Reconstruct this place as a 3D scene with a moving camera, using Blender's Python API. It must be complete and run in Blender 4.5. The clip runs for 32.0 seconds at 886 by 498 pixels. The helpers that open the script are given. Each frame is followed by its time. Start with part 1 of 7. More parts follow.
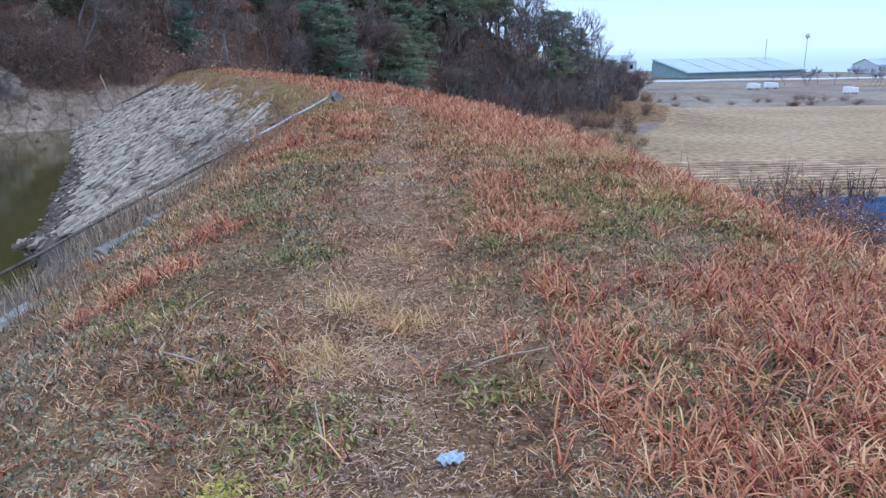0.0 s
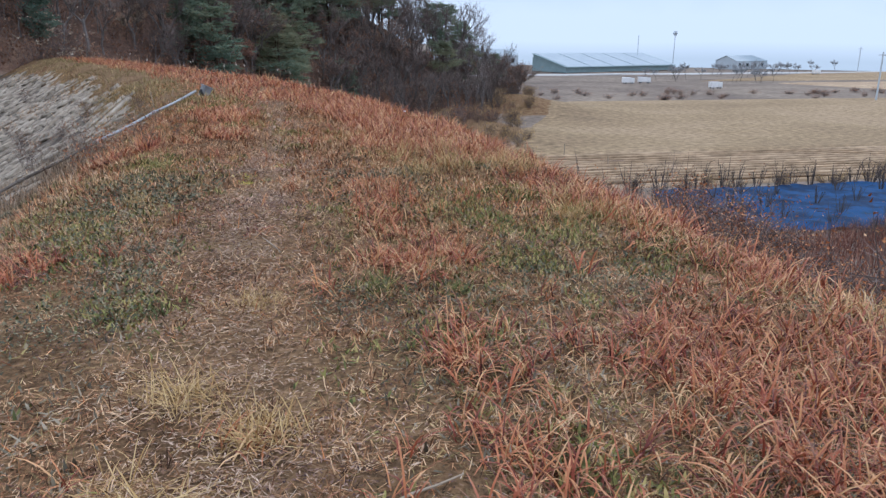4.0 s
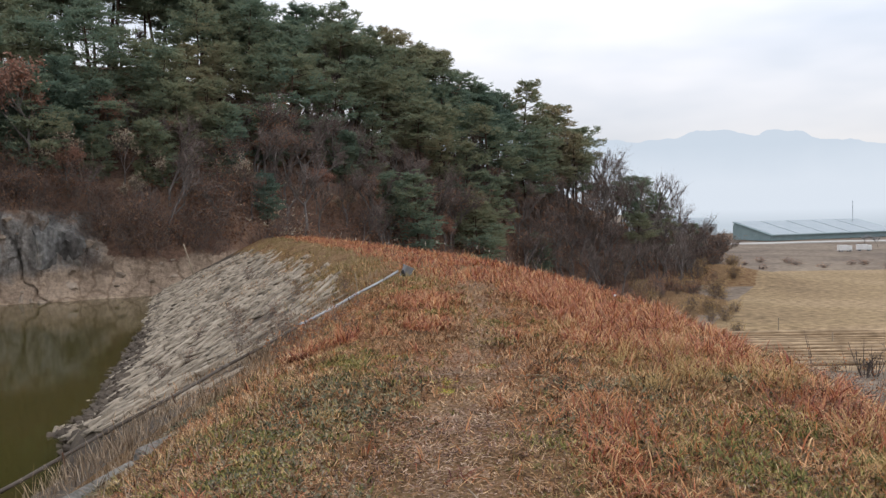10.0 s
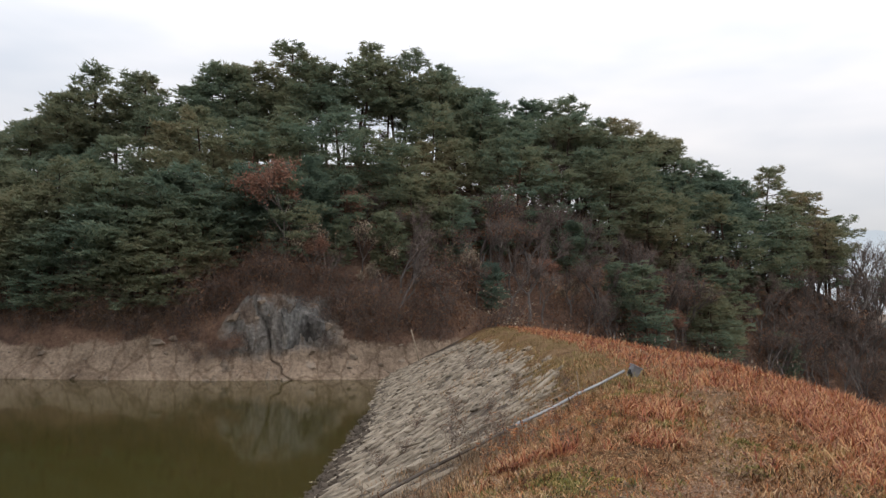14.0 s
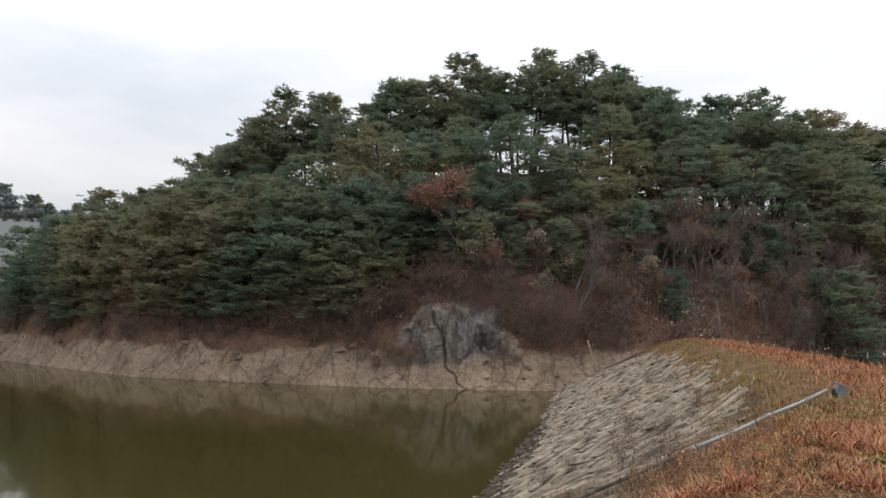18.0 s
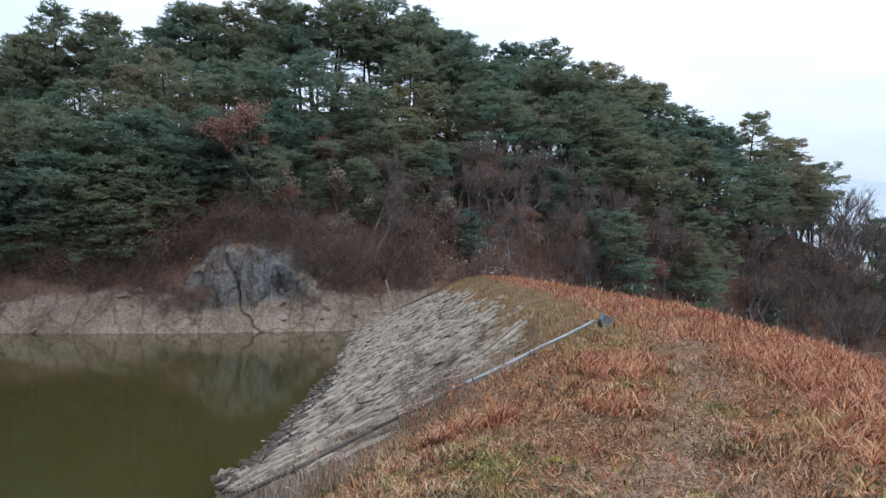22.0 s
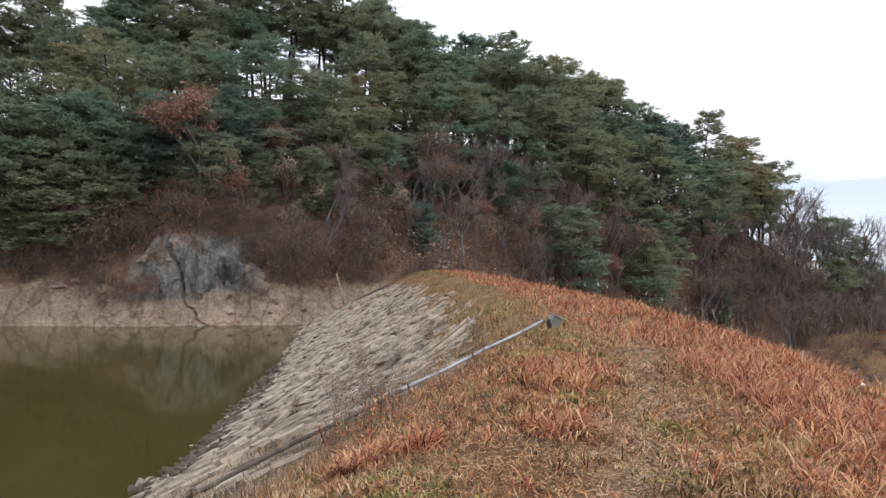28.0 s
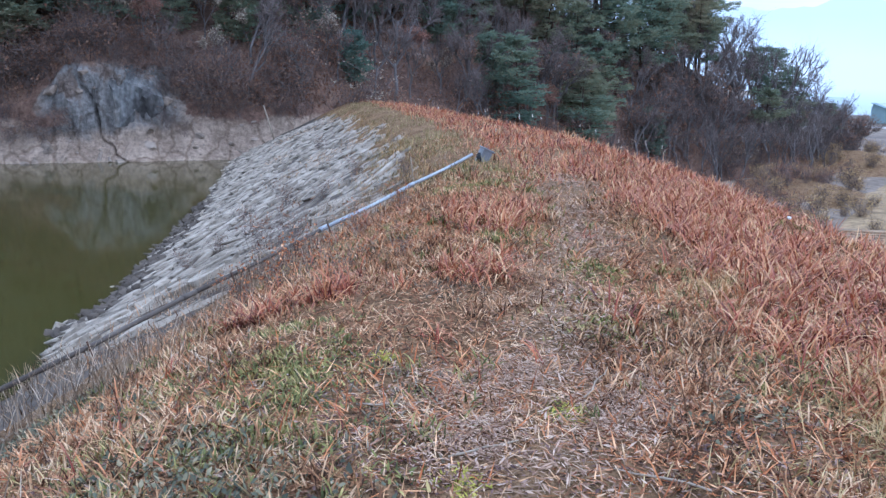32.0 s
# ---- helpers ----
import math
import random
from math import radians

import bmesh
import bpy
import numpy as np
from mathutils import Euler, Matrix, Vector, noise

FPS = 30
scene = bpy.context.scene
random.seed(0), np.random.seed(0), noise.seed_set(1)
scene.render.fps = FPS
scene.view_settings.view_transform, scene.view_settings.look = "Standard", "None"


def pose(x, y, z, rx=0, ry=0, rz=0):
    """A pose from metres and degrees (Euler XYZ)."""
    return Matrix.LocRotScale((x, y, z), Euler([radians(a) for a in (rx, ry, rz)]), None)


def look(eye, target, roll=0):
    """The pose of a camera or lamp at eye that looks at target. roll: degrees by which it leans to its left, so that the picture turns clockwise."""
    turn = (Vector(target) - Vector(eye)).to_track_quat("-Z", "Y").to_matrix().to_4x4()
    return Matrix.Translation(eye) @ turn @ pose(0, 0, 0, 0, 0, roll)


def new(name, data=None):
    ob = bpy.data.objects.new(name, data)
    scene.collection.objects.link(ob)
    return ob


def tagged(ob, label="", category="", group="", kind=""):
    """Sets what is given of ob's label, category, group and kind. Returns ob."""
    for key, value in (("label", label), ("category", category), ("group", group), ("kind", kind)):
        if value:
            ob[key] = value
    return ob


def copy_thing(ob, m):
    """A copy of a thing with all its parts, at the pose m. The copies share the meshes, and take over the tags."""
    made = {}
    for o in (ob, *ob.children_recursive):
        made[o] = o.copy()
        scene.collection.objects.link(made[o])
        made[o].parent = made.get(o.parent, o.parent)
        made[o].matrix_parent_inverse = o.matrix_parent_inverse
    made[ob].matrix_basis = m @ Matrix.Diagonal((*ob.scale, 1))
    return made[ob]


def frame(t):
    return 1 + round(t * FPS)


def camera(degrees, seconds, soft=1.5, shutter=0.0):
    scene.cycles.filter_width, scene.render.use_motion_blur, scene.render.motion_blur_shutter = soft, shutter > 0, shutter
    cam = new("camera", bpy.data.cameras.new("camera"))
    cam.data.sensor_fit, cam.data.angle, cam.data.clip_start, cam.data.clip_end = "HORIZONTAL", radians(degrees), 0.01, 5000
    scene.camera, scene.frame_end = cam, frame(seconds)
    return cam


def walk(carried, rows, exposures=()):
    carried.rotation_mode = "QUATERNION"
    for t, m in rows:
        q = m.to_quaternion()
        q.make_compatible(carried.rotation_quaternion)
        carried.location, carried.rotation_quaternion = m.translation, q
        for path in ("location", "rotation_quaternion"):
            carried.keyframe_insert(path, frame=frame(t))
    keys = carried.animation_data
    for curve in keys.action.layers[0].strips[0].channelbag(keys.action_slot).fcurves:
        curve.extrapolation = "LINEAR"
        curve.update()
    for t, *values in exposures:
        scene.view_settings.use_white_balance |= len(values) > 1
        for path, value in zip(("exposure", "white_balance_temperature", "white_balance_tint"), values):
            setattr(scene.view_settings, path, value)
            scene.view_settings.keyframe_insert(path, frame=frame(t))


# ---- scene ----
# Camera and walk: seconds, eye, point looked at, lean
cam = camera(61.40, 32.0, soft=1.4)
PATH = [
    (0, (0.001, 0.001, 1.384), (0.244, 2.888, 0.607), -0.46),
    (0.5, (0.078, 0.166, 1.393), (0.339, 3.047, 0.596), -0.64),
    (1, (0.149, 0.274, 1.391), (0.534, 3.137, 0.583), -0.17),
    (1.5, (0.185, 0.390, 1.387), (0.825, 3.205, 0.570), 0.85),
    (2, (0.173, 0.549, 1.392), (0.911, 3.341, 0.579), 0.92),
    (2.5, (0.159, 0.660, 1.387), (0.951, 3.439, 0.579), 1.02),
    (4.5, (0.187, 1.245, 1.375), (0.799, 4.072, 0.578), 0.11),
    (5, (0.159, 1.329, 1.392), (0.694, 4.182, 0.633), -0.23),
    (5.5, (0.164, 1.404, 1.414), (0.604, 4.299, 0.762), -0.47),
    (6, (0.212, 1.484, 1.439), (0.498, 4.420, 0.893), -0.74),
    (6.5, (0.252, 1.567, 1.455), (0.356, 4.527, 0.976), -0.96),
    (7, (0.242, 1.660, 1.463), (0.286, 4.625, 1.013), -0.69),
    (7.5, (0.176, 1.777, 1.483), (0.210, 4.754, 1.118), -0.41),
    (8, (0.117, 1.889, 1.498), (0.149, 4.872, 1.180), -0.29),
    (8.5, (0.104, 1.988, 1.498), (0.131, 4.974, 1.210), -0.32),
    (9, (0.110, 2.105, 1.508), (0.115, 5.094, 1.251), -0.54),
    (9.5, (0.115, 2.223, 1.521), (0.092, 5.214, 1.297), -0.75),
    (10, (0.099, 2.336, 1.533), (0.048, 5.332, 1.394), -0.96),
    (10.5, (0.060, 2.464, 1.550), (-0.010, 5.462, 1.512), -1.03),
    (11, (0.008, 2.592, 1.560), (-0.108, 5.589, 1.585), -0.98),
    (11.5, (0.003, 2.698, 1.561), (-0.254, 5.686, 1.603), -0.97),
    (12, (0.038, 2.809, 1.573), (-0.411, 5.775, 1.652), -0.89),
    (12.5, (0.068, 2.913, 1.568), (-0.532, 5.849, 1.690), -0.54),
    (13, (0.065, 3.019, 1.561), (-0.659, 5.927, 1.685), -0.26),
    (13.5, (0.048, 3.126, 1.566), (-0.774, 6.007, 1.721), 0.25),
    (14, (0.020, 3.247, 1.575), (-0.908, 6.091, 1.801), 0.64),
    (14.5, (-0.005, 3.377, 1.582), (-1.026, 6.187, 1.833), 0.13),
    (16.5, (0.027, 4.011, 1.553), (-1.325, 6.671, 1.863), 0.07),
    (17, (0.028, 4.143, 1.543), (-1.380, 6.773, 1.854), 0.40),
    (17.5, (0.034, 4.264, 1.528), (-1.444, 6.858, 1.818), 0.83),
    (18, (0.052, 4.370, 1.510), (-1.529, 6.907, 1.768), 0.90),
    (18.5, (0.077, 4.461, 1.493), (-1.536, 6.981, 1.716), 0.87),
    (19, (0.094, 4.542, 1.481), (-1.527, 7.062, 1.625), 0.92),
    (19.5, (0.100, 4.612, 1.477), (-1.520, 7.137, 1.519), 0.87),
    (20, (0.100, 4.675, 1.478), (-1.403, 7.271, 1.511), 0.97),
    (20.5, (0.114, 4.734, 1.478), (-1.132, 7.463, 1.503), 0.64),
    (21, (0.139, 4.796, 1.478), (-0.907, 7.608, 1.489), 0.34),
    (21.5, (0.170, 4.863, 1.477), (-0.781, 7.708, 1.489), 0.30),
    (22, (0.188, 4.935, 1.479), (-0.686, 7.805, 1.508), 0.29),
    (22.5, (0.187, 5.014, 1.485), (-0.517, 7.930, 1.515), 0.18),
    (23, (0.179, 5.094, 1.494), (-0.343, 8.048, 1.524), 0.29),
    (23.5, (0.178, 5.174, 1.502), (-0.268, 8.141, 1.533), 0.49),
    (24, (0.183, 5.255, 1.510), (-0.240, 8.224, 1.556), 0.48),
    (24.5, (0.189, 5.336, 1.519), (-0.222, 8.307, 1.585), 0.39),
    (26.5, (0.229, 5.676, 1.568), (-0.228, 8.634, 1.771), 0.48),
    (27, (0.254, 5.785, 1.560), (-0.404, 8.702, 1.805), 0.97),
    (27.5, (0.253, 5.887, 1.538), (-0.449, 8.798, 1.727), 0.97),
    (28, (0.217, 5.987, 1.513), (-0.494, 8.902, 1.516), 1.03),
    (28.5, (0.190, 6.076, 1.497), (-0.517, 8.990, 1.407), 1.02),
    (29, (0.208, 6.150, 1.486), (-0.486, 9.061, 1.270), 0.90),
    (29.5, (0.257, 6.222, 1.485), (-0.428, 9.133, 1.247), 0.95),
    (30, (0.299, 6.283, 1.483), (-0.377, 9.186, 1.150), 1.04),
    (30.5, (0.297, 6.350, 1.474), (-0.365, 9.238, 1.004), 0.80),
    (31, (0.268, 6.443, 1.475), (-0.360, 9.325, 0.925), 0.77),
    (31.5, (0.260, 6.543, 1.480), (-0.259, 9.434, 0.870), 0.98),
    (32, (0.293, 6.638, 1.487), (-0.150, 9.532, 0.830), 0.99),
]
EXPOSURES = [(0, 0.58, 4950, 12), (1, 0.59, 4900, 11), (2, 0.32, 5350, 12), (2.5, 0.31, 5450, 12), (5, 0.31, 5750, 13), (6, 0.13, 5850, 12), (7, 0.12, 5850, 11), (9, 0.2, 6350, 12), (10, 0.22, 6650, 13), (11, 0.2, 6750, 13), (12, 0.15, 6000, 11), (13, 0.13, 6800, 13), (14, 0.08, 6900, 13), (17, -0.18, 6850, 12), (18, 0.15, 6900, 12), (19, 0.33, 6900, 12), (20, 0.58, 5600, 13), (21, 0.56, 4980, 9), (22, 0.39, 5700, 10), (23, 0.3, 6300, 12), (24, 0.1, 6600, 13), (26.5, -0.02, 6850, 14), (27, -0.1, 6850, 14), (28.2, 0.63, 6350, 14), (29, 0.53, 5650, 14), (30, 0.54, 5200, 12), (31, 0.68, 4880, 12), (32, 0.79, 4820, 13)]
walk(cam, [(t, look(e, g, r)) for t, e, g, r in PATH], EXPOSURES)

# ---------------------------------------------------------------- world and sun
SUN_ELEVATION, SUN_ROTATION = radians(38), radians(70)
world = bpy.data.worlds.new("overcast_sky")
scene.world = world
world.use_nodes = True
wn, wl = world.node_tree.nodes, world.node_tree.links
wn.clear()
w_out, w_bg, w_mix = wn.new("ShaderNodeOutputWorld"), wn.new("ShaderNodeBackground"), wn.new("ShaderNodeMix")
w_sky, w_tc, w_map, w_noise, w_ramp = (wn.new("ShaderNodeTexSky"), wn.new("ShaderNodeTexCoord"), wn.new("ShaderNodeMapping"),
                                       wn.new("ShaderNodeTexNoise"), wn.new("ShaderNodeValToRGB"))
w_dim = wn.new("ShaderNodeMix")
w_sky.sky_type, w_sky.sun_disc = "NISHITA", False
w_sky.sun_elevation, w_sky.sun_rotation = SUN_ELEVATION, SUN_ROTATION
w_map.inputs["Scale"].default_value = (1.0, 1.0, 3.4)
w_noise.inputs["Scale"].default_value, w_noise.inputs["Detail"].default_value = 2.1, 4.0
w_ramp.color_ramp.elements[0].position, w_ramp.color_ramp.elements[0].color = 0.34, (0.64, 0.71, 0.80, 1)
w_ramp.color_ramp.elements[1].position, w_ramp.color_ramp.elements[1].color = 0.66, (0.96, 0.97, 1.0, 1)
w_dim.data_type = w_mix.data_type = "RGBA"
w_dim.blend_type = "MULTIPLY"
w_dim.inputs["Factor"].default_value = 1.0
w_dim.inputs[7].default_value = (0.1, 0.1, 0.1, 1)
w_mix.inputs["Factor"].default_value = 0.86
wl.new(w_tc.outputs["Generated"], w_map.inputs["Vector"])
wl.new(w_map.outputs["Vector"], w_noise.inputs["Vector"])
wl.new(w_noise.outputs["Fac"], w_ramp.inputs["Fac"])
wl.new(w_sky.outputs["Color"], w_dim.inputs[6])
wl.new(w_dim.outputs[2], w_mix.inputs[6])
wl.new(w_ramp.outputs["Color"], w_mix.inputs[7])
wl.new(w_mix.outputs[2], w_bg.inputs["Color"])
w_sep, w_up = wn.new("ShaderNodeSeparateXYZ"), wn.new("ShaderNodeMapRange")
w_up.inputs["From Min"].default_value, w_up.inputs["From Max"].default_value = 0.0, 0.36
w_up.inputs["To Min"].default_value, w_up.inputs["To Max"].default_value = 0.66, 1.34
wl.new(w_tc.outputs["Generated"], w_sep.inputs[0])
wl.new(w_sep.outputs["Z"], w_up.inputs["Value"])
wl.new(w_up.outputs["Result"], w_bg.inputs["Strength"])
wl.new(w_bg.outputs["Background"], w_out.inputs["Surface"])

sun_data = bpy.data.lights.new("sun", "SUN")
sun_data.energy, sun_data.angle, sun_data.color = 0.7, radians(25), (1.0, 0.96, 0.9)
sun = new("sun", sun_data)
SUN_DIR = Vector((math.cos(SUN_ELEVATION) * math.sin(SUN_ROTATION), math.cos(SUN_ELEVATION) * math.cos(SUN_ROTATION), math.sin(SUN_ELEVATION)))
sun.matrix_world = look(SUN_DIR * 60, (0, 0, 0))

# ---------------------------------------------------------------- materials
def ramp_stops(ramp, stops):
    e = ramp.color_ramp.elements
    while len(e) < len(stops):
        e.new(0.5)
    for el, (p, c) in zip(e, stops):
        el.position, el.color = p, (*c, 1)


def base_mat(name, rough=0.85, spec=0.3):
    m = bpy.data.materials.new(name)
    m.use_nodes = True
    b = m.node_tree.nodes["Principled BSDF"]
    b.inputs["Roughness"].default_value = rough
    b.inputs["Specular IOR Level"].default_value = spec
    return m, m.node_tree.nodes, m.node_tree.links, b


def noisy(name, stops, scale=1.0, rough=0.85, spec=0.25, bump=0.0, bump_scale=None, fine=None, metal=0.0, stretch=(1, 1, 1), detail=8):
    """A surface whose colour runs through stops with noise at two scales, with relief."""
    m, n, l, b = base_mat(name, rough, spec)
    b.inputs["Metallic"].default_value = metal
    geo, mp, tex, rp = n.new("ShaderNodeNewGeometry"), n.new("ShaderNodeMapping"), n.new("ShaderNodeTexNoise"), n.new("ShaderNodeValToRGB")
    mp.inputs["Scale"].default_value = stretch
    l.new(geo.outputs["Position"], mp.inputs["Vector"])
    l.new(mp.outputs["Vector"], tex.inputs["Vector"])
    tex.inputs["Scale"].default_value, tex.inputs["Detail"].default_value, tex.inputs["Roughness"].default_value = scale, detail, 0.62
    ramp_stops(rp, stops)
    l.new(tex.outputs["Fac"], rp.inputs["Fac"])
    col = rp.outputs["Color"]
    if fine:
        f, mx = n.new("ShaderNodeTexNoise"), n.new("ShaderNodeMix")
        f.inputs["Scale"].default_value, f.inputs["Detail"].default_value = fine[0], 6
        l.new(mp.outputs["Vector"], f.inputs["Vector"])
        fr = n.new("ShaderNodeValToRGB")
        ramp_stops(fr, [(0.3, (1 - fine[1],) * 3), (0.7, (1 + fine[1],) * 3)])
        mx.data_type, mx.blend_type = "RGBA", "MULTIPLY"
        mx.inputs["Factor"].default_value = 1.0
        l.new(f.outputs["Fac"], fr.inputs["Fac"])
        l.new(col, mx.inputs[6])
        l.new(fr.outputs["Color"], mx.inputs[7])
        col = mx.outputs[2]
    l.new(col, b.inputs["Base Color"])
    if bump:
        bt, bp = n.new("ShaderNodeTexNoise"), n.new("ShaderNodeBump")
        bt.inputs["Scale"].default_value, bt.inputs["Detail"].default_value = bump_scale or scale * 6, 8
        l.new(mp.outputs["Vector"], bt.inputs["Vector"])
        bp.inputs["Strength"].default_value, bp.inputs["Distance"].default_value = bump, 0.05
        l.new(bt.outputs["Fac"], bp.inputs["Height"])
        l.new(bp.outputs["Normal"], b.inputs["Normal"])
    return m


def by_island(name, stops, rough=0.8, spec=0.15, patch=None, thin=0.0, spread=1.0, tip=None, clump=0.0):
    """Blades and leaves: each island takes its own shade; patches shift the whole stand."""
    m, n, l, b = base_mat(name, rough, spec)
    geo, rp = n.new("ShaderNodeNewGeometry"), n.new("ShaderNodeValToRGB")
    ramp_stops(rp, stops)
    fac = geo.outputs["Random Per Island"]
    if spread < 1:
        calm = n.new("ShaderNodeMapRange")
        calm.inputs["To Min"].default_value, calm.inputs["To Max"].default_value = 0.5 - spread / 2, 0.5 + spread / 2
        l.new(fac, calm.inputs["Value"])
        fac = calm.outputs["Result"]
    if patch:
        t, a = n.new("ShaderNodeTexNoise"), n.new("ShaderNodeMath")
        t.inputs["Scale"].default_value, t.inputs["Detail"].default_value = patch[0], 3
        l.new(geo.outputs["Position"], t.inputs["Vector"])
        a.operation = "MULTIPLY_ADD"
        a.inputs[1].default_value = patch[1]
        sub = n.new("ShaderNodeMath")
        sub.operation = "SUBTRACT"
        sub.inputs[1].default_value = 0.5
        l.new(t.outputs["Fac"], sub.inputs[0])
        l.new(sub.outputs[0], a.inputs[0])
        l.new(fac, a.inputs[2])
        fac = a.outputs[0]
    if clump:
        # hand-sized tufts differ in tone, painting in dark shade streaks between them
        t, a = n.new("ShaderNodeTexNoise"), n.new("ShaderNodeMath")
        t.inputs["Scale"].default_value, t.inputs["Detail"].default_value = 9.0, 2
        l.new(geo.outputs["Position"], t.inputs["Vector"])
        a.operation = "MULTIPLY_ADD"
        a.inputs[1].default_value = clump
        half = n.new("ShaderNodeMath")
        half.operation = "SUBTRACT"
        half.inputs[1].default_value = 0.5
        l.new(t.outputs["Fac"], half.inputs[0])
        l.new(half.outputs[0], a.inputs[0])
        l.new(fac, a.inputs[2])
        fac = a.outputs[0]
    l.new(fac, rp.inputs["Fac"])
    col = rp.outputs["Color"]
    if tip:
        # blades wither from the tip down
        at, mr, mx = n.new("ShaderNodeAttribute"), n.new("ShaderNodeMapRange"), n.new("ShaderNodeMix")
        at.attribute_name = "along"
        mr.inputs["From Min"].default_value, mr.inputs["From Max"].default_value, mr.inputs["To Max"].default_value = 0.45, 1.0, tip[1]
        mx.data_type = "RGBA"
        l.new(at.outputs["Fac"], mr.inputs["Value"])
        l.new(mr.outputs["Result"], mx.inputs["Factor"])
        l.new(col, mx.inputs[6])
        mx.inputs[7].default_value = (*tip[0], 1)
        col = mx.outputs[2]
    l.new(col, b.inputs["Base Color"])
    if thin:
        tr, ms = n.new("ShaderNodeBsdfTranslucent"), n.new("ShaderNodeMixShader")
        l.new(col, tr.inputs["Color"])
        ms.inputs[0].default_value = thin
        l.new(b.outputs[0], ms.inputs[1])
        l.new(tr.outputs[0], ms.inputs[2])
        l.new(ms.outputs[0], n["Material Output"].inputs["Surface"])
    return m


def by_object(name, stops, scale=3.0, rough=0.85, spec=0.2, bump=0.3, bump_scale=20):
    """Things alike, each with its own shade, and grain on it."""
    m, n, l, b = base_mat(name, rough, spec)
    info, geo = n.new("ShaderNodeObjectInfo"), n.new("ShaderNodeNewGeometry")
    tex, rp, add = n.new("ShaderNodeTexNoise"), n.new("ShaderNodeValToRGB"), n.new("ShaderNodeMath")
    mixr = n.new("ShaderNodeMath")
    mixr.operation, add.operation = "ADD", "MULTIPLY_ADD"
    l.new(geo.outputs["Position"], tex.inputs["Vector"])
    tex.inputs["Scale"].default_value, tex.inputs["Detail"].default_value = scale, 8
    l.new(info.outputs["Random"], mixr.inputs[0])
    l.new(geo.outputs["Random Per Island"], mixr.inputs[1])
    fr = n.new("ShaderNodeMath")
    fr.operation = "FRACT"
    l.new(mixr.outputs[0], fr.inputs[0])
    add.inputs[1].default_value = 0.24
    half = n.new("ShaderNodeMath")
    half.operation = "MULTIPLY"
    half.inputs[1].default_value = 0.78
    l.new(tex.outputs["Fac"], half.inputs[0])
    l.new(fr.outputs[0], add.inputs[0])
    l.new(half.outputs[0], add.inputs[2])
    ramp_stops(rp, stops)
    l.new(add.outputs[0], rp.inputs["Fac"])
    l.new(rp.outputs["Color"], b.inputs["Base Color"])
    bt, bp = n.new("ShaderNodeTexNoise"), n.new("ShaderNodeBump")
    bt.inputs["Scale"].default_value, bt.inputs["Detail"].default_value = bump_scale, 6
    l.new(geo.outputs["Position"], bt.inputs["Vector"])
    bp.inputs["Strength"].default_value, bp.inputs["Distance"].default_value = bump, 0.03
    l.new(bt.outputs["Fac"], bp.inputs["Height"])
    l.new(bp.outputs["Normal"], b.inputs["Normal"])
    return m


M_THATCH = noisy("thatch_ground", [(0.3, (0.125, 0.076, 0.040)), (0.45, (0.18, 0.109, 0.056)), (0.58, (0.24, 0.15, 0.08)), (0.72, (0.178, 0.122, 0.054))], 1.5, 0.95, 0.1, 1.0, 40, fine=(34, 0.5))
M_BED = noisy("dark_bank_soil", [(0.3, (0.06, 0.048, 0.037)), (0.7, (0.135, 0.108, 0.083))], 1.6, 0.8, 0.2, 0.6, 12)
M_PLAIN = noisy("plain_ground_weeds", [(0.3, (0.12, 0.095, 0.08)), (0.5, (0.20, 0.16, 0.125)), (0.7, (0.27, 0.22, 0.165))], 0.06, 0.95, 0.1, 0.5, 3, fine=(0.9, 0.35))
M_FIELD = noisy("harvested_field_soil", [(0.3, (0.22, 0.155, 0.092)), (0.5, (0.29, 0.21, 0.12)), (0.62, (0.33, 0.24, 0.145)), (0.8, (0.245, 0.172, 0.098))], 0.05, 0.95, 0.1, 0.5, 2.0, fine=(1.6, 0.35), stretch=(0.8, 1, 1))
M_STUBBLE = noisy("straw_stubble_rows", [(0.3, (0.29, 0.205, 0.125)), (0.6, (0.43, 0.32, 0.21)), (0.8, (0.36, 0.25, 0.16))], 0.25, 0.95, 0.1, 0.6, 4, fine=(3, 0.4), stretch=(0.3, 1, 1))
M_HILL = noisy("leaf_litter_slope", [(0.3, (0.075, 0.05, 0.041)), (0.5, (0.145, 0.09, 0.066)), (0.7, (0.22, 0.135, 0.09))], 0.35, 0.95, 0.1, 0.8, 6, fine=(5, 0.4))
M_BANK = noisy("bare_shore_rock", [(0.25, (0.13, 0.10, 0.078)), (0.42, (0.22, 0.172, 0.132)), (0.6, (0.285, 0.23, 0.18)), (0.8, (0.20, 0.15, 0.11))], 0.3, 0.9, 0.2, 1.0, 2.6, fine=(2.4, 0.4), stretch=(1, 1, 1.3))
M_STONE = by_object("riprap_stone", [(0.1, (0.07, 0.056, 0.042)), (0.32, (0.17, 0.142, 0.11)), (0.46, (0.28, 0.236, 0.18)), (0.62, (0.40, 0.34, 0.265)), (0.9, (0.55, 0.48, 0.385))], 3.2, 0.9, 0.2, 1.0, 22)
M_CONCRETE = noisy("weathered_concrete", [(0.3, (0.12, 0.11, 0.095)), (0.5, (0.21, 0.20, 0.18)), (0.75, (0.32, 0.305, 0.28))], 1.6, 0.9, 0.2, 0.7, 30, fine=(25, 0.35))
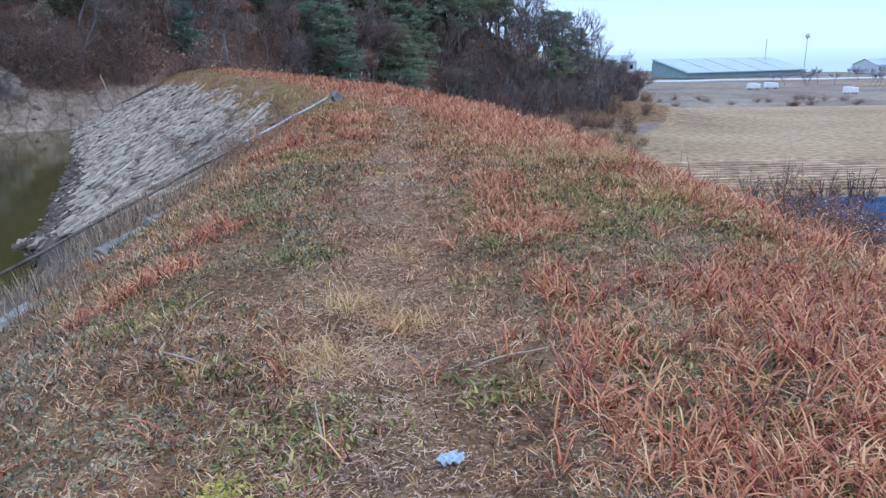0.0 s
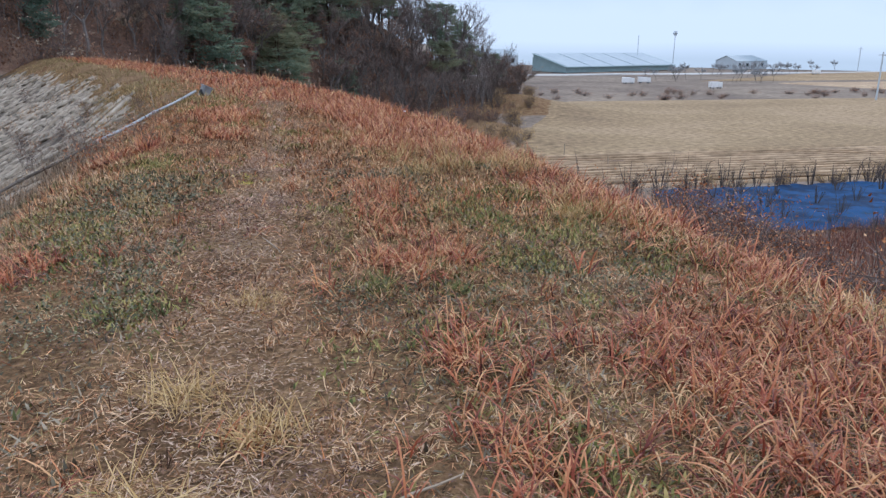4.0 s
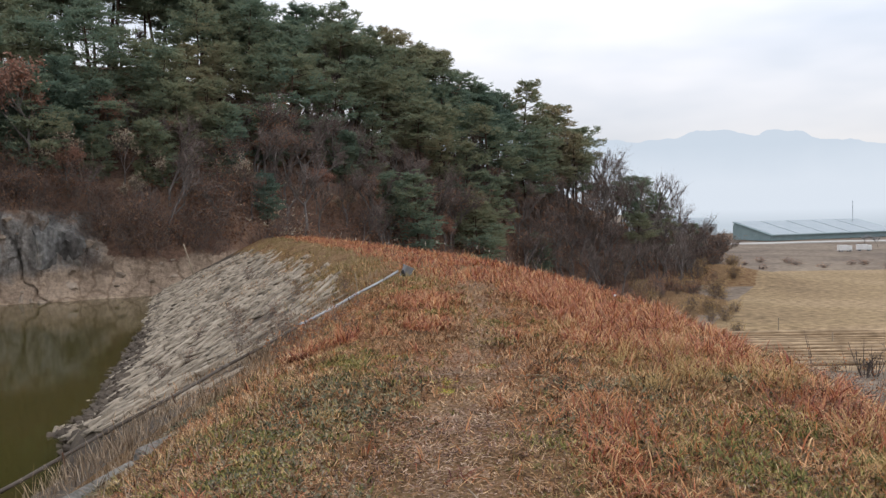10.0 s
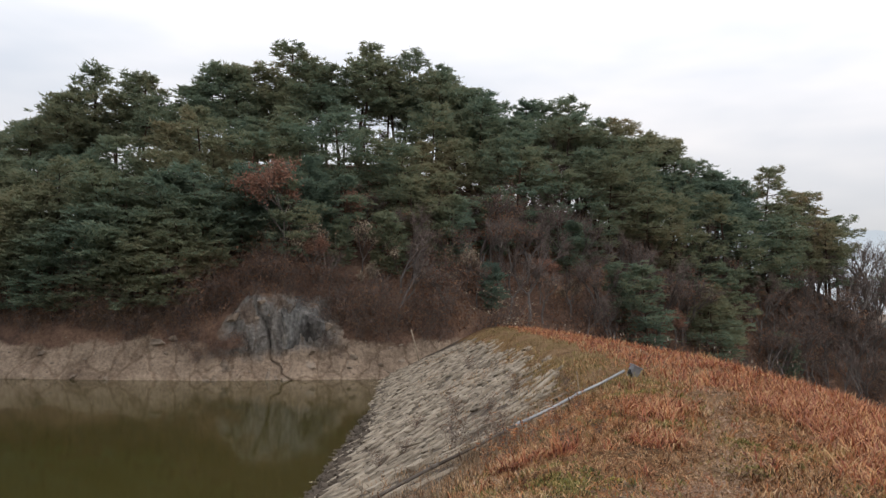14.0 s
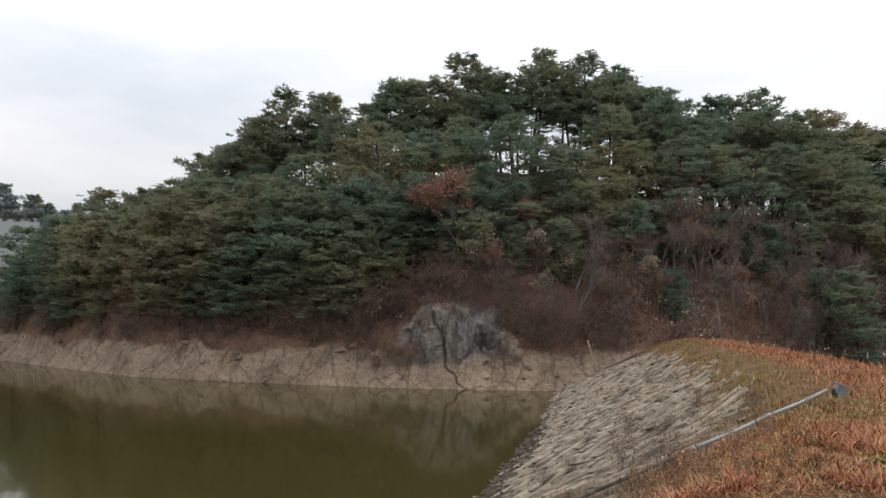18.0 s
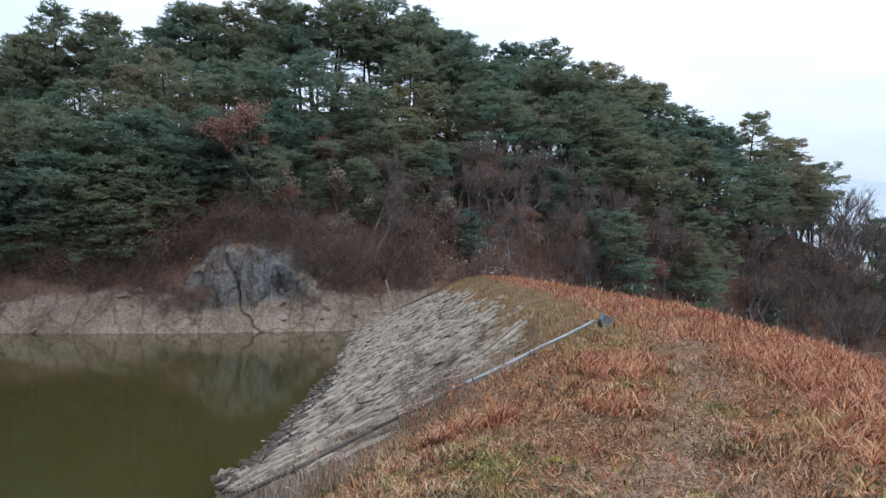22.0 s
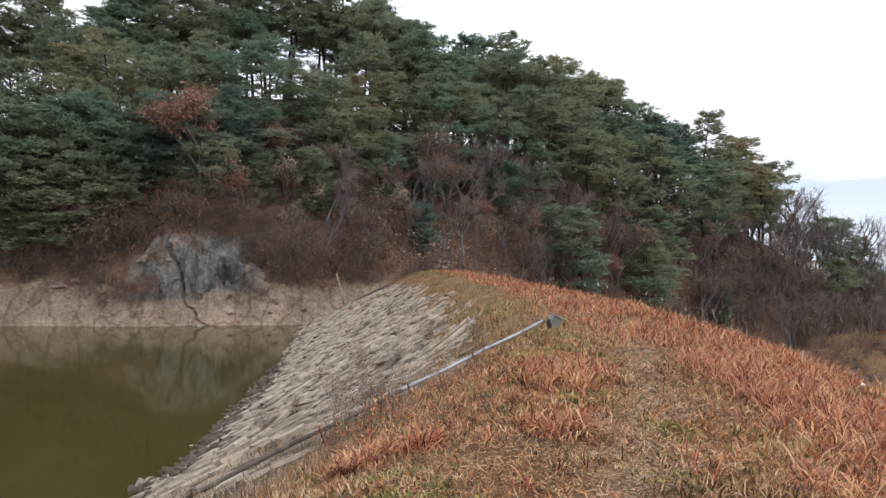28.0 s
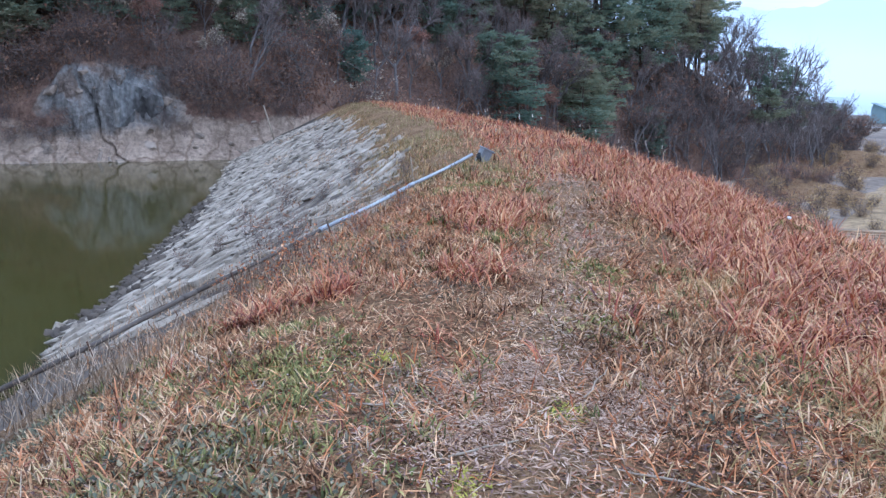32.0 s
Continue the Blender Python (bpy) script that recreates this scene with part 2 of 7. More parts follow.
M_PALEBLOCK = noisy("pale_grey_cement", [(0.3, (0.17, 0.175, 0.18)), (0.55, (0.27, 0.275, 0.285)), (0.8, (0.38, 0.38, 0.385))], 5, 0.85, 0.25, 0.4, 30)
M_PIPE = noisy("dull_steel_pipe", [(0.3, (0.19, 0.19, 0.19)), (0.52, (0.31, 0.33, 0.345)), (0.62, (0.38, 0.40, 0.42)), (0.78, (0.2, 0.15, 0.12))], 0.7, 0.5, 0.5, 0.15, 30, metal=0.2)
M_PIPE_OLD = noisy("stained_pipe", [(0.3, (0.05, 0.038, 0.03)), (0.6, (0.105, 0.085, 0.068)), (0.78, (0.19, 0.165, 0.14))], 1.5, 0.7, 0.3, 0.2, 30)
M_RUST = noisy("rusty_iron", [(0.3, (0.05, 0.035, 0.028)), (0.7, (0.16, 0.08, 0.045))], 12, 0.85, 0.3, 0.3)
M_CRAG = noisy("grey_jointed_rock", [(0.28, (0.055, 0.05, 0.047)), (0.42, (0.095, 0.09, 0.084)), (0.52, (0.15, 0.147, 0.14)), (0.62, (0.18, 0.165, 0.145)), (0.75, (0.13, 0.095, 0.072))], 0.7, 0.92, 0.2, 1.0, 5, fine=(5, 0.45), stretch=(1, 1, 0.5))
M_BARK_PINE = noisy("pine_bark", [(0.3, (0.035, 0.027, 0.022)), (0.55, (0.085, 0.06, 0.046)), (0.75, (0.15, 0.085, 0.055))], 3, 0.95, 0.1, 0.6, 14, stretch=(1, 1, 0.4))
M_BARK_DARK = noisy("dark_wet_bark", [(0.3, (0.06, 0.05, 0.046)), (0.7, (0.13, 0.11, 0.10))], 3, 0.9, 0.2, 0.5, 14)
M_BARK_GREY = noisy("grey_bark", [(0.3, (0.10, 0.088, 0.082)), (0.6, (0.19, 0.17, 0.16)), (0.8, (0.3, 0.275, 0.26))], 3, 0.95, 0.1, 0.5, 14, stretch=(1, 1, 0.4))
# Greens lightened and blued to make up for haze before the hill.
M_NEEDLE = by_island("pine_needles", [(0.0, (0.115, 0.175, 0.148)), (0.35, (0.165, 0.228, 0.165)), (0.65, (0.235, 0.25, 0.155)), (1.0, (0.33, 0.26, 0.16))], 0.8, 0.25, patch=(0.085, 1.8), thin=0.48, spread=0.3)
# Paler, bluer needle copy: haze over the far ridge is painted in.
M_FARNEEDLE = by_island("haze_painted_needles", [(0.0, (0.27, 0.32, 0.34)), (1.0, (0.36, 0.40, 0.41))], 0.9, 0.1, thin=0.45)
M_TWIG = by_island("bare_twigs", [(0.0, (0.088, 0.067, 0.06)), (0.5, (0.163, 0.126, 0.11)), (1.0, (0.27, 0.225, 0.20))], 0.95, 0.1, patch=(0.12, 1.0), spread=0.7)
# Pale copy of the twigs, distance haze put into the colour.
M_FARTWIG = by_island("haze_painted_twigs", [(0.0, (0.28, 0.29, 0.30)), (1.0, (0.38, 0.39, 0.40))], 0.95, 0.1)
M_DRYLEAF = by_island("withered_leaves", [(0.0, (0.13, 0.07, 0.045)), (0.5, (0.26, 0.14, 0.088)), (1.0, (0.38, 0.25, 0.165))], 0.85, 0.15, patch=(0.15, 1.2), thin=0.25, spread=0.7)
M_REDLEAF = by_island("red_brown_oak_leaves", [(0.0, (0.21, 0.105, 0.075)), (0.6, (0.34, 0.185, 0.135)), (1.0, (0.44, 0.28, 0.21))], 0.85, 0.15, thin=0.2, spread=0.8)
M_PALELEAF = by_island("pale_dry_leaves", [(0.0, (0.28, 0.21, 0.14)), (1.0, (0.5, 0.43, 0.33))], 0.85, 0.15)
M_REDGRASS = by_island("red_brown_grass", [(0.0, (0.085, 0.02, 0.018)), (0.3, (0.27, 0.06, 0.034)), (0.58, (0.45, 0.14, 0.06)), (0.82, (0.56, 0.26, 0.105)), (1.0, (0.66, 0.44, 0.22))], 0.6, 0.35, patch=(2.2, 0.9), thin=0.12, tip=((0.62, 0.36, 0.19), 0.45))
M_DARKLITTER = by_island("dark_purple_brown_litter", [(0.0, (0.07, 0.042, 0.038)), (0.5, (0.19, 0.115, 0.095)), (0.85, (0.31, 0.20, 0.155)), (1.0, (0.46, 0.35, 0.27))], 0.85, 0.2, patch=(1.3, 0.8), clump=1.5)
M_BROWNLITTER = by_island("red_brown_grass_scraps", [(0.0, (0.143, 0.057, 0.030)), (0.5, (0.330, 0.148, 0.074)), (0.85, (0.484, 0.257, 0.134)), (1.0, (0.616, 0.396, 0.227))], 0.85, 0.15, patch=(1.1, 0.7), clump=1.5)
M_PATHLITTER = by_island("trodden_pale_straw", [(0.0, (0.21, 0.122, 0.08)), (0.5, (0.37, 0.24, 0.16)), (1.0, (0.55, 0.41, 0.30))], 0.85, 0.15, patch=(1.4, 0.7), clump=1.5)
M_LEAFWEED = by_island("grey_green_leaf_weed", [(0.0, (0.05, 0.054, 0.034)), (0.45, (0.12, 0.12, 0.07)), (0.8, (0.20, 0.185, 0.105)), (1.0, (0.33, 0.27, 0.16))], 0.7, 0.3, patch=(1.6, 0.8), clump=1.5)
M_BANKREED = by_island("dark_red_bank_reed", [(0.0, (0.10, 0.04, 0.032)), (0.5, (0.23, 0.10, 0.072)), (1.0, (0.40, 0.23, 0.16))], 0.8, 0.2, patch=(0.4, 0.6))
M_DRYGRASS = by_island("dry_thatch", [(0.0, (0.055, 0.028, 0.015)), (0.3, (0.198, 0.096, 0.047)), (0.6, (0.396, 0.208, 0.097)), (0.83, (0.550, 0.332, 0.168)), (1.0, (0.726, 0.515, 0.311))], 0.8, 0.2, patch=(1.6, 1.3), thin=0.1, clump=1.5)
M_REDLITTER = by_island("red_brown_litter", [(0.0, (0.143, 0.042, 0.018)), (0.4, (0.407, 0.139, 0.050)), (0.75, (0.583, 0.252, 0.101)), (1.0, (0.770, 0.465, 0.244))], 0.8, 0.2, patch=(1.1, 0.6), clump=1.5)
M_PALELITTER = by_island("pale_grey_straw", [(0.0, (0.21, 0.135, 0.086)), (0.5, (0.37, 0.26, 0.17)), (1.0, (0.56, 0.44, 0.32))], 0.8, 0.2)
M_YELLOW = by_island("yellow_green_moss", [(0.0, (0.22, 0.22, 0.04)), (0.6, (0.42, 0.38, 0.06)), (1.0, (0.55, 0.47, 0.10))], 0.8, 0.15)
M_STRAW = by_island("pale_straw", [(0.0, (0.30, 0.18, 0.06)), (0.5, (0.47, 0.31, 0.125)), (1.0, (0.62, 0.46, 0.23))], 0.7, 0.25)
M_GREEN = by_island("green_weed", [(0.0, (0.07, 0.078, 0.025)), (0.45, (0.165, 0.168, 0.05)), (0.8, (0.28, 0.25, 0.075)), (1.0, (0.46, 0.36, 0.14))], 0.75, 0.25, patch=(1.2, 0.9), clump=1.5)
M_SHOULDER = by_island("olive_shoulder_grass", [(0.0, (0.121, 0.074, 0.029)), (0.45, (0.264, 0.163, 0.063)), (0.8, (0.462, 0.277, 0.109)), (1.0, (0.638, 0.416, 0.193))], 0.85, 0.15, patch=(0.7, 0.8))
M_OLIVE = by_island("olive_short_grass", [(0.0, (0.11, 0.08, 0.036)), (0.45, (0.24, 0.175, 0.072)), (0.8, (0.42, 0.30, 0.125)), (1.0, (0.60, 0.45, 0.22))], 0.8, 0.2, patch=(0.9, 0.9), clump=1.5)
M_MOUNDGRASS = by_island("olive_brown_mound_grass", [(0.0, (0.09, 0.075, 0.032)), (0.45, (0.20, 0.165, 0.065)), (0.8, (0.33, 0.26, 0.11)), (1.0, (0.48, 0.38, 0.19))], 0.85, 0.15, patch=(0.5, 0.9))
M_GREYWEED = by_island("grey_green_weed", [(0.0, (0.07, 0.06, 0.042)), (0.5, (0.165, 0.14, 0.095)), (1.0, (0.33, 0.28, 0.20))], 0.85, 0.15, patch=(1.0, 0.7), clump=1.5)
M_GREYSTALK = by_island("grey_brown_dead_stalks", [(0.0, (0.10, 0.07, 0.046)), (0.5, (0.25, 0.18, 0.12)), (0.85, (0.38, 0.29, 0.20)), (1.0, (0.52, 0.42, 0.31))], 0.85, 0.15, patch=(0.9, 0.9), clump=0.8)
M_PLUME = by_island("pale_seed_plume", [(0.0, (0.45, 0.38, 0.3)), (1.0, (0.68, 0.62, 0.54))], 0.85, 0.1)
M_WHITE = noisy("white_paint", [(0.3, (0.68, 0.68, 0.67)), (0.7, (0.8, 0.8, 0.79))], 1.2, 0.5, 0.4)
# Shed green paled and blued, haze over the plain mixed in.
M_WALLGREEN = noisy("haze_paled_cladding", [(0.3, (0.19, 0.27, 0.28)), (0.7, (0.24, 0.32, 0.33))], 0.4, 0.7, 0.3)
M_PANEL = noisy("pale_blue_solar_panel", [(0.3, (0.27, 0.33, 0.37)), (0.7, (0.34, 0.40, 0.43))], 0.3, 0.45, 0.4)
# Grey of far things, lightened so the colour itself carries the haze.
M_GREYWALL = noisy("haze_paled_grey", [(0.3, (0.42, 0.47, 0.50)), (0.7, (0.50, 0.55, 0.58))], 0.5, 0.8, 0.3)
M_DARK = noisy("dark_rubber", [(0.3, (0.015, 0.015, 0.015)), (0.7, (0.03, 0.03, 0.03))], 5, 0.8, 0.3)
M_GLASS = noisy("dark_window_glass", [(0.3, (0.02, 0.025, 0.03)), (0.7, (0.03, 0.035, 0.04))], 2, 0.1, 0.6)
M_TARP = noisy("blue_tarpaulin", [(0.3, (0.012, 0.02, 0.04)), (0.45, (0.014, 0.038, 0.09)), (0.58, (0.018, 0.07, 0.18)), (0.68, (0.02, 0.05, 0.1)), (0.8, (0.06, 0.07, 0.09))], 0.5, 0.85, 0.1, 0.8, 1.4)
M_SCRAP = noisy("pale_blue_plastic", [(0.3, (0.30, 0.37, 0.43)), (0.7, (0.48, 0.53, 0.57))], 14, 0.35, 0.5, 0.5, 30)
M_WOODPOLE = noisy("pale_weathered_wood", [(0.3, (0.27, 0.21, 0.15)), (0.7, (0.42, 0.35, 0.26))], 6, 0.85, 0.2, 0.3, stretch=(1, 1, 0.2))
M_ROAD = noisy("pale_concrete_road", [(0.3, (0.42, 0.41, 0.39)), (0.7, (0.52, 0.51, 0.49))], 0.2, 0.9, 0.2)

# bare shore: tan bank at the foot, grey rock outcrop in one stretch, leaf litter creeping down from above
M_SHORE, n_, l_, b_ = base_mat("shore_bank_rock_and_litter", 0.92, 0.2)
geo_ = n_.new("ShaderNodeNewGeometry")
sep_ = n_.new("ShaderNodeSeparateXYZ")
l_.new(geo_.outputs["Position"], sep_.inputs[0])


def field(scale, detail=6, stretch=(1, 1, 1)):
    mp, tx = n_.new("ShaderNodeMapping"), n_.new("ShaderNodeTexNoise")
    mp.inputs["Scale"].default_value = stretch
    tx.inputs["Scale"].default_value, tx.inputs["Detail"].default_value, tx.inputs["Roughness"].default_value = scale, detail, 0.62
    l_.new(geo_.outputs["Position"], mp.inputs["Vector"])
    l_.new(mp.outputs["Vector"], tx.inputs["Vector"])
    return tx.outputs["Fac"]


def calc(op, a, b, c=None):
    nd = n_.new("ShaderNodeMath")
    nd.operation = op
    for i, v in enumerate((a, b, c)):
        if v is None:
            continue
        if isinstance(v, (int, float)):
            nd.inputs[i].default_value = v
        else:
            l_.new(v, nd.inputs[i])
    return nd.outputs[0]


def ease(v, lo, hi):
    mr = n_.new("ShaderNodeMapRange")
    mr.interpolation_type = "SMOOTHSTEP"
    mr.inputs["From Min"].default_value, mr.inputs["From Max"].default_value = lo, hi
    l_.new(v, mr.inputs["Value"])
    return mr.outputs["Result"]


def colours(fac, stops):
    rp = n_.new("ShaderNodeValToRGB")
    ramp_stops(rp, stops)
    l_.new(fac, rp.inputs["Fac"])
    return rp.outputs["Color"]


def blend(fac, a, b, how="MIX"):
    mx = n_.new("ShaderNodeMix")
    mx.data_type, mx.blend_type = "RGBA", how
    l_.new(fac, mx.inputs["Factor"]) if not isinstance(fac, float) else None
    if isinstance(fac, float):
        mx.inputs["Factor"].default_value = fac
    l_.new(a, mx.inputs[6])
    l_.new(b, mx.inputs[7])
    return mx.outputs[2]


wob_ = calc("ADD", calc("MULTIPLY_ADD", field(0.6, 7), 2.2, -1.1), calc("MULTIPLY_ADD", field(0.14, 2), 2.4, -1.2))
zw_ = calc("ADD", sep_.outputs["Z"], wob_)
xw_ = calc("MULTIPLY_ADD", wob_, 1.1, sep_.outputs["X"])
crag_ = calc("MULTIPLY", ease(xw_, -29.6, -27.6), ease(calc("MULTIPLY", xw_, -1.0), 21.2, 23.4))
tan_ = colours(field(0.45), [(0.28, (0.18, 0.13, 0.094)), (0.43, (0.30, 0.225, 0.165)), (0.58, (0.40, 0.305, 0.226)), (0.75, (0.30, 0.212, 0.15))])
grey_ = colours(field(0.8, 8, (1, 1, 0.45)), [(0.32, (0.07, 0.06, 0.052)), (0.42, (0.165, 0.15, 0.135)), (0.52, (0.245, 0.228, 0.208)), (0.61, (0.18, 0.138, 0.11)), (0.75, (0.11, 0.082, 0.064))])
litter_ = colours(field(0.5), [(0.3, (0.10, 0.064, 0.05)), (0.5, (0.20, 0.122, 0.086)), (0.7, (0.28, 0.175, 0.12))])
rock_ = blend(calc("MULTIPLY", crag_, ease(zw_, -2.1, -1.2)), tan_, grey_)
over_ = ease(calc("MULTIPLY_ADD", crag_, -3.1, zw_), -1.25, -0.75)
ledge_ = calc("MULTIPLY", calc("MULTIPLY", ease(calc("MULTIPLY", xw_, -1.0), 26.6, 27.6), ease(calc("MULTIPLY", zw_, -1.0), -0.1, 0.5)), ease(zw_, -1.3, -0.9))
over_ = calc("MAXIMUM", over_, ledge_)
col_ = blend(over_, rock_, litter_)
grain_ = colours(field(4.5, 8), [(0.3, (0.62, 0.62, 0.62)), (0.7, (1.3, 1.3, 1.3))])
col_ = blend(1.0, col_, grain_, "MULTIPLY")
# joints running slantwise through the rock, darker along their lines
vor_, vm_, vn_ = n_.new("ShaderNodeTexVoronoi"), n_.new("ShaderNodeMapping"), n_.new("ShaderNodeVectorMath")
vor_.feature = "DISTANCE_TO_EDGE"
vor_.inputs["Scale"].default_value = 0.4
vm_.inputs["Rotation"].default_value, vm_.inputs["Scale"].default_value = (0.0, 0.7, 0.4), (1.5, 1.0, 0.55)
l_.new(geo_.outputs["Position"], vn_.inputs[0])
wv_ = n_.new("ShaderNodeTexNoise")
wv_.inputs["Scale"].default_value, wv_.inputs["Detail"].default_value = 1.1, 9
l_.new(geo_.outputs["Position"], wv_.inputs["Vector"])
l_.new(wv_.outputs["Color"], vn_.inputs[1])
vn_.operation = "ADD"
l_.new(vn_.outputs[0], vm_.inputs["Vector"])
l_.new(vm_.outputs["Vector"], vor_.inputs["Vector"])
joint_ = ease(vor_.outputs["Distance"], 0.0, 0.09)
joint_tone_ = colours(joint_, [(0.0, (0.7, 0.67, 0.65)), (0.5, (0.93, 0.92, 0.91)), (0.8, (1.0, 1.0, 1.0))])
col_ = blend(calc("SUBTRACT", 1.0, over_), col_, blend(1.0, col_, joint_tone_, "MULTIPLY"))
l_.new(col_, b_.inputs["Base Color"])
rel_ = calc("MULTIPLY_ADD", joint_, 0.5, calc("MULTIPLY_ADD", field(2.2, 10, (1, 1, 1.4)), 1.6, field(9, 6)))
bp_ = n_.new("ShaderNodeBump")
bp_.inputs["Strength"].default_value, bp_.inputs["Distance"].default_value = 0.8, 0.2
l_.new(rel_, bp_.inputs["Height"])
l_.new(bp_.outputs["Normal"], b_.inputs["Normal"])

M_WATER, n_, l_, b_ = base_mat("olive_water", 0.06, 0.5)
b_.inputs["Base Color"].default_value = (0.052, 0.045, 0.013, 1)
b_.inputs["IOR"].default_value = 1.33
g_, t_, bp_, mp_ = n_.new("ShaderNodeNewGeometry"), n_.new("ShaderNodeTexNoise"), n_.new("ShaderNodeBump"), n_.new("ShaderNodeMapping")
mp_.inputs["Scale"].default_value = (1, 1, 1)
l_.new(g_.outputs["Position"], mp_.inputs["Vector"])
l_.new(mp_.outputs["Vector"], t_.inputs["Vector"])
t_.inputs["Scale"].default_value, t_.inputs["Detail"].default_value = 1.1, 3
bp_.inputs["Strength"].default_value, bp_.inputs["Distance"].default_value = 0.05, 0.05
l_.new(t_.outputs["Fac"], bp_.inputs["Height"])
l_.new(bp_.outputs["Normal"], b_.inputs["Normal"])


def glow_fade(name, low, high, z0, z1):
    """Glowing distance with mist painted into its colour: pale at its foot, bluer at its top."""
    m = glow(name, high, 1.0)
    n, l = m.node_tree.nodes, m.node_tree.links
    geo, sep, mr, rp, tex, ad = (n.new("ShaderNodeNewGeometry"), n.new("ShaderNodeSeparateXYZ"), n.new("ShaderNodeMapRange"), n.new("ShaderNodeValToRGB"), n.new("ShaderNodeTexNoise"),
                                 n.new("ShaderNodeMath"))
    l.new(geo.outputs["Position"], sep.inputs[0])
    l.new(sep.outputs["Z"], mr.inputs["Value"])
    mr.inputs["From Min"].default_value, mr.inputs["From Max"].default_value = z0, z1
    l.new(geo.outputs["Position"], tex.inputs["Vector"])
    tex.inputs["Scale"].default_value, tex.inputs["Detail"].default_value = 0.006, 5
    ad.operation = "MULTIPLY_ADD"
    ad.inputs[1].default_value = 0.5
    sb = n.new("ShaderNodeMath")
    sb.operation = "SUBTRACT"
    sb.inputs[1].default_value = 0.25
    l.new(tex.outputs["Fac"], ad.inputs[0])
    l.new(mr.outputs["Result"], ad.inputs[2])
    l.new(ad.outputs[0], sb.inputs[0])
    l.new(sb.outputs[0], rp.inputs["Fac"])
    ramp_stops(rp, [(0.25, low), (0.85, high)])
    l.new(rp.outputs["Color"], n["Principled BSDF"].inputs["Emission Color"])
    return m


# Emits its own colour; serves distant backdrops that are no lamps.
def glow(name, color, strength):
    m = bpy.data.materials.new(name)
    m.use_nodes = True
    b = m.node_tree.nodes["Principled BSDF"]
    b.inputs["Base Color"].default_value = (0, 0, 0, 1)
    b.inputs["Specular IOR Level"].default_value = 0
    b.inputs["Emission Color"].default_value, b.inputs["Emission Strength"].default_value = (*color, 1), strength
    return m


# ---------------------------------------------------------------- mesh helpers
def mesh_of(name, verts, faces, mats, smooth=False):
    me = bpy.data.meshes.new(name)
    me.from_pydata([tuple(v) for v in verts], [], faces)
    for m in mats if isinstance(mats, (list, tuple)) else [mats]:
        me.materials.append(m)
    if smooth:
        me.polygons.foreach_set("use_smooth", [True] * len(me.polygons))
    me.update()
    return me


def big_mesh(name, verts, faces, mats, smooth=False):
    """A mesh from arrays; faces all have the same number of corners."""
    verts, faces = np.asarray(verts, np.float32), np.asarray(faces, np.int32)
    k = faces.shape[1]
    me = bpy.data.meshes.new(name)
    me.vertices.add(len(verts))
    me.vertices.foreach_set("co", verts.ravel())
    me.loops.add(faces.size)
    me.loops.foreach_set("vertex_index", faces.ravel())
    me.polygons.add(len(faces))
    me.polygons.foreach_set("loop_start", np.arange(0, faces.size, k, dtype=np.int32))
    me.polygons.foreach_set("loop_total", np.full(len(faces), k, np.int32))
    if smooth:
        me.polygons.foreach_set("use_smooth", np.ones(len(faces), bool))
    for m in mats if isinstance(mats, (list, tuple)) else [mats]:
        me.materials.append(m)
    me.update(calc_edges=True)
    return me


def child(name, me, parent, label="", m=None):
    ob = new(name, me)
    ob.parent = parent
    if m is not None:
        ob.matrix_basis = m
    if label:
        ob["label"] = label
    return ob


class Build:
    """Collects verts and faces of one part."""

    def __init__(self):
        self.v, self.f = [], []

    def tube(self, pts, radii, sides=6, cap=True):
        base = len(self.v)
        pts = [Vector(p) for p in pts]
        for i, p in enumerate(pts):
            d = (pts[min(i + 1, len(pts) - 1)] - pts[max(i - 1, 0)]).normalized()
            a = d.cross(Vector((0, 0, 1)) if abs(d.z) < 0.9 else Vector((1, 0, 0))).normalized()
            b = d.cross(a)
            for k in range(sides):
                w = 2 * math.pi * k / sides
                self.v.append(p + (a * math.cos(w) + b * math.sin(w)) * radii[i])
        for i in range(len(pts) - 1):
            for k in range(sides):
                q = base + i * sides
                self.f.append((q + k, q + (k + 1) % sides, q + sides + (k + 1) % sides, q + sides + k))
        if cap:
            self.f.append(tuple(base + k for k in range(sides))[::-1])
            self.f.append(tuple(base + (len(pts) - 1) * sides + k for k in range(sides)))
        return self

    def box(self, lo, hi, m=None):
        base = len(self.v)
        for x in (lo[0], hi[0]):
            for y in (lo[1], hi[1]):
                for z in (lo[2], hi[2]):
                    p = Vector((x, y, z))
                    self.v.append(m @ p if m is not None else p)
        for q in ((0, 1, 3, 2), (4, 6, 7, 5), (0, 4, 5, 1), (2, 3, 7, 6), (0, 2, 6, 4), (1, 5, 7, 3)):
            self.f.append(tuple(base + k for k in q))
        return self

    def poly(self, pts):
        base = len(self.v)
        self.v += [Vector(p) for p in pts]
        self.f.append(tuple(range(base, base + len(pts))))
        return self

    def mesh(self, name, mats, smooth=False, bevel=0.0):
        me = mesh_of(name, self.v, self.f, mats, smooth)
        if bevel:
            bm = bmesh.new()
            bm.from_mesh(me)
            bmesh.ops.bevel(bm, geom=bm.edges[:], offset=bevel, segments=2, affect="EDGES", profile=0.6)
            bm.to_mesh(me)
            bm.free()
        return me


def empty(name, m, label, category, group="", kind=""):
    ob = new(name)
    ob.matrix_basis = m
    return tagged(ob, label, category, group, kind)


RNG = np.random.default_rng(7)


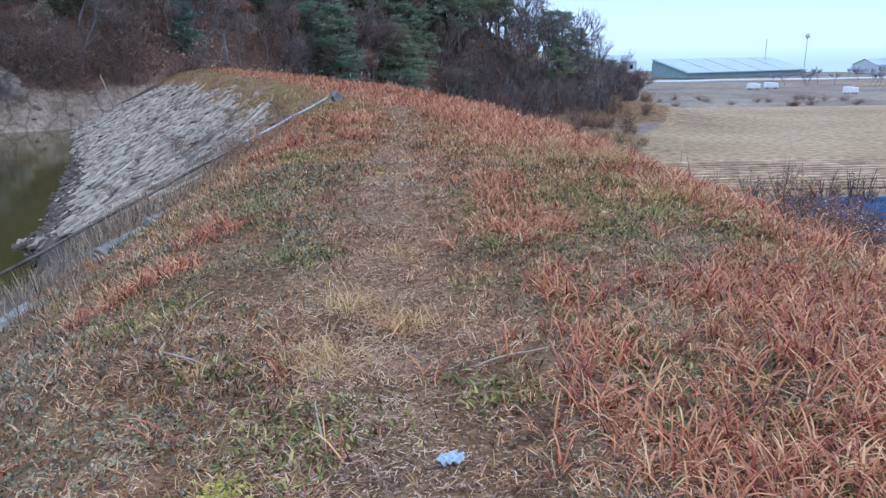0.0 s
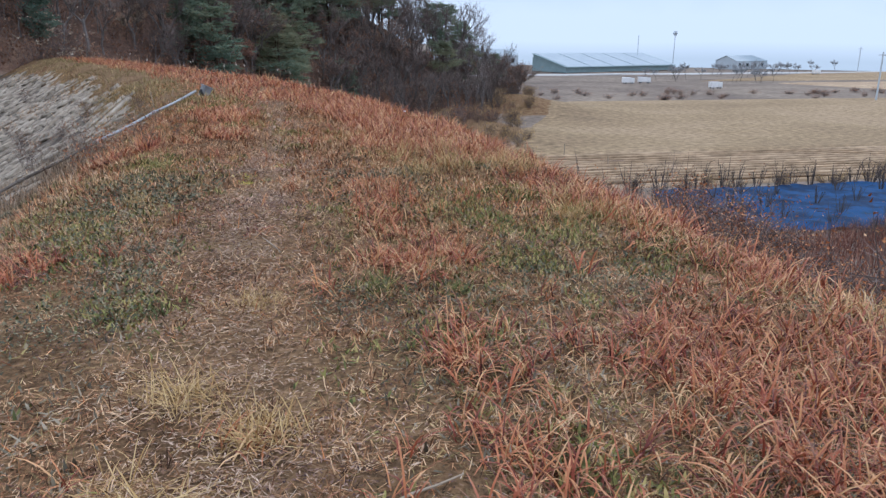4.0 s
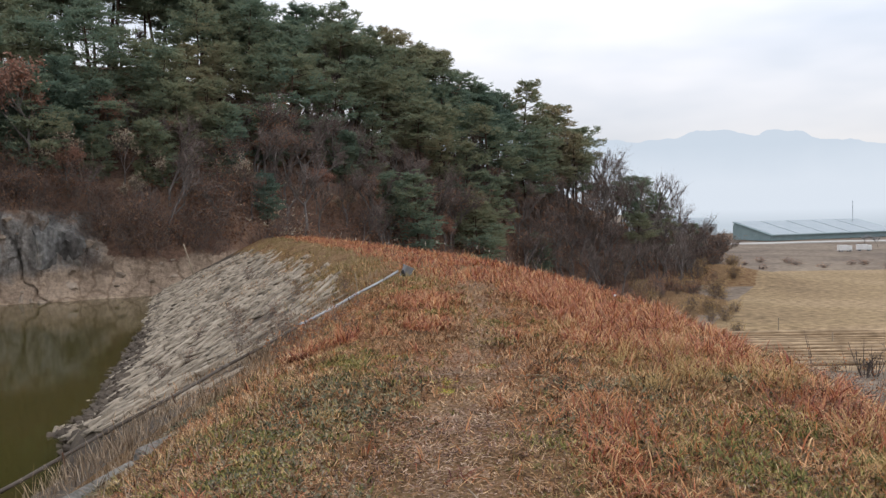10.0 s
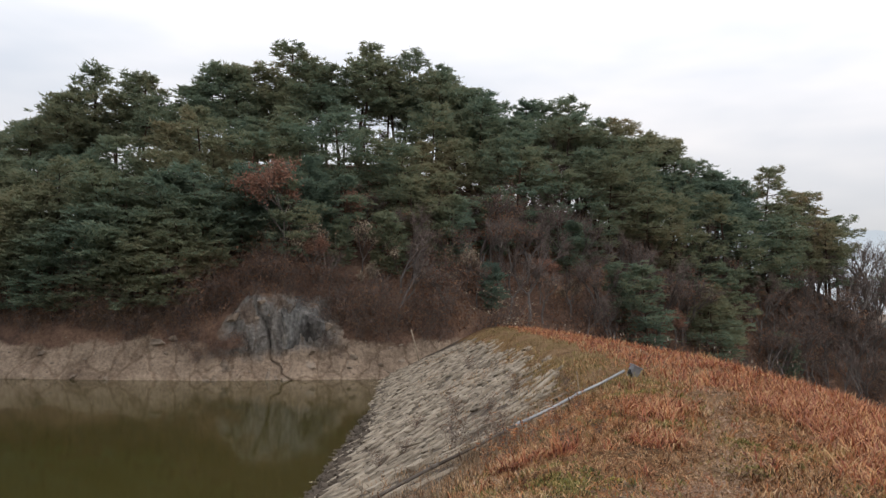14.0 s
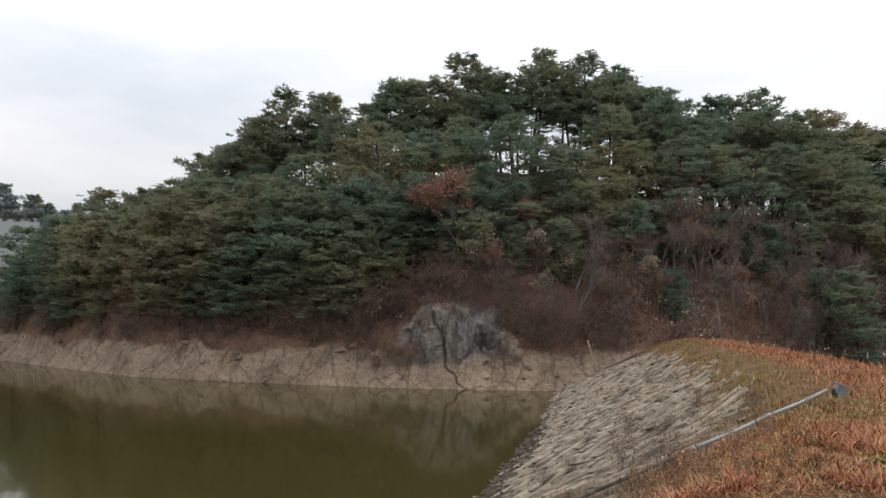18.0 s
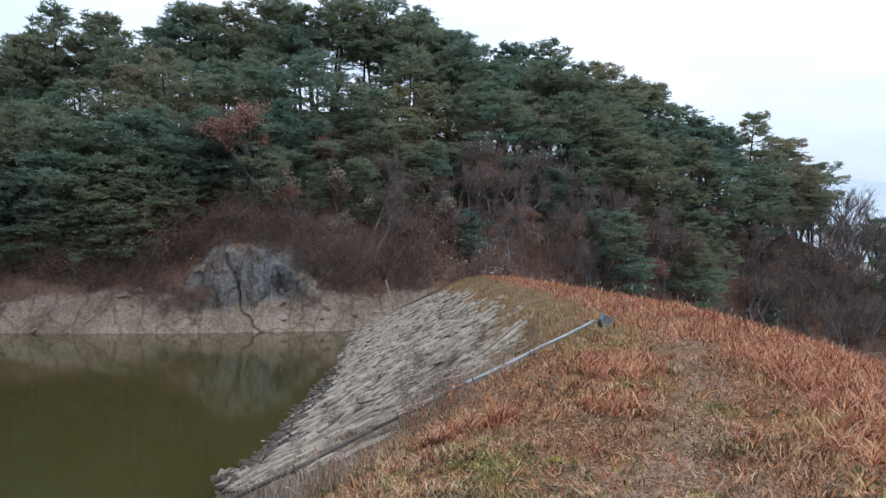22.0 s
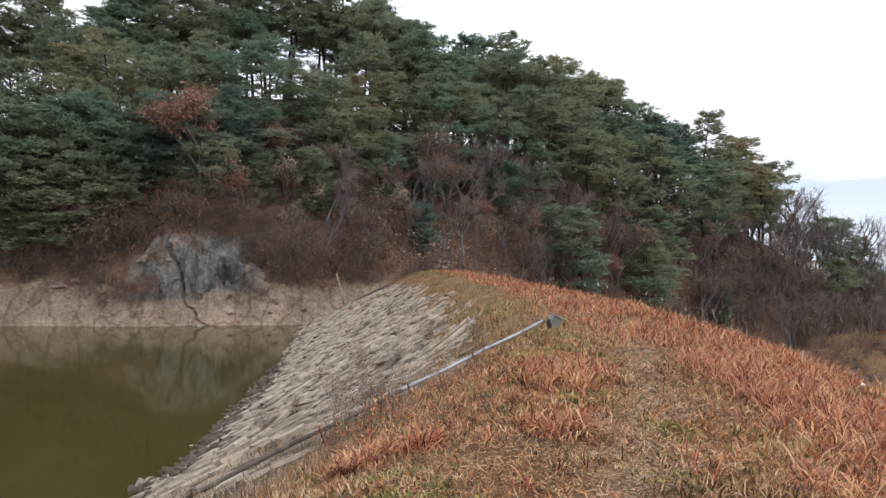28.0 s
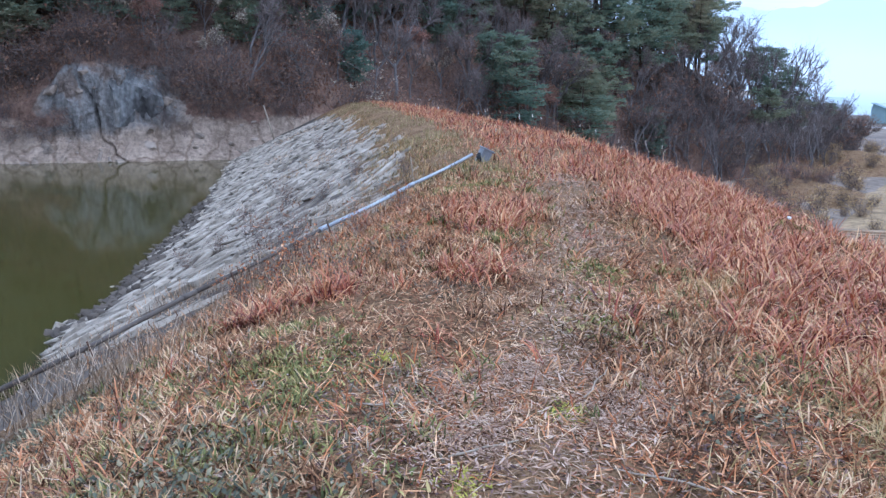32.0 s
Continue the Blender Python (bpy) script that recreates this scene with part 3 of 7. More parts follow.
def vnoise(x, y, seed=0):
    """Smooth value noise on arrays, about -1 to 1."""
    x, y = np.asarray(x, float), np.asarray(y, float)
    xi, yi = np.floor(x).astype(np.int64), np.floor(y).astype(np.int64)
    fx, fy = x - xi, y - yi
    fx, fy = fx * fx * (3 - 2 * fx), fy * fy * (3 - 2 * fy)

    def lattice(a, b):
        h = (a * 374761393 + b * 668265263 + seed * 1442695041) & 0xFFFFFFFF
        h = ((h ^ (h >> 13)) * 1274126177) & 0xFFFFFFFF
        return ((h ^ (h >> 16)) & 0xFFFF) / 32767.5 - 1

    top = lattice(xi, yi) * (1 - fx) + lattice(xi + 1, yi) * fx
    low = lattice(xi, yi + 1) * (1 - fx) + lattice(xi + 1, yi + 1) * fx
    return top * (1 - fy) + low * fy


def fbm(x, y, seed=0, octaves=4):
    return sum(vnoise(x * 2**k, y * 2**k, seed + k) / 2**k for k in range(octaves))


# ---------------------------------------------------------------- lie of the land
WATER_Z, FIELD_Z = -3.3, -9.0
EDGE_Y = [-40, 19, 21, 23.3, 26, 30, 36, 45, 50, 60]
EDGE_L = [-1.3, -1.3, -1.6, -2.2, -3.1, -4.3, -6.3, -9.6, -11.5, -15.5]
RIGHT_Y = [-40, 14, 18, 22, 28, 36, 43, 50, 60]
RIGHT_X = [3.4, 3.3, 2.9, 2.1, 0.4, -2.8, -5.7, -8.6, -12.6]


def left_edge(y):
    return np.interp(y, EDGE_Y, EDGE_L)


def right_edge(y):
    return np.interp(y, RIGHT_Y, RIGHT_X)


def soft_down(d, slope, shoulder):
    """Fall beyond an edge: rounds over the shoulder, then runs at the slope."""
    d = np.maximum(d + shoulder, 0)
    return -slope * np.where(d < 2 * shoulder, d * d / (4 * shoulder), d - shoulder)


def land(x, y):
    """Height of dam, reservoir bed and plain."""
    x, y = np.asarray(x, float), np.asarray(y, float)
    left = soft_down(left_edge(y) - x, 0.43, 0.5)
    left = left - 2.2 * np.maximum(left_edge(y) - x - np.interp(y, [4, 11, 12, 13.25, 15, 16.8, 17.6, 18.6, 19.5], [2.8, 2.9, 3.1, 3.7, 4.9, 6.2, 6.7, 7.5, 9]), 0)
    right = soft_down(x - right_edge(y), 0.55, 0.5)
    rough = 0.035 * fbm(x * 1.7, y * 1.7, 3) + 0.05 * vnoise(x * 0.4, y * 0.4, 9)
    top = np.minimum(left, right) + rough + 0.12 * np.clip((y - 24) / 16, 0, 1)
    base = np.where(x < (left_edge(y) + right_edge(y)) / 2, -5.5, FIELD_Z + 0.25 * vnoise(x * 0.05, y * 0.05, 4) * np.clip((x - 16) / 20, 0, 1))
    mound = FIELD_Z + 2.6 * np.exp(-(((x - 38) / 9) ** 2 + ((y - 112) / 10) ** 2)) + 1.6 * np.exp(-(((x - 24) / 6) ** 2 + ((y - 84) / 10) ** 2))
    return np.maximum(np.maximum(top, base), np.where(x > 5, mound, -99))


def axis_steps(parts):
    out = []
    for a, b, n in parts:
        out += list(np.linspace(a, b, n, endpoint=False))
    return np.array(out + [parts[-1][1]])


gx = axis_steps([(-2600, -300, 6), (-300, -60, 10), (-60, -10, 40), (-10, -4, 30), (-4, 4, 56), (4, 22, 36), (22, 120, 40), (120, 600, 20), (600, 3000, 8)])
gy = axis_steps([(-800, -60, 8), (-60, -4, 24), (-4, 16, 130), (16, 52, 130), (52, 160, 50), (160, 700, 20), (700, 3600, 8)])
GX, GY = np.meshgrid(gx, gy)
GZ = land(GX, GY)
nx, ny = len(gx), len(gy)
idx = np.arange(nx * ny).reshape(ny, nx)
gfaces = np.stack([idx[:-1, :-1], idx[:-1, 1:], idx[1:, 1:], idx[1:, :-1]], -1).reshape(-1, 4)
ground_me = big_mesh("ground", np.stack([GX, GY, GZ], -1).reshape(-1, 3), gfaces, [M_THATCH, M_BED, M_PLAIN], True)
cx, cy = (GX[:-1, :-1] + GX[1:, 1:]).ravel() / 2, (GY[:-1, :-1] + GY[1:, 1:]).ravel() / 2
cz = (GZ[:-1, :-1] + GZ[1:, 1:]).ravel() / 2
zone = np.where((cx < left_edge(cy) - 2.0), 1, np.where(cz < -8.4, 2, 0))
ground_me.polygons.foreach_set("material_index", zone.astype(np.int32))
ground = tagged(new("ground", ground_me), "earth dam and plain covered in dry trampled thatch", "ground", kind="structure")

wx = [-400, -120, -60, -30, -15, -2]
wv = [(x, y, WATER_Z) for y in (-120, 0, 30, 62) for x in wx]
wf = [(r * 6 + c, r * 6 + c + 1, r * 6 + c + 7, r * 6 + c + 6) for r in range(3) for c in range(5)]
water = tagged(new("water", mesh_of("water", wv, wf, M_WATER)), "still olive-green reservoir water reflecting the hill", "water", kind="structure")

# wooded hill: lofted between its foot and its ridge
FOOT = [(-160, 96, -3.6), (-112, 62, -3.6), (-74, 41.2, -3.6), (-47, 38.0, -3.6), (-38, 40.2, -3.6), (-31.5, 42.0, -3.6), (-26, 44.6, -3.6), (-21.5, 47.4, -3.6), (-17.8, 49.4, -3.6),
        (-11, 54, -1.4), (-3, 60, -5), (4, 71, -8), (12, 84, -9.1), (21, 94, -9.1), (32, 104, -9.1), (42, 120, -9.1)]
RIDGE = [(-150, 130, 5), (-108, 84, 4), (-76, 60, 4.0), (-58, 58, 8.0), (-49, 61, 11.5), (-40, 68, 15.2), (-31, 74, 16.6), (-24, 78, 15.0), (-17, 81, 12.3), (-11, 85, 11.8),
         (-4, 91, 10.2), (6, 98, 6.8), (15, 105, 4.2), (25, 112, -1.5), (36, 118, -6), (46, 128, -9)]
NS, NU = 240, 46
fs = np.linspace(0, len(FOOT) - 1, NS)
foot = np.stack([np.interp(fs, range(len(FOOT)), [p[k] for p in FOOT]) for k in range(3)], -1)
ridge = np.stack([np.interp(fs, range(len(RIDGE)), [p[k] for p in RIDGE]) for k in range(3)], -1)
for _ in range(3):
    ridge[1:-1] = (ridge[:-2] + ridge[1:-1] * 2 + ridge[2:]) / 4
# how far along the shore the bare rock band shows (1) or not (0)
SHORE = np.interp(fs, [0, 8, 9, 16], [1, 1, 0, 0])


def hill_point(s, u):
    """Point of the hill: s along it, u from 0 at the foot to 1 at the ridge and on to the far side."""
    s, u = np.asarray(s, float), np.asarray(u, float)
    f = np.stack([np.interp(s, range(NS), foot[:, k]) for k in range(3)], -1)
    r = np.stack([np.interp(s, range(NS), ridge[:, k]) for k in range(3)], -1)
    sh = np.interp(s, range(NS), SHORE)
    v = np.minimum(u, 1)
    # bare bank rises quickly from the water, then the slope proper; one stretch is a cliff
    k = s * (len(FOOT) - 1) / (NS - 1)
    ragged = 0.12 * vnoise(u * 60, k * 2, 34) + 0.10 * vnoise(u * 200, k * 9, 40)
    cliff = np.clip((k - 5.36 + ragged) / 0.45, 0, 1) * np.clip((7.0 - k + ragged) / 0.8, 0, 1) * sh
    cliff = cliff * cliff * (3 - 2 * cliff)
    notch = np.exp(-((k - 5.98 - 8 * (0.06 - u) - 0.03 * np.sin(u * 260)) / 0.016) ** 2) + 0.5 * np.exp(-((k - 6.5 + 4 * (u - 0.06)) / 0.018) ** 2)
    bank = np.clip(u / 0.085, 0, 1)
    face, easy = np.clip((u - 0.045) / 0.025, 0, 1), np.clip((u - 0.06) / 0.10, 0, 1)
    rise = 2.2 * (1 - (1 - bank) ** 1.3) + (2.6 - 0.5 * np.clip((k - 6.2) / 0.5, 0, 1)) * (cliff * face**0.8 + (1 - cliff) * easy)
    up = sh * 4.8
    z = f[..., 2] + sh * rise
    z = z + (r[..., 2] - f[..., 2] - up) * np.clip((v - 0.05) / 0.95, 0, 1) ** 0.92
    z = z - np.maximum(u - 1, 0) ** 1.3 * 26
    flat = f[..., :2] + (r[..., :2] - f[..., :2]) * u[..., None]
    # blocks of the cliff step out over the water by uneven amounts
    out = 0.30 * vnoise(k * 6 + z * 0.35, z * 0.35, 33) + 0.16 * fbm(k * 13 - z * 0.5, z * 0.7, 35) + 0.07 * np.abs(vnoise(k * 44, z * 1.6, 36)) - 0.34 * notch
    out = out * cliff * np.clip(u / 0.01, 0, 1) * np.clip((0.10 - u) / 0.03, 0, 1)
    crack = (0.30 * vnoise(k * 3 + z * 0.5, z * 0.5 - k * 2, 37) + 0.05 * fbm(k * 12 + z, z * 1.2, 38)) * sh * (1 - cliff) * np.clip(u / 0.01, 0, 1) * np.clip((0.09 - u) / 0.03, 0, 1)
    away = (f[..., :2] - r[..., :2]) / np.linalg.norm(f[..., :2] - r[..., :2], axis=-1)[..., None]
    flat = flat + away * (out + crack)[..., None]
    z = z + 0.7 * fbm(flat[..., 0] * 0.12, flat[..., 1] * 0.12, 21) * np.clip(u * 5, 0.1, 1)
    z = z + sh * (0.10 * np.abs(fbm(flat[..., 0] * 0.8 + z * 0.9, z * 0.5, 5)) - 0.05) * np.clip(1.6 - u * 9, 0, 1) * np.clip(u * 60, 0, 1)
    return np.concatenate([flat, z[..., None]], -1)


us = np.concatenate([np.linspace(0, 0.075, 34, endpoint=False), np.linspace(0.075, 0.13, 8, endpoint=False), np.linspace(0.13, 1, 20, endpoint=False), np.linspace(1, 2.2, 8)])
SS, UU = np.meshgrid(np.concatenate([np.linspace(0, NS * 0.32, 190, endpoint=False), np.linspace(NS * 0.32, NS * 0.56, 420, endpoint=False), np.linspace(NS * 0.56, NS - 1, 150)]), us)
hv = hill_point(SS, UU)
hr, hc = SS.shape
hidx = np.arange(hr * hc).reshape(hr, hc)
hf = np.stack([hidx[:-1, :-1], hidx[:-1, 1:], hidx[1:, 1:], hidx[1:, :-1]], -1).reshape(-1, 4)
hill_me = big_mesh("hillside", hv.reshape(-1, 3), hf, [M_HILL, M_SHORE], True)
mid_s, mid_u = SS[:-1, :-1].ravel(), UU[:-1, :-1].ravel()
mid_k = mid_s * (len(FOOT) - 1) / (NS - 1)
hill_me.polygons.foreach_set("material_index", ((mid_u < 0.2) & (mid_k < 8.6)).astype(np.int32))
hillside = tagged(new("hillside_ground", hill_me), "steep hillside of brown leaf litter above a bare rocky shore", "hillside", kind="structure")

# mountains and the far plain, their mist painted into glowing backdrops
HILL_XY = hv.reshape(-1, 3)


def hill_z(x, y):
    """Height of the hill at a place."""
    return float(HILL_XY[np.argmin((HILL_XY[:, 0] - x) ** 2 + (HILL_XY[:, 1] - y) ** 2), 2])


def ridge_backdrop(name, dist, az0, az1, heights, material, label):
    v, f = [], []
    n, rough = 300, min(1.0, float(np.mean(heights)) / 5)
    for i in range(n):
        a = radians(az0 + (az1 - az0) * i / (n - 1))
        e = np.interp(i / (n - 1), np.linspace(0, 1, len(heights)), heights) + rough * (0.55 * float(fbm(np.array(i * 0.05), np.array(2.0), 51)) + 0.14 * float(fbm(np.array(i * 0.25), np.array(5.0), 52)))
        v += [(-dist * math.sin(a), dist * math.cos(a), FIELD_Z - 2), (-dist * math.sin(a), dist * math.cos(a), max(1.5 + dist * math.tan(radians(e)), -6))]
    f = [(2 * i, 2 * i + 2, 2 * i + 3, 2 * i + 1) for i in range(n - 1)]
    return tagged(new(name, mesh_of(name, v, f, material)), label, "mountain", kind="structure")


ridge_backdrop("backdrop_far_mountains", 2400, 2, -75, [5.4, 5.6, 5.8, 5.8, 5.2, 4.7, 5.0, 5.5, 5.2, 4.2, 3.6, 4.0, 3.0], glow_fade("mountain_haze_glow", (0.60, 0.68, 0.76), (0.52, 0.61, 0.70), 40, 230),
               "pale blue mountain range, a glowing backdrop with mist painted in")
# Glowing sheet added in place of mist; it hides the plain's far edge.
ridge_backdrop("backdrop_low_mist", 350, -13, -80, [0.9, 0.5, 0.4, 0.45, 0.3, 0.5, 0.4], glow_fade("plain_mist_glow", (0.46, 0.54, 0.61), (0.60, 0.68, 0.76), -9, 3), "glowing blue-white sheet added as mist over the far plain")
# wooded ridge across the reservoir: a glowing card, haze painted into its colour
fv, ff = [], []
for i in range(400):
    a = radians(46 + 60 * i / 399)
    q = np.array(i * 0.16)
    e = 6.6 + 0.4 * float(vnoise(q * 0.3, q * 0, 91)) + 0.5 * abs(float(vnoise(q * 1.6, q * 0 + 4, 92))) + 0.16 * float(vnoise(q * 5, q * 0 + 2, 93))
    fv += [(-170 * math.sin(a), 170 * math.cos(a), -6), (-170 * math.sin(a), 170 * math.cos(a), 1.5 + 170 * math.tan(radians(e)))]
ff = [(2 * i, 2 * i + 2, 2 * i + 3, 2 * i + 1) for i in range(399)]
tagged(new("backdrop_wooded_ridge", mesh_of("backdrop_wooded_ridge", fv, ff, glow_fade("far_forest_haze_glow", (0.115, 0.112, 0.10), (0.20, 0.225, 0.24), -6, 20))), "blue-green wooded ridge across the reservoir, a glowing card with painted haze", "far forest", kind="structure")

# ---------------------------------------------------------------- trees
def leaf_fan(rng, centre, spread, count, length, width, up=0.6):
    """Many small pointed blades round a centre: verts (count*3) and faces."""
    c = np.asarray(centre) + rng.normal(size=(count, 3)) * np.asarray(spread)
    d = rng.normal(size=(count, 3))
    d[:, 2] = np.abs(d[:, 2]) * 0.7 + up * 0.5
    d /= np.linalg.norm(d, axis=1)[:, None]
    side = np.cross(d, rng.normal(size=(count, 3)))
    side /= np.linalg.norm(side, axis=1)[:, None] + 1e-9
    ln = length * rng.uniform(0.6, 1.3, count)[:, None]
    wd = width * rng.uniform(0.6, 1.3, count)[:, None]
    v = np.stack([c - side * wd, c + side * wd, c + d * ln], 1).reshape(-1, 3)
    return v


def bough(rng, a, b, width, thick, count):
    """A flat, slightly drooping spray of needle tufts along a limb from a to b."""
    a, b = np.asarray(a, float), np.asarray(b, float)
    along = b - a
    flat = np.array([along[0], along[1], 0.0])
    flat /= np.linalg.norm(flat) + 1e-9
    across = np.array([-flat[1], flat[0], 0.0])
    tufts = max(5, count // 12)
    w, q = rng.random(tufts) ** 0.75, rng.normal(size=tufts) * 0.5
    fan = width * np.sqrt(np.clip(1.12 - w * w, 0.1, 1)) * (0.35 + 0.9 * w)
    c = a + along * w[:, None] + across * (q * fan)[:, None]
    c[:, 2] += thick * rng.normal(size=tufts) * 0.6 - 0.28 * (q**2) * width * 0.5 + 0.05
    n = 10
    base = np.repeat(c, n, 0) + rng.normal(size=(tufts * n, 3)) * (0.13, 0.13, 0.035)
    d = np.repeat(flat * 0.5 + across * q[:, None] * 0.8, n, 0) + rng.normal(size=(tufts * n, 3)) * (0.8, 0.8, 0.30) + (0, 0, 0.30)
    d /= np.linalg.norm(d, axis=1)[:, None]
    side = np.cross(d, rng.normal(size=d.shape) + (0, 0, 0.6))
    side /= np.linalg.norm(side, axis=1)[:, None] + 1e-9
    ln, wd = rng.uniform(0.24, 0.46, len(d))[:, None], rng.uniform(0.042, 0.072, len(d))[:, None]
    return np.stack([base - side * wd, base + side * wd, base + d * ln], 1).reshape(-1, 3)


def pine(seed, height=11.0, low=0.42, wide=0.30, needle=M_NEEDLE):
    """Red pine: bare crooked trunk, level limbs, flat layered sprays of needles with gaps between."""
    rng = np.random.default_rng(seed)
    wood = Build()
    sway = rng.normal(size=2) * 0.05 * height
    bend = rng.uniform(0, 6.28)

    def axis(t):
        return Vector((sway[0] * t * t + 0.02 * height * math.sin(bend + 4 * t), sway[1] * t * t + 0.02 * height * math.cos(bend + 3 * t), t * height))

    r0 = 0.016 * height
    wood.tube([axis(t) for t in np.linspace(-0.03, 0.97, 9)], [r0 * (1.15 - 0.95 * t) for t in np.linspace(0, 1, 9)], 7)
    needles = []
    whorls = int(rng.integers(7, 9))
    turn = rng.uniform(0, 6.28)
    for i in range(whorls):
        k = (i + rng.uniform(-0.2, 0.2)) / (whorls - 1)
        k = min(max(k, 0.0), 1.0)
        n_limb = 4 if k < 0.75 else 3
        for j in range(n_limb):
            t = min(low + (0.95 - low) * k + rng.uniform(-0.05, 0.05), 0.96)
            full = math.sqrt(max(0.12, 1 - (max(0.0, k - 0.3) / 0.78) ** 2)) * (0.72 + 0.28 * min(1, k / 0.25))
            reach = height * wide * full * rng.uniform(0.5, 1.12)
            a = turn + i * 1.1 + j * 6.28 / n_limb + rng.uniform(-0.4, 0.4)
            p0 = axis(t)
            rise = reach * (rng.uniform(-0.12, 0.12) + 0.3 * k)
            p1 = p0 + Vector((math.cos(a) * reach * 0.5, math.sin(a) * reach * 0.5, rise * 0.7))
            p2 = p0 + Vector((math.cos(a + 0.15) * reach, math.sin(a + 0.15) * reach, rise - 0.04 * reach))
            wood.tube([p0, p1, p2], [r0 * 0.34 * (1.1 - 0.7 * k), r0 * 0.2, r0 * 0.06], 4, False)
            needles.append(bough(rng, p0.lerp(p2, 0.22), p2 + (p2 - p1) * 0.1, reach * 0.74, 0.34, int(100 + 76 * reach)))
    for _ in range(6):
        t = rng.uniform(low * 0.45, low)
        a, p0 = rng.uniform(0, 6.28), axis(t)
        wood.tube([p0, p0 + Vector((math.cos(a), math.sin(a), -0.1)) * height * 0.09], [r0 * 0.13, r0 * 0.03], 3, False)
    top = np.array(axis(0.97))
    for q in range(5):
        a = rng.uniform(0, 6.28)
        needles.append(bough(rng, top + (0, 0, -0.35 + 0.12 * q), top + (0.75 * math.cos(a), 0.75 * math.sin(a), -0.1 + 0.12 * q), 0.5, 0.14, 80))
    nv = np.concatenate(needles)
    return wood.mesh("pine_trunk", M_BARK_PINE, True), big_mesh("pine_crown", nv, np.arange(len(nv)).reshape(-1, 3), needle)


def bare_tree(seed, height=9.0, leaf=None, leaf_share=0.0, spread=0.55, twig_w=1.0, twig_mat=M_TWIG):
    """Leafless broadleaf: forked limbs, ever finer twigs, a few withered leaves."""
    rng = np.random.default_rng(seed)
    wood, twig = Build(), []
    leaves = []

    def grow(p, d, length, r, level):
        mid = p + d * length * 0.5 + Vector(rng.normal(size=3)) * length * 0.05
        end = p + d * length + Vector(rng.normal(size=3)) * length * 0.06
        wood.tube([p, mid, end], [r, r * 0.84, r * 0.66], 6 if level == 0 else 4 if level < 2 else 3, False)
        if level >= 3:
            for _ in range(19):
                q = p.lerp(end, rng.uniform(0.1, 1.05))
                e = (d * 0.7 + Vector(rng.normal(size=3)) * 0.75 + Vector((0, 0, 0.2))).normalized() * length * rng.uniform(0.3, 0.95)
                s = e.cross(Vector(rng.normal(size=3))).normalized() * rng.uniform(0.010, 0.022) * twig_w
                twig.append([q - s, q + s, q + e])
                if leaf and rng.random() < leaf_share:
                    leaves.append(leaf_fan(rng, np.array(q + e * 0.7), (0.2, 0.2, 0.15), 8, 0.15, 0.06, 0.0))
            return
        for k in range(4 if level == 1 else 3):
            a = rng.uniform(0, 6.28)
            out = Vector((math.cos(a), math.sin(a), 0)) * spread * rng.uniform(0.5, 1.2)
            nd = (d * rng.uniform(0.7, 1.0) + out + Vector((0, 0, 0.22))).normalized()
            grow(p.lerp(end, rng.uniform(0.6, 1.0)), nd, length * rng.uniform(0.6, 0.85), r * rng.uniform(0.5, 0.66), level + 1)

    grow(Vector((0, 0, -0.3)), Vector((rng.normal() * 0.08, rng.normal() * 0.08, 1)).normalized(), height * 0.34, 0.013 * height, 0)
    tv = np.array([list(map(tuple, t)) for t in twig]).reshape(-1, 3)
    trunk = wood.mesh("bare_trunk", M_BARK_GREY, True)
    twigs = big_mesh("bare_twigs", tv, np.arange(len(tv)).reshape(-1, 3), twig_mat)
    foliage = None
    if leaves:
        lv = np.concatenate(leaves)
        foliage = big_mesh("withered_foliage", lv, np.arange(len(lv)).reshape(-1, 3), leaf)
    return trunk, twigs, foliage


def shrub(seed, height=2.2, leaf=M_DRYLEAF, share=0.3, stems=36, leaf_size=0.1):
    """Bush of many thin bare stems with some withered leaves: stems and leaves."""
    rng = np.random.default_rng(seed)
    v, lv = [], []
    for _ in range(stems):
        a, lean = rng.uniform(0, 6.28), rng.uniform(0.1, 0.75)
        p = np.array([rng.normal() * 0.22 * height * 0.5, rng.normal() * 0.22 * height * 0.5, -0.15])
        d = np.array([math.cos(a) * lean, math.sin(a) * lean, 1.0])
        ln = height * rng.uniform(0.5, 1.1)
        m = p + d * ln * 0.5
        e = p + d * ln + rng.normal(size=3) * 0.12 * height
        s = np.cross(d, rng.normal(size=3))
        s = s / np.linalg.norm(s) * 0.011
        v += [p - s, p + s, m + s * 0.7, p - s, m + s * 0.7, m - s * 0.7, m - s * 0.7, m + s * 0.7, e]
        for _ in range(7):
            q = p + (e - p) * rng.uniform(0.35, 1)
            t = rng.normal(size=3) * 0.22 * height + d * 0.12 * height
            s2 = np.cross(t, rng.normal(size=3))
            s2 = s2 / np.linalg.norm(s2) * 0.009
            v += [q - s2, q + s2, q + t]
            if rng.random() < share:
                lv.append(leaf_fan(rng, q + t * 0.8, (0.12, 0.12, 0.10), 4, leaf_size, leaf_size * 0.36, 0.0))
    v = np.array(v)
    stem_me = big_mesh("shrub_stems", v, np.arange(len(v)).reshape(-1, 3), M_TWIG)
    leaf_me = None
    if lv:
        lv = np.concatenate(lv)
        leaf_me = big_mesh("shrub_leaves", lv, np.arange(len(lv)).reshape(-1, 3), leaf)
    return stem_me, leaf_me


def stand(name, meshes, names, label, category, group):
    """A thing at the origin with its parts, to be copied."""
    ob = empty(name, pose(0, 0, 0), label, category, group)
    for n, me in zip(names, meshes):
        if me:
            child(n, me, ob)
    return ob


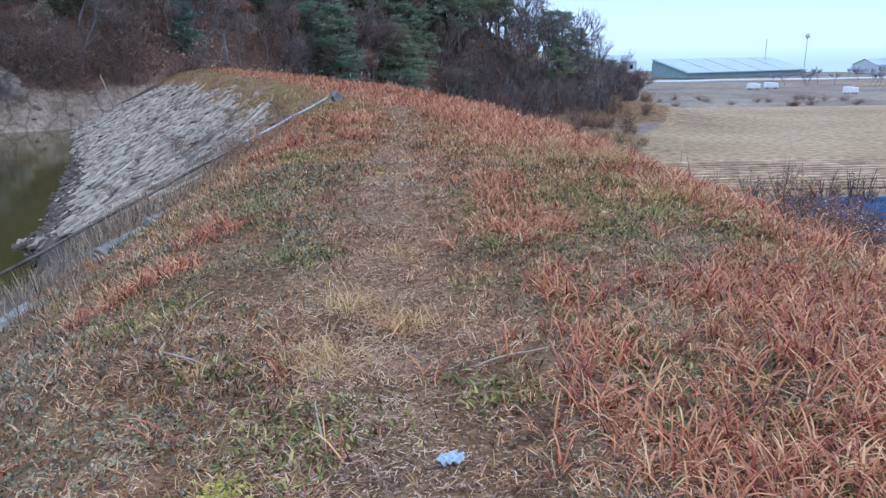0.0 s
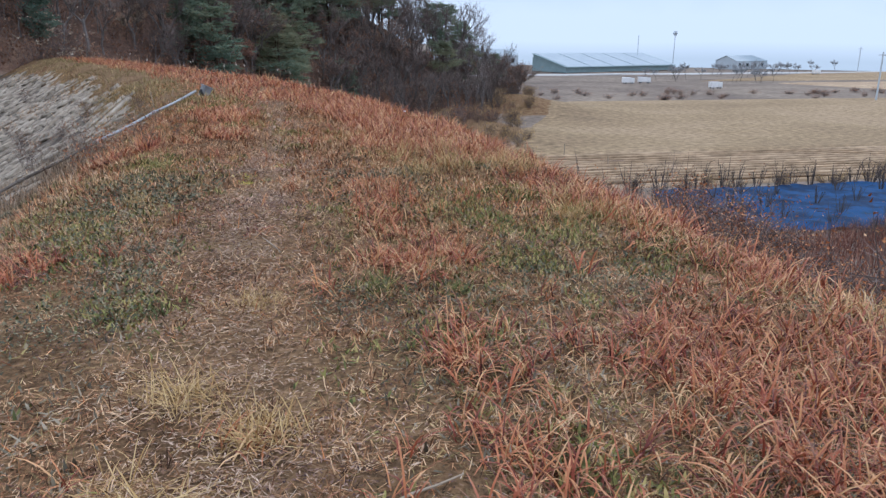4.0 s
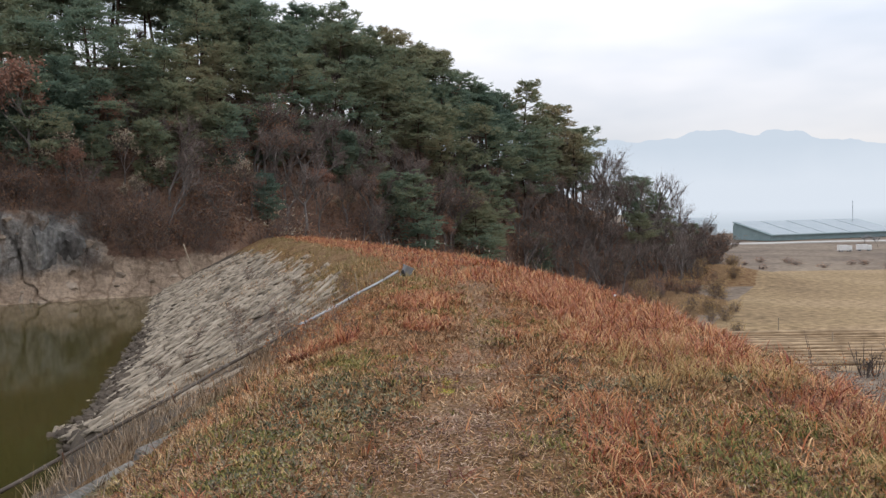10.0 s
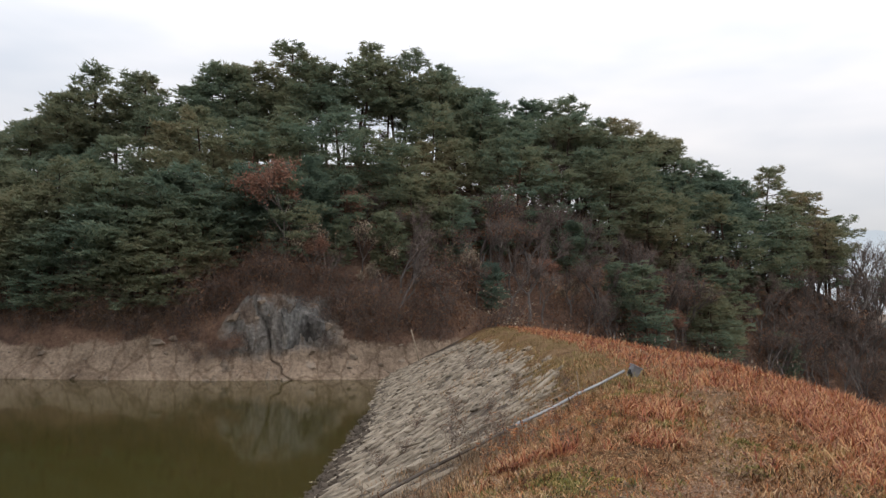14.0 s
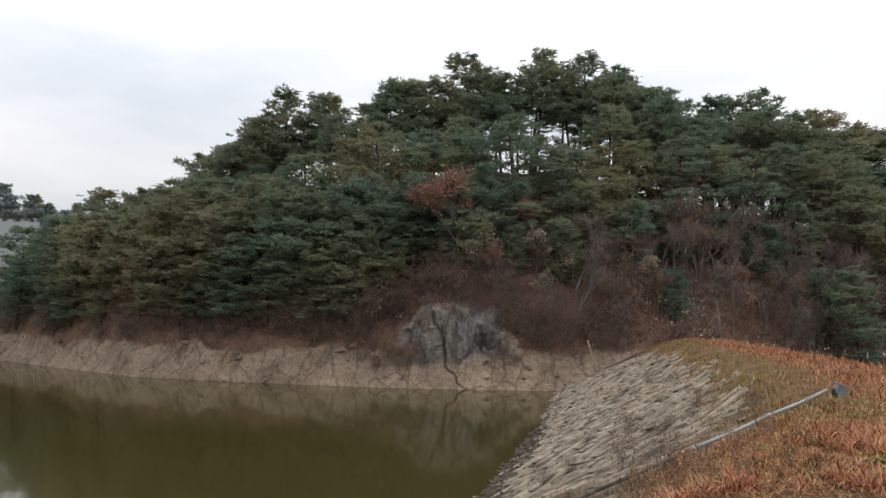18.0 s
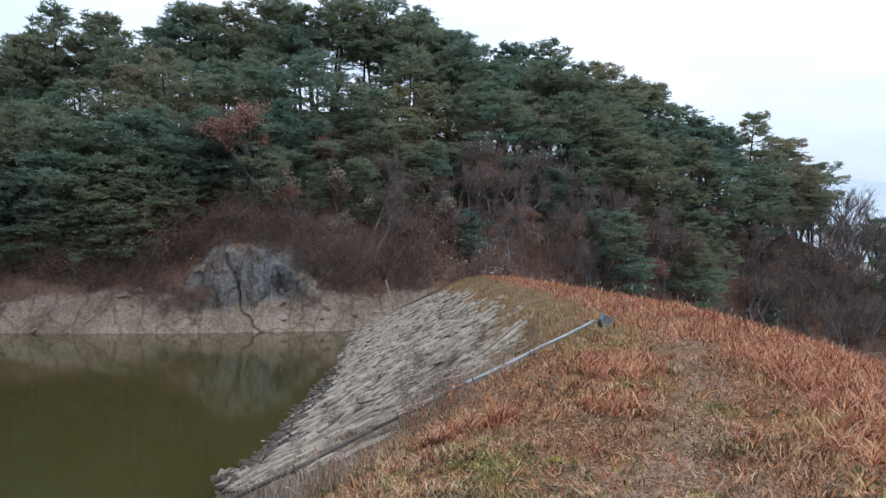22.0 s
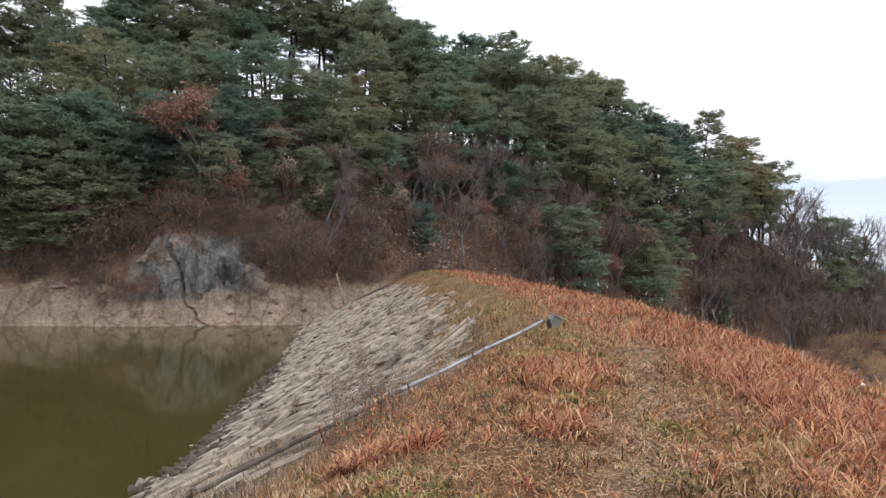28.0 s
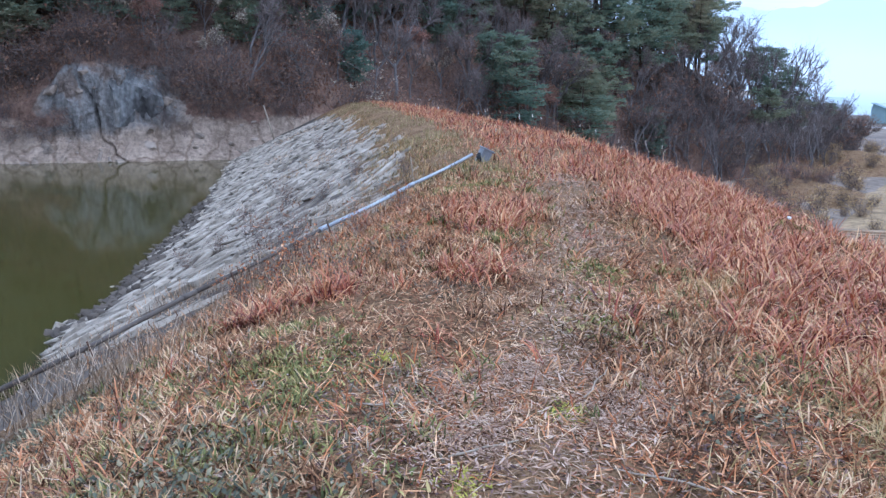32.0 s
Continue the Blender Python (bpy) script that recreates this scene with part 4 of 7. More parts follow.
def planted(proto, x, y, z, scale, turn, first):
    m = Matrix.LocRotScale((x, y, z), Euler((0, 0, turn)), (scale[0], scale[0], scale[1]))
    if first:
        proto.matrix_basis = m
        return proto
    ob = copy_thing(proto, pose(0, 0, 0))
    ob.matrix_basis = m
    return ob


used = set()


def plant(proto, x, y, z, scale, turn):
    first = proto.name not in used
    used.add(proto.name)
    return planted(proto, x, y, z, scale, turn, first)


PINES = [stand("pine_tree", pine(100 + k, 10.5, low, wide), ("trunk", "crown"), "dark green red pine with bare crooked trunk on the hillside", "pine tree", "pines on the hill")
         for k, (low, wide) in enumerate([(0.50, 0.27), (0.40, 0.30), (0.56, 0.27), (0.44, 0.28), (0.58, 0.29), (0.36, 0.31)])]
LOWPINES = [stand("pine_tree", pine(120 + k, 8.5, low, wide), ("trunk", "crown"), "bushy green pine with low drooping boughs near the shore", "pine tree", "pines on the hill")
            for k, (low, wide) in enumerate([(0.2, 0.36), (0.24, 0.33), (0.17, 0.38)])]
YOUNG = [stand("young_pine_tree", pine(140 + k, 5.0, 0.14, 0.34), ("trunk", "crown"), "young bushy green pine low on the slope", "pine tree", "young pines on the hill") for k in range(2)]
BARES = [stand("bare_tree", bare_tree(200 + k, 9.0, M_DRYLEAF, 0.05 * (k % 2)), ("trunk", "twig_crown", "foliage"), "leafless grey broadleaf tree on the wooded slope", "tree", "bare trees on the hill") for k in range(4)]
BOLD = [stand("bare_tree", bare_tree(210 + k, 9.0, None, 0.0, 0.62, 0.55), ("trunk", "twig_crown", "foliage"), "tall leafless grey tree standing clear on the skyline", "tree", "bare trees on the hill") for k in range(3)]
OAKS = [stand("oak_tree", bare_tree(220 + k, 7.0, M_REDLEAF, 0.55, 0.6), ("trunk", "twig_crown", "foliage"), "oak tree still holding withered red-brown leaves", "tree", "withered oaks on the hill") for k in range(2)]
SHRUBS = [stand("shrub", shrub(240 + k, 2.3, lf, sh), ("stem", "foliage"), lb, "shrub", "undergrowth on the hill")
          for k, (lf, sh, lb) in enumerate([(M_DRYLEAF, 0.25, "bare brown shrub with few withered leaves"), (M_DRYLEAF, 0.5, "brown withered shrub on the leaf-strewn slope"),
                                            (M_PALELEAF, 0.28, "bare shrub dotted with pale dry leaves"), (M_DRYLEAF, 0.05, "tangle of thin leafless grey-brown stems")])]


# Needles carry painted haze; no mist stands before these pines.
FARPINE = stand("far_pine_tree", (PINES[0].children[0].data, pine(104, 10.5, 0.5, 0.29, M_FARNEEDLE)[1]), ("trunk", "crown"), "pine on the far ridge, needles coloured blue-grey for haze", "pine tree", "far pines across the reservoir")
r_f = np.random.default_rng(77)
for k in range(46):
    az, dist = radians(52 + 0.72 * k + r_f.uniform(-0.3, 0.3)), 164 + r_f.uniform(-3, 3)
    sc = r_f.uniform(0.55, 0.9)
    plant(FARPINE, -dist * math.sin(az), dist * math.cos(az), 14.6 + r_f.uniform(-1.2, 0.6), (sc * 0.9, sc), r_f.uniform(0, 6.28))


def on_hill(s, u):
    return hill_point(np.array([s]), np.array([u]))[0]


rng = np.random.default_rng(11)
# index along the hill of each corner of its foot line
STEP = (NS - 1) / (len(FOOT) - 1)
spots = []
for attempt in range(9000):
    s = rng.uniform(1.9 * STEP, 14.6 * STEP)
    u = rng.uniform(0.115, 1.07) if rng.random() < 0.8 else rng.uniform(0.93, 1.07)
    k = s / STEP
    p = on_hill(s, u)
    near = min(((p[0] - q[0]) ** 2 + (p[1] - q[1]) ** 2 for q in spots), default=99)
    gap_band = 2.6 * STEP < s < 7.0 * STEP and 0.52 < u < 0.92
    if near < (2.35 if u < 0.52 else 3.3 if gap_band else 1.9 if u > 0.92 else 2.4) ** 2:
        continue
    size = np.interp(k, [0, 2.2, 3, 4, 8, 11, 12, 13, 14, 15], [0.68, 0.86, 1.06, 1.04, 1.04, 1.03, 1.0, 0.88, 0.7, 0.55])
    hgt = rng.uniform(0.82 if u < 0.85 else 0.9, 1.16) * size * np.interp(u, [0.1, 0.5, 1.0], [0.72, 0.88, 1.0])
    # pines above and on the flank over the water, bare broadleaves below and towards the plain
    low_line = np.interp(k, [0, 3, 6.2, 7, 8, 9, 11, 13, 14], [0.1, 0.1, 0.15, 0.24, 0.36, 0.46, 0.48, 0.6, 0.9])
    bare = rng.random() < (0.93 if u < low_line else 0.13 if k < 8.5 else 0.25 if k < 12.4 else 0.75)
    if gap_band:
        hgt *= 0.78
    spots.append(p)
    if bare:
        hb = hgt * (rng.uniform(0.55, 0.95) if k < 8.5 else rng.uniform(0.8, 1.15))
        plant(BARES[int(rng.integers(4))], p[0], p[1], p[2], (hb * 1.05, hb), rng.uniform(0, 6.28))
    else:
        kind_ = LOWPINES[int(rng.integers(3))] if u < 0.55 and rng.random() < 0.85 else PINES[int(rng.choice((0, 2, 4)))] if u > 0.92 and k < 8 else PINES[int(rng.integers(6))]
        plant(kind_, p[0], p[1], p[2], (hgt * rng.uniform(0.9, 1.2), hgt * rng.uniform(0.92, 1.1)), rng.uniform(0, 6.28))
    if len(spots) >= 700:
        break
# bare trees standing clear on the shoulder of the hill
for bx, by, sc in ((17.8, 97.0, 1.75), (26.6, 107.5, 1.85), (30.5, 112, 1.5), (35, 118, 1.35), (39, 121, 1.1), (20.5, 101, 1.55), (23.5, 105, 1.6), (14.0, 100, 1.5), (21.5, 108, 1.7), (28.5, 104, 1.3), (33, 109, 1.2), (22, 104, 0.9), (19, 88, 1.0), (24, 96, 1.1), (28, 100, 1.05), (32, 106, 1.05), (15, 80, 1.0), (27, 92, 0.9), (34, 110, 1.1), (22, 84, 0.8), (37, 113, 0.9), (30, 97, 0.7), (-8.5, 84, 1.2), (-12.5, 83, 1.15)):
    plant(BOLD[int(rng.integers(3))], bx, by, max(hill_z(bx, by), float(land(bx, by))) - 0.2, (sc, sc), rng.uniform(0, 6.28))
# bare trees and saplings filling the ridge and the lower slope
for k_ in range(130):
    s, u = rng.uniform(7.5 * STEP, 14.8 * STEP), rng.uniform(0.06, 1.1)
    p = on_hill(s, u)
    hb = rng.uniform(0.6, 1.0) * (1.1 if s > 11 * STEP else 1.0)
    plant(BARES[int(rng.integers(4))], p[0], p[1], p[2] - 0.1, (hb * 1.1, hb), rng.uniform(0, 6.28))
# young pines low on the slope, just above the shore
for s, u, sc in ((5.2, 0.16, 1.1), (4.35, 0.13, 1.2), (6.6, 0.2, 0.7), (9.75, 0.24, 0.95), (3.6, 0.15, 1.2), (2.8, 0.16, 1.3), (9.2, 0.4, 0.9), (6.1, 0.32, 1.0), (7.3, 0.2, 0.9), (8.0, 0.28, 1.1), (8.6, 0.16, 0.7), (5.6, 0.26, 1.2), (4.8, 0.22, 1.3), (3.1, 0.12, 1.1), (10.8, 0.3, 1.0), (11.6, 0.25, 0.9)):
    p = on_hill(s * STEP, u)
    plant(YOUNG[int(rng.integers(2))], p[0], p[1], p[2], (sc, sc), rng.uniform(0, 6.28))
for k_ in range(15):
    p = on_hill((2.2 + 0.2 * k_ + rng.uniform(-0.08, 0.08)) * STEP, rng.uniform(0.088, 0.115))
    sc = rng.uniform(0.5, 0.78)
    plant(LOWPINES[int(rng.integers(3))], p[0], p[1], p[2] - 0.2, (sc * 1.25, sc), rng.uniform(0, 6.28))
for k_ in range(17):
    p = on_hill((2.1 + 0.19 * k_ + rng.uniform(-0.06, 0.06)) * STEP, rng.uniform(0.125, 0.2))
    sc = rng.uniform(0.62, 0.95)
    plant(LOWPINES[int(rng.integers(3))], p[0], p[1], p[2], (sc * 1.1, sc), rng.uniform(0, 6.28))
# withered oaks
for s, u, sc in ((6.03, 0.16, 1.25), (6.55, 0.3, 0.7), (5.1, 0.2, 0.55), (9.0, 0.25, 0.6), (10.3, 0.2, 0.6), (3.9, 0.5, 0.8), (6.4, 0.14, 0.5)):
    p = on_hill(s * STEP, u)
    plant(OAKS[int(rng.integers(2))], p[0], p[1], p[2], (sc * 1.0, sc * 1.08), rng.uniform(0, 6.28))
PALE = stand("sapling", bare_tree(226, 5.0, M_PALELEAF, 0.16, 0.4), ("trunk", "twig_crown", "foliage"), "slender sapling hung with pale dry leaves", "tree", "pale saplings on the hill")
for s, u, sc in ((6.42, 0.14, 1.0), (7.15, 0.13, 0.6), (7.5, 0.18, 0.7), (8.3, 0.2, 0.7), (6.9, 0.2, 0.8), (9.3, 0.22, 0.7)):
    p = on_hill(s * STEP, u)
    plant(PALE, p[0], p[1], p[2], (sc, sc), rng.uniform(0, 6.28))
# undergrowth
made = 0
while made < 115:
    s, u = rng.uniform(1.5 * STEP, 14.5 * STEP), 0.095 + 0.6 * rng.random() ** 1.7
    k = s / STEP
    p = on_hill(s, u)
    sc = rng.uniform(0.6, 1.6)
    plant(SHRUBS[int(rng.integers(4))], p[0], p[1], p[2], (sc * 1.15, sc), rng.uniform(0, 6.28))
    made += 1

# bushes hanging over the top of the bare bank
for k_ in range(165):
    s, u = rng.uniform(1.3, 8.3) * STEP, rng.uniform(0.072, 0.13)
    if 5.5 * STEP < s < 6.75 * STEP:
        u += 0.02
    p = on_hill(s, u)
    sc = rng.uniform(0.45, 0.95)
    plant(SHRUBS[int(rng.choice((0, 1, 1, 3)))], p[0], p[1], p[2] - 0.1, (sc * 1.25, sc), rng.uniform(0, 6.28))

for s_, u_, sc in ((5.35, 0.045, 0.55), (5.5, 0.05, 0.5), (5.62, 0.045, 0.5), (5.75, 0.05, 0.45), (6.75, 0.06, 0.6), (6.9, 0.05, 0.5), (6.6, 0.075, 0.6), (5.9, 0.085, 0.5), (6.25, 0.085, 0.55), (5.3, 0.07, 0.7), (5.2, 0.06, 0.6), (6.45, 0.08, 0.5)):
    p = on_hill(s_ * STEP, u_)
    plant(SHRUBS[int(rng.choice((0, 1, 3)))], p[0], p[1], p[2] - 0.08, (sc * 1.2, sc), rng.uniform(0, 6.28))

# thicket: countless thin stems and withered leaves over the lower slope
r_t = np.random.default_rng(41)
nt = 22000
ts, tu = r_t.uniform(1.2 * STEP, 14.8 * STEP, nt), 0.085 + 0.75 * r_t.random(nt) ** 1.5
tp = hill_point(ts, tu)
keep_t = fbm(tp[:, 0] * 0.22, tp[:, 1] * 0.22, 44) > -0.55
tp = tp[keep_t]
nt = len(tp)
td = np.stack([r_t.normal(0, 0.45, nt), r_t.normal(0, 0.45, nt), np.ones(nt)], -1) * r_t.uniform(0.5, 2.0, nt)[:, None]
tsd = np.cross(td, r_t.normal(size=(nt, 3)))
tsd = tsd / np.linalg.norm(tsd, axis=1)[:, None] * r_t.uniform(0.008, 0.022, nt)[:, None]
tv_ = np.stack([tp - tsd, tp + tsd, tp + td], 1).reshape(-1, 3)
tagged(new("thicket", big_mesh("thicket", tv_, np.arange(len(tv_)).reshape(-1, 3), M_TWIG)), "tangled thicket of thin leafless stems on the slope", "undergrowth", kind="stuff")
pick = r_t.integers(0, nt, 60000)
lc = tp[pick] + td[pick] * r_t.uniform(0.1, 1.0, 60000)[:, None] + r_t.normal(0, 0.12, (60000, 3))
ld, ls = r_t.normal(size=(60000, 3)) * 0.08, r_t.normal(size=(60000, 3)) * 0.05
lv_ = np.stack([lc - ls, lc + ls, lc + ld + ls * 0.3], 1).reshape(-1, 3)
tagged(new("thicket_leaves", big_mesh("thicket_leaves", lv_, np.arange(len(lv_)).reshape(-1, 3), M_DRYLEAF)), "withered brown leaves hanging in the thicket", "undergrowth", kind="stuff")

# ---------------------------------------------------------------- rock outcrop on the shore
def crag_mesh(size, seed, count=26, mat=None):
    """Angular rock: the hull of scattered points, cut finer and roughened."""
    r = random.Random(seed)
    bm = bmesh.new()
    for _ in range(count):
        p = Vector((r.gauss(0, 1), r.gauss(0, 1), r.gauss(0, 1))).normalized()
        p = Vector([max(-0.78, min(0.78, c * r.uniform(0.85, 1.15))) for c in p])
        bm.verts.new((p.x * size[0], p.y * size[1], p.z * size[2]))
    out = bmesh.ops.convex_hull(bm, input=bm.verts[:])
    bmesh.ops.delete(bm, geom=[v for v in bm.verts if not v.link_faces], context="VERTS")
    bmesh.ops.subdivide_edges(bm, edges=bm.edges[:], cuts=4, use_grid_fill=True)
    big = max(size)
    for v in bm.verts:
        n = noise.noise_vector(v.co * (1.6 / big) + Vector((seed, 0, 0)))
        f = noise.noise_vector(v.co * (7 / big) + Vector((0, seed, 0)))
        v.co += n * 0.10 * big + f * 0.035 * big
    bmesh.ops.triangulate(bm, faces=bm.faces[:])
    me = bpy.data.meshes.new("crag")
    bm.to_mesh(me)
    bm.free()
    me.materials.append(mat)
    return me


def block_mesh(size, seed, mat):
    """A jointed rock face: a block cut by slanting planes, its faces stepped along the joints and roughened."""
    r = random.Random(seed)
    bm = bmesh.new()
    bmesh.ops.create_cube(bm, size=2.0)
    for _ in range(7):
        n = Vector((r.uniform(-1, 1), r.uniform(-1, 0.2), r.uniform(-0.3, 1))).normalized()
        geom = bm.verts[:] + bm.edges[:] + bm.faces[:]
        bmesh.ops.bisect_plane(bm, geom=geom, plane_co=n * r.uniform(0.88, 1.12), plane_no=n, clear_outer=True)
        bmesh.ops.holes_fill(bm, edges=[e for e in bm.edges if e.is_boundary])
    bmesh.ops.triangulate(bm, faces=bm.faces[:])
    for _ in range(4):
        bmesh.ops.subdivide_edges(bm, edges=[e for e in bm.edges if e.calc_length() > 0.22], cuts=1)
        bmesh.ops.triangulate(bm, faces=bm.faces[:])
    bm.normal_update()
    for v in bm.verts:
        q = Vector((v.co.x * size[0], v.co.y * size[1], v.co.z * size[2])) + Vector((seed, 0, 0))
        cell = noise.cell(Vector((q.x * 1.1 + q.z * 0.35, q.y * 0.8, q.z * 0.55)))
        cell2 = noise.cell(Vector((q.x * 2.6 + q.z * 0.9, q.y * 2.0, q.z * 1.5 + 7)))
        v.co += v.normal * (0.085 * cell + 0.035 * cell2 + 0.05 * noise.noise(q * 1.7) + 0.02 * noise.noise(q * 6))
        v.co = Vector((v.co.x * size[0], v.co.y * size[1], v.co.z * size[2]))
    me = bpy.data.meshes.new("rock_block")
    bm.to_mesh(me)
    bm.free()
    me.materials.append(mat)
    return me


for bx, by, bz, size, turn, lean, sd, lb in ((-25.0, 49.0, 0.25, (1.6, 1.7, 1.7), 24, -6, 5, "tall grey-blue jointed rock block above the shore"),
                                             (-28.2, 49.3, 1.05, (1.7, 1.6, 0.95), 30, 8, 9, "brown-grey overhanging rock block above the shore"),
                                             (-26.8, 48.2, -0.5, (0.9, 0.9, 0.8), 40, 10, 21, "dark broken rock wedged under the larger blocks")):
    ob = tagged(new("rock_outcrop", block_mesh(size, sd, M_CRAG)), lb, "rock", "rock outcrop on the shore")
    ob.matrix_basis = pose(bx, by, bz, -6, lean, turn)

# loose slabs along the waterline
SLABS = [crag_mesh((0.8, 0.5, 0.45), 71 + k, 16, M_BANK) for k in range(5)]
for k in range(120):
    s_ = rng.uniform(1.8, 8.2) * STEP
    p = on_hill(s_, rng.uniform(0.004, 0.075))
    sc = 0.16 + 0.75 * rng.random() ** 3
    ob = tagged(new("shore_rock", SLABS[int(rng.integers(5))]), "angular tan-grey rock lying on the bare shore", "rock", "rocks on the shore")
    ob.matrix_basis = Matrix.LocRotScale((p[0], p[1], p[2] - 0.12 * sc), Euler((rng.normal(0, 0.3), rng.normal(0, 0.3), rng.uniform(0, 6.28))), (sc, sc, sc * rng.uniform(0.6, 1.0)))

# ---------------------------------------------------------------- grass
def inside(x, y, blobs):
    """How much each place lies in any of the round patches (x, y, radius across, radius along)."""
    out = np.zeros_like(x)
    for bx, by, rx, ry in blobs:
        d = ((x - bx) / rx) ** 2 + ((y - by) / ry) ** 2
        out = np.maximum(out, np.clip(1.5 - d, 0, 1))
    return out


def blades(name, x, y, height, width, mat, label, lean=0.5, curl=0.8, seed=1, lift=0.0, segs=3, flat=0.0):
    """One stand of blades: each tapers, leans and bows over."""
    r = np.random.default_rng(seed)
    n = len(x)
    h, w = height * r.uniform(0.55, 1.25, n), width * r.uniform(0.6, 1.3, n)
    a = r.uniform(0, 2 * np.pi, n)
    tilt = np.clip(np.abs(r.normal(flat, lean, n)), 0, 1.55)
    bow = curl * r.uniform(0.3, 1.3, n)
    d = np.stack([np.cos(a), np.sin(a)], -1)
    tw = a + r.normal(0, 0.5, n) + np.pi / 2
    side = np.stack([np.cos(tw), np.sin(tw), np.zeros(n)], -1)
    p = np.stack([x, y, land(x, y) - 0.01 + lift], -1)
    rings = []
    ang = tilt
    for k in range(segs + 1):
        taper = 1 - 0.25 * k / segs
        if k < segs:
            rings += [p - side * (w * taper)[:, None] * 0.5, p + side * (w * taper)[:, None] * 0.5]
        else:
            rings += [p]
        step = h / segs
        ang = np.minimum(ang + bow / segs, 2.5)
        p = p + np.concatenate([d * (np.sin(ang) * step)[:, None], (np.cos(ang) * step)[:, None]], 1)
    v = np.stack(rings, 1)
    m = v.shape[1]
    v[..., 2] = np.maximum(v[..., 2], land(v[..., 0], v[..., 1]) + 0.004)
    base = (np.arange(n) * m)[:, None]
    tri = []
    for k in range(segs - 1):
        q = 2 * k
        tri += [(q, q + 1, q + 3), (q, q + 3, q + 2)]
    tri += [(m - 3, m - 2, m - 1)]
    f = (base[:, :, None] + np.array(tri)[None]).reshape(-1, 3)
    me = big_mesh(name, v.reshape(-1, 3), f, mat)
    run = me.attributes.new("along", "FLOAT", "POINT")
    run.data.foreach_set("value", np.tile(np.array([min(k // 2, segs) / segs for k in range(m)], np.float32), n))
    return tagged(new(name, me), label, "grass", kind="stuff")


def flakes(name, x, y, size, mat, label, seed, rise=0.0, tilt=0.35, slim=0.4):
    """Small withered or green leaves lying on the ground, each folded along its midrib."""
    r = np.random.default_rng(seed)
    n = len(x)
    ln, wd = size * r.uniform(0.5, 1.3, n), size * slim * r.uniform(0.6, 1.3, n)
    a = r.uniform(0, 2 * np.pi, n)
    d = np.stack([np.cos(a), np.sin(a), np.abs(r.normal(0, tilt, n))], -1)
    q = np.stack([-np.sin(a), np.cos(a), r.normal(0, tilt, n)], -1)
    p = np.stack([x, y, land(x, y) + 0.006 + rise * r.random(n)], -1)
    bend = np.stack([np.zeros(n), np.zeros(n), wd * r.uniform(-0.2, 0.5, n)], -1)
    half = d * (ln * 0.5)[:, None]
    v = np.stack([p, p + half + q * wd[:, None] * 0.5 + bend, p + half * 2, p + half - q * wd[:, None] * 0.5 + bend], 1)
    v[..., 2] = np.maximum(v[..., 2], land(v[..., 0], v[..., 1]) + 0.003)
    f = ((np.arange(n) * 4)[:, None, None] + np.array([(0, 1, 2), (0, 2, 3)])[None]).reshape(-1, 3)
    return tagged(new(name, big_mesh(name, v.reshape(-1, 3), f, mat)), label, "leaf litter", kind="stuff")


def scatter(n, x0, x1, y0, y1, weight, seed, near=1.0):
    """Places in a stretch of the dam, denser at the near end by the power near, thinned by weight(x, y)."""
    r = np.random.default_rng(seed)
    x, y = r.uniform(x0, x1, n), y0 + (y1 - y0) * r.random(n) ** near
    keep = r.random(n) < weight(x, y)
    return x[keep], y[keep]


def clumped(x, y, per, radius, seed):
    """Several blades round each of the given places."""
    r = np.random.default_rng(seed)
    n = r.integers(max(2, per // 2), per + per // 2, len(x))
    return np.repeat(x, n) + r.normal(0, radius, n.sum()), np.repeat(y, n) + r.normal(0, radius, n.sum())


RED_PATCHES = [(-1.8, 11.6, 0.22, 0.25), (-1.4, 11.8, 0.18, 0.25), (-1.4, 6.1, 0.3, 0.3), (1.9, 2.9, 1.15, 1.3), (2.6, 4.0, 0.5, 0.7), (1.1, 3.6, 0.3, 0.9), (1.15, 6.7, 0.32, 1.5), (1.1, 5.6, 0.35, 0.5), (-1.6, 4.8, 0.35, 0.6), (-0.5, 3.5, 0.12, 0.2),
               (-0.45, 15.0, 0.5, 1.0), (-0.3, 12.6, 0.3, 0.5), (2.3, 12.4, 0.85, 3.0), (2.0, 16.8, 0.9, 2.8), (2.9, 8.0, 0.3, 3.0), (3.1, 5.2, 0.3, 1.5), (1.0, 20.5, 0.9, 1.5), (1.2, 2.2, 0.4, 0.5)]
PATH_X = [(-2, -0.1), (3, -0.05), (6, 0.0), (9, 0.2), (11, 0.35), (13, 0.5), (16.5, 0.52), (20, 0.4), (24, -0.4)]


def path_mid(y):
    return np.interp(y, [p[0] for p in PATH_X], [p[1] for p in PATH_X])


def red_weight(x, y):
    w = inside(x, y, RED_PATCHES) * np.clip(0.75 + 0.6 * fbm(x * 1.4, y * 1.4, 61), 0.1, 1)
    w = np.maximum(w, 0.012 * (x > left_edge(y) - 1.5))
    return w * (x < right_edge(y) + 4)


x, y = scatter(19000, -3.2, 3.6, 0.6, 20, red_weight, 1, 1.45)
x, y = clumped(x, y, 12, 0.035, 51)
blades("red_grass", x, y, 0.175 * np.clip(y / 8, 1, 1.45), 0.0072 * np.clip(y / 8, 1, 1.6), M_REDGRASS, "dry red-brown reed grass with bowed blades", 0.2, 2.0, 2, segs=4)


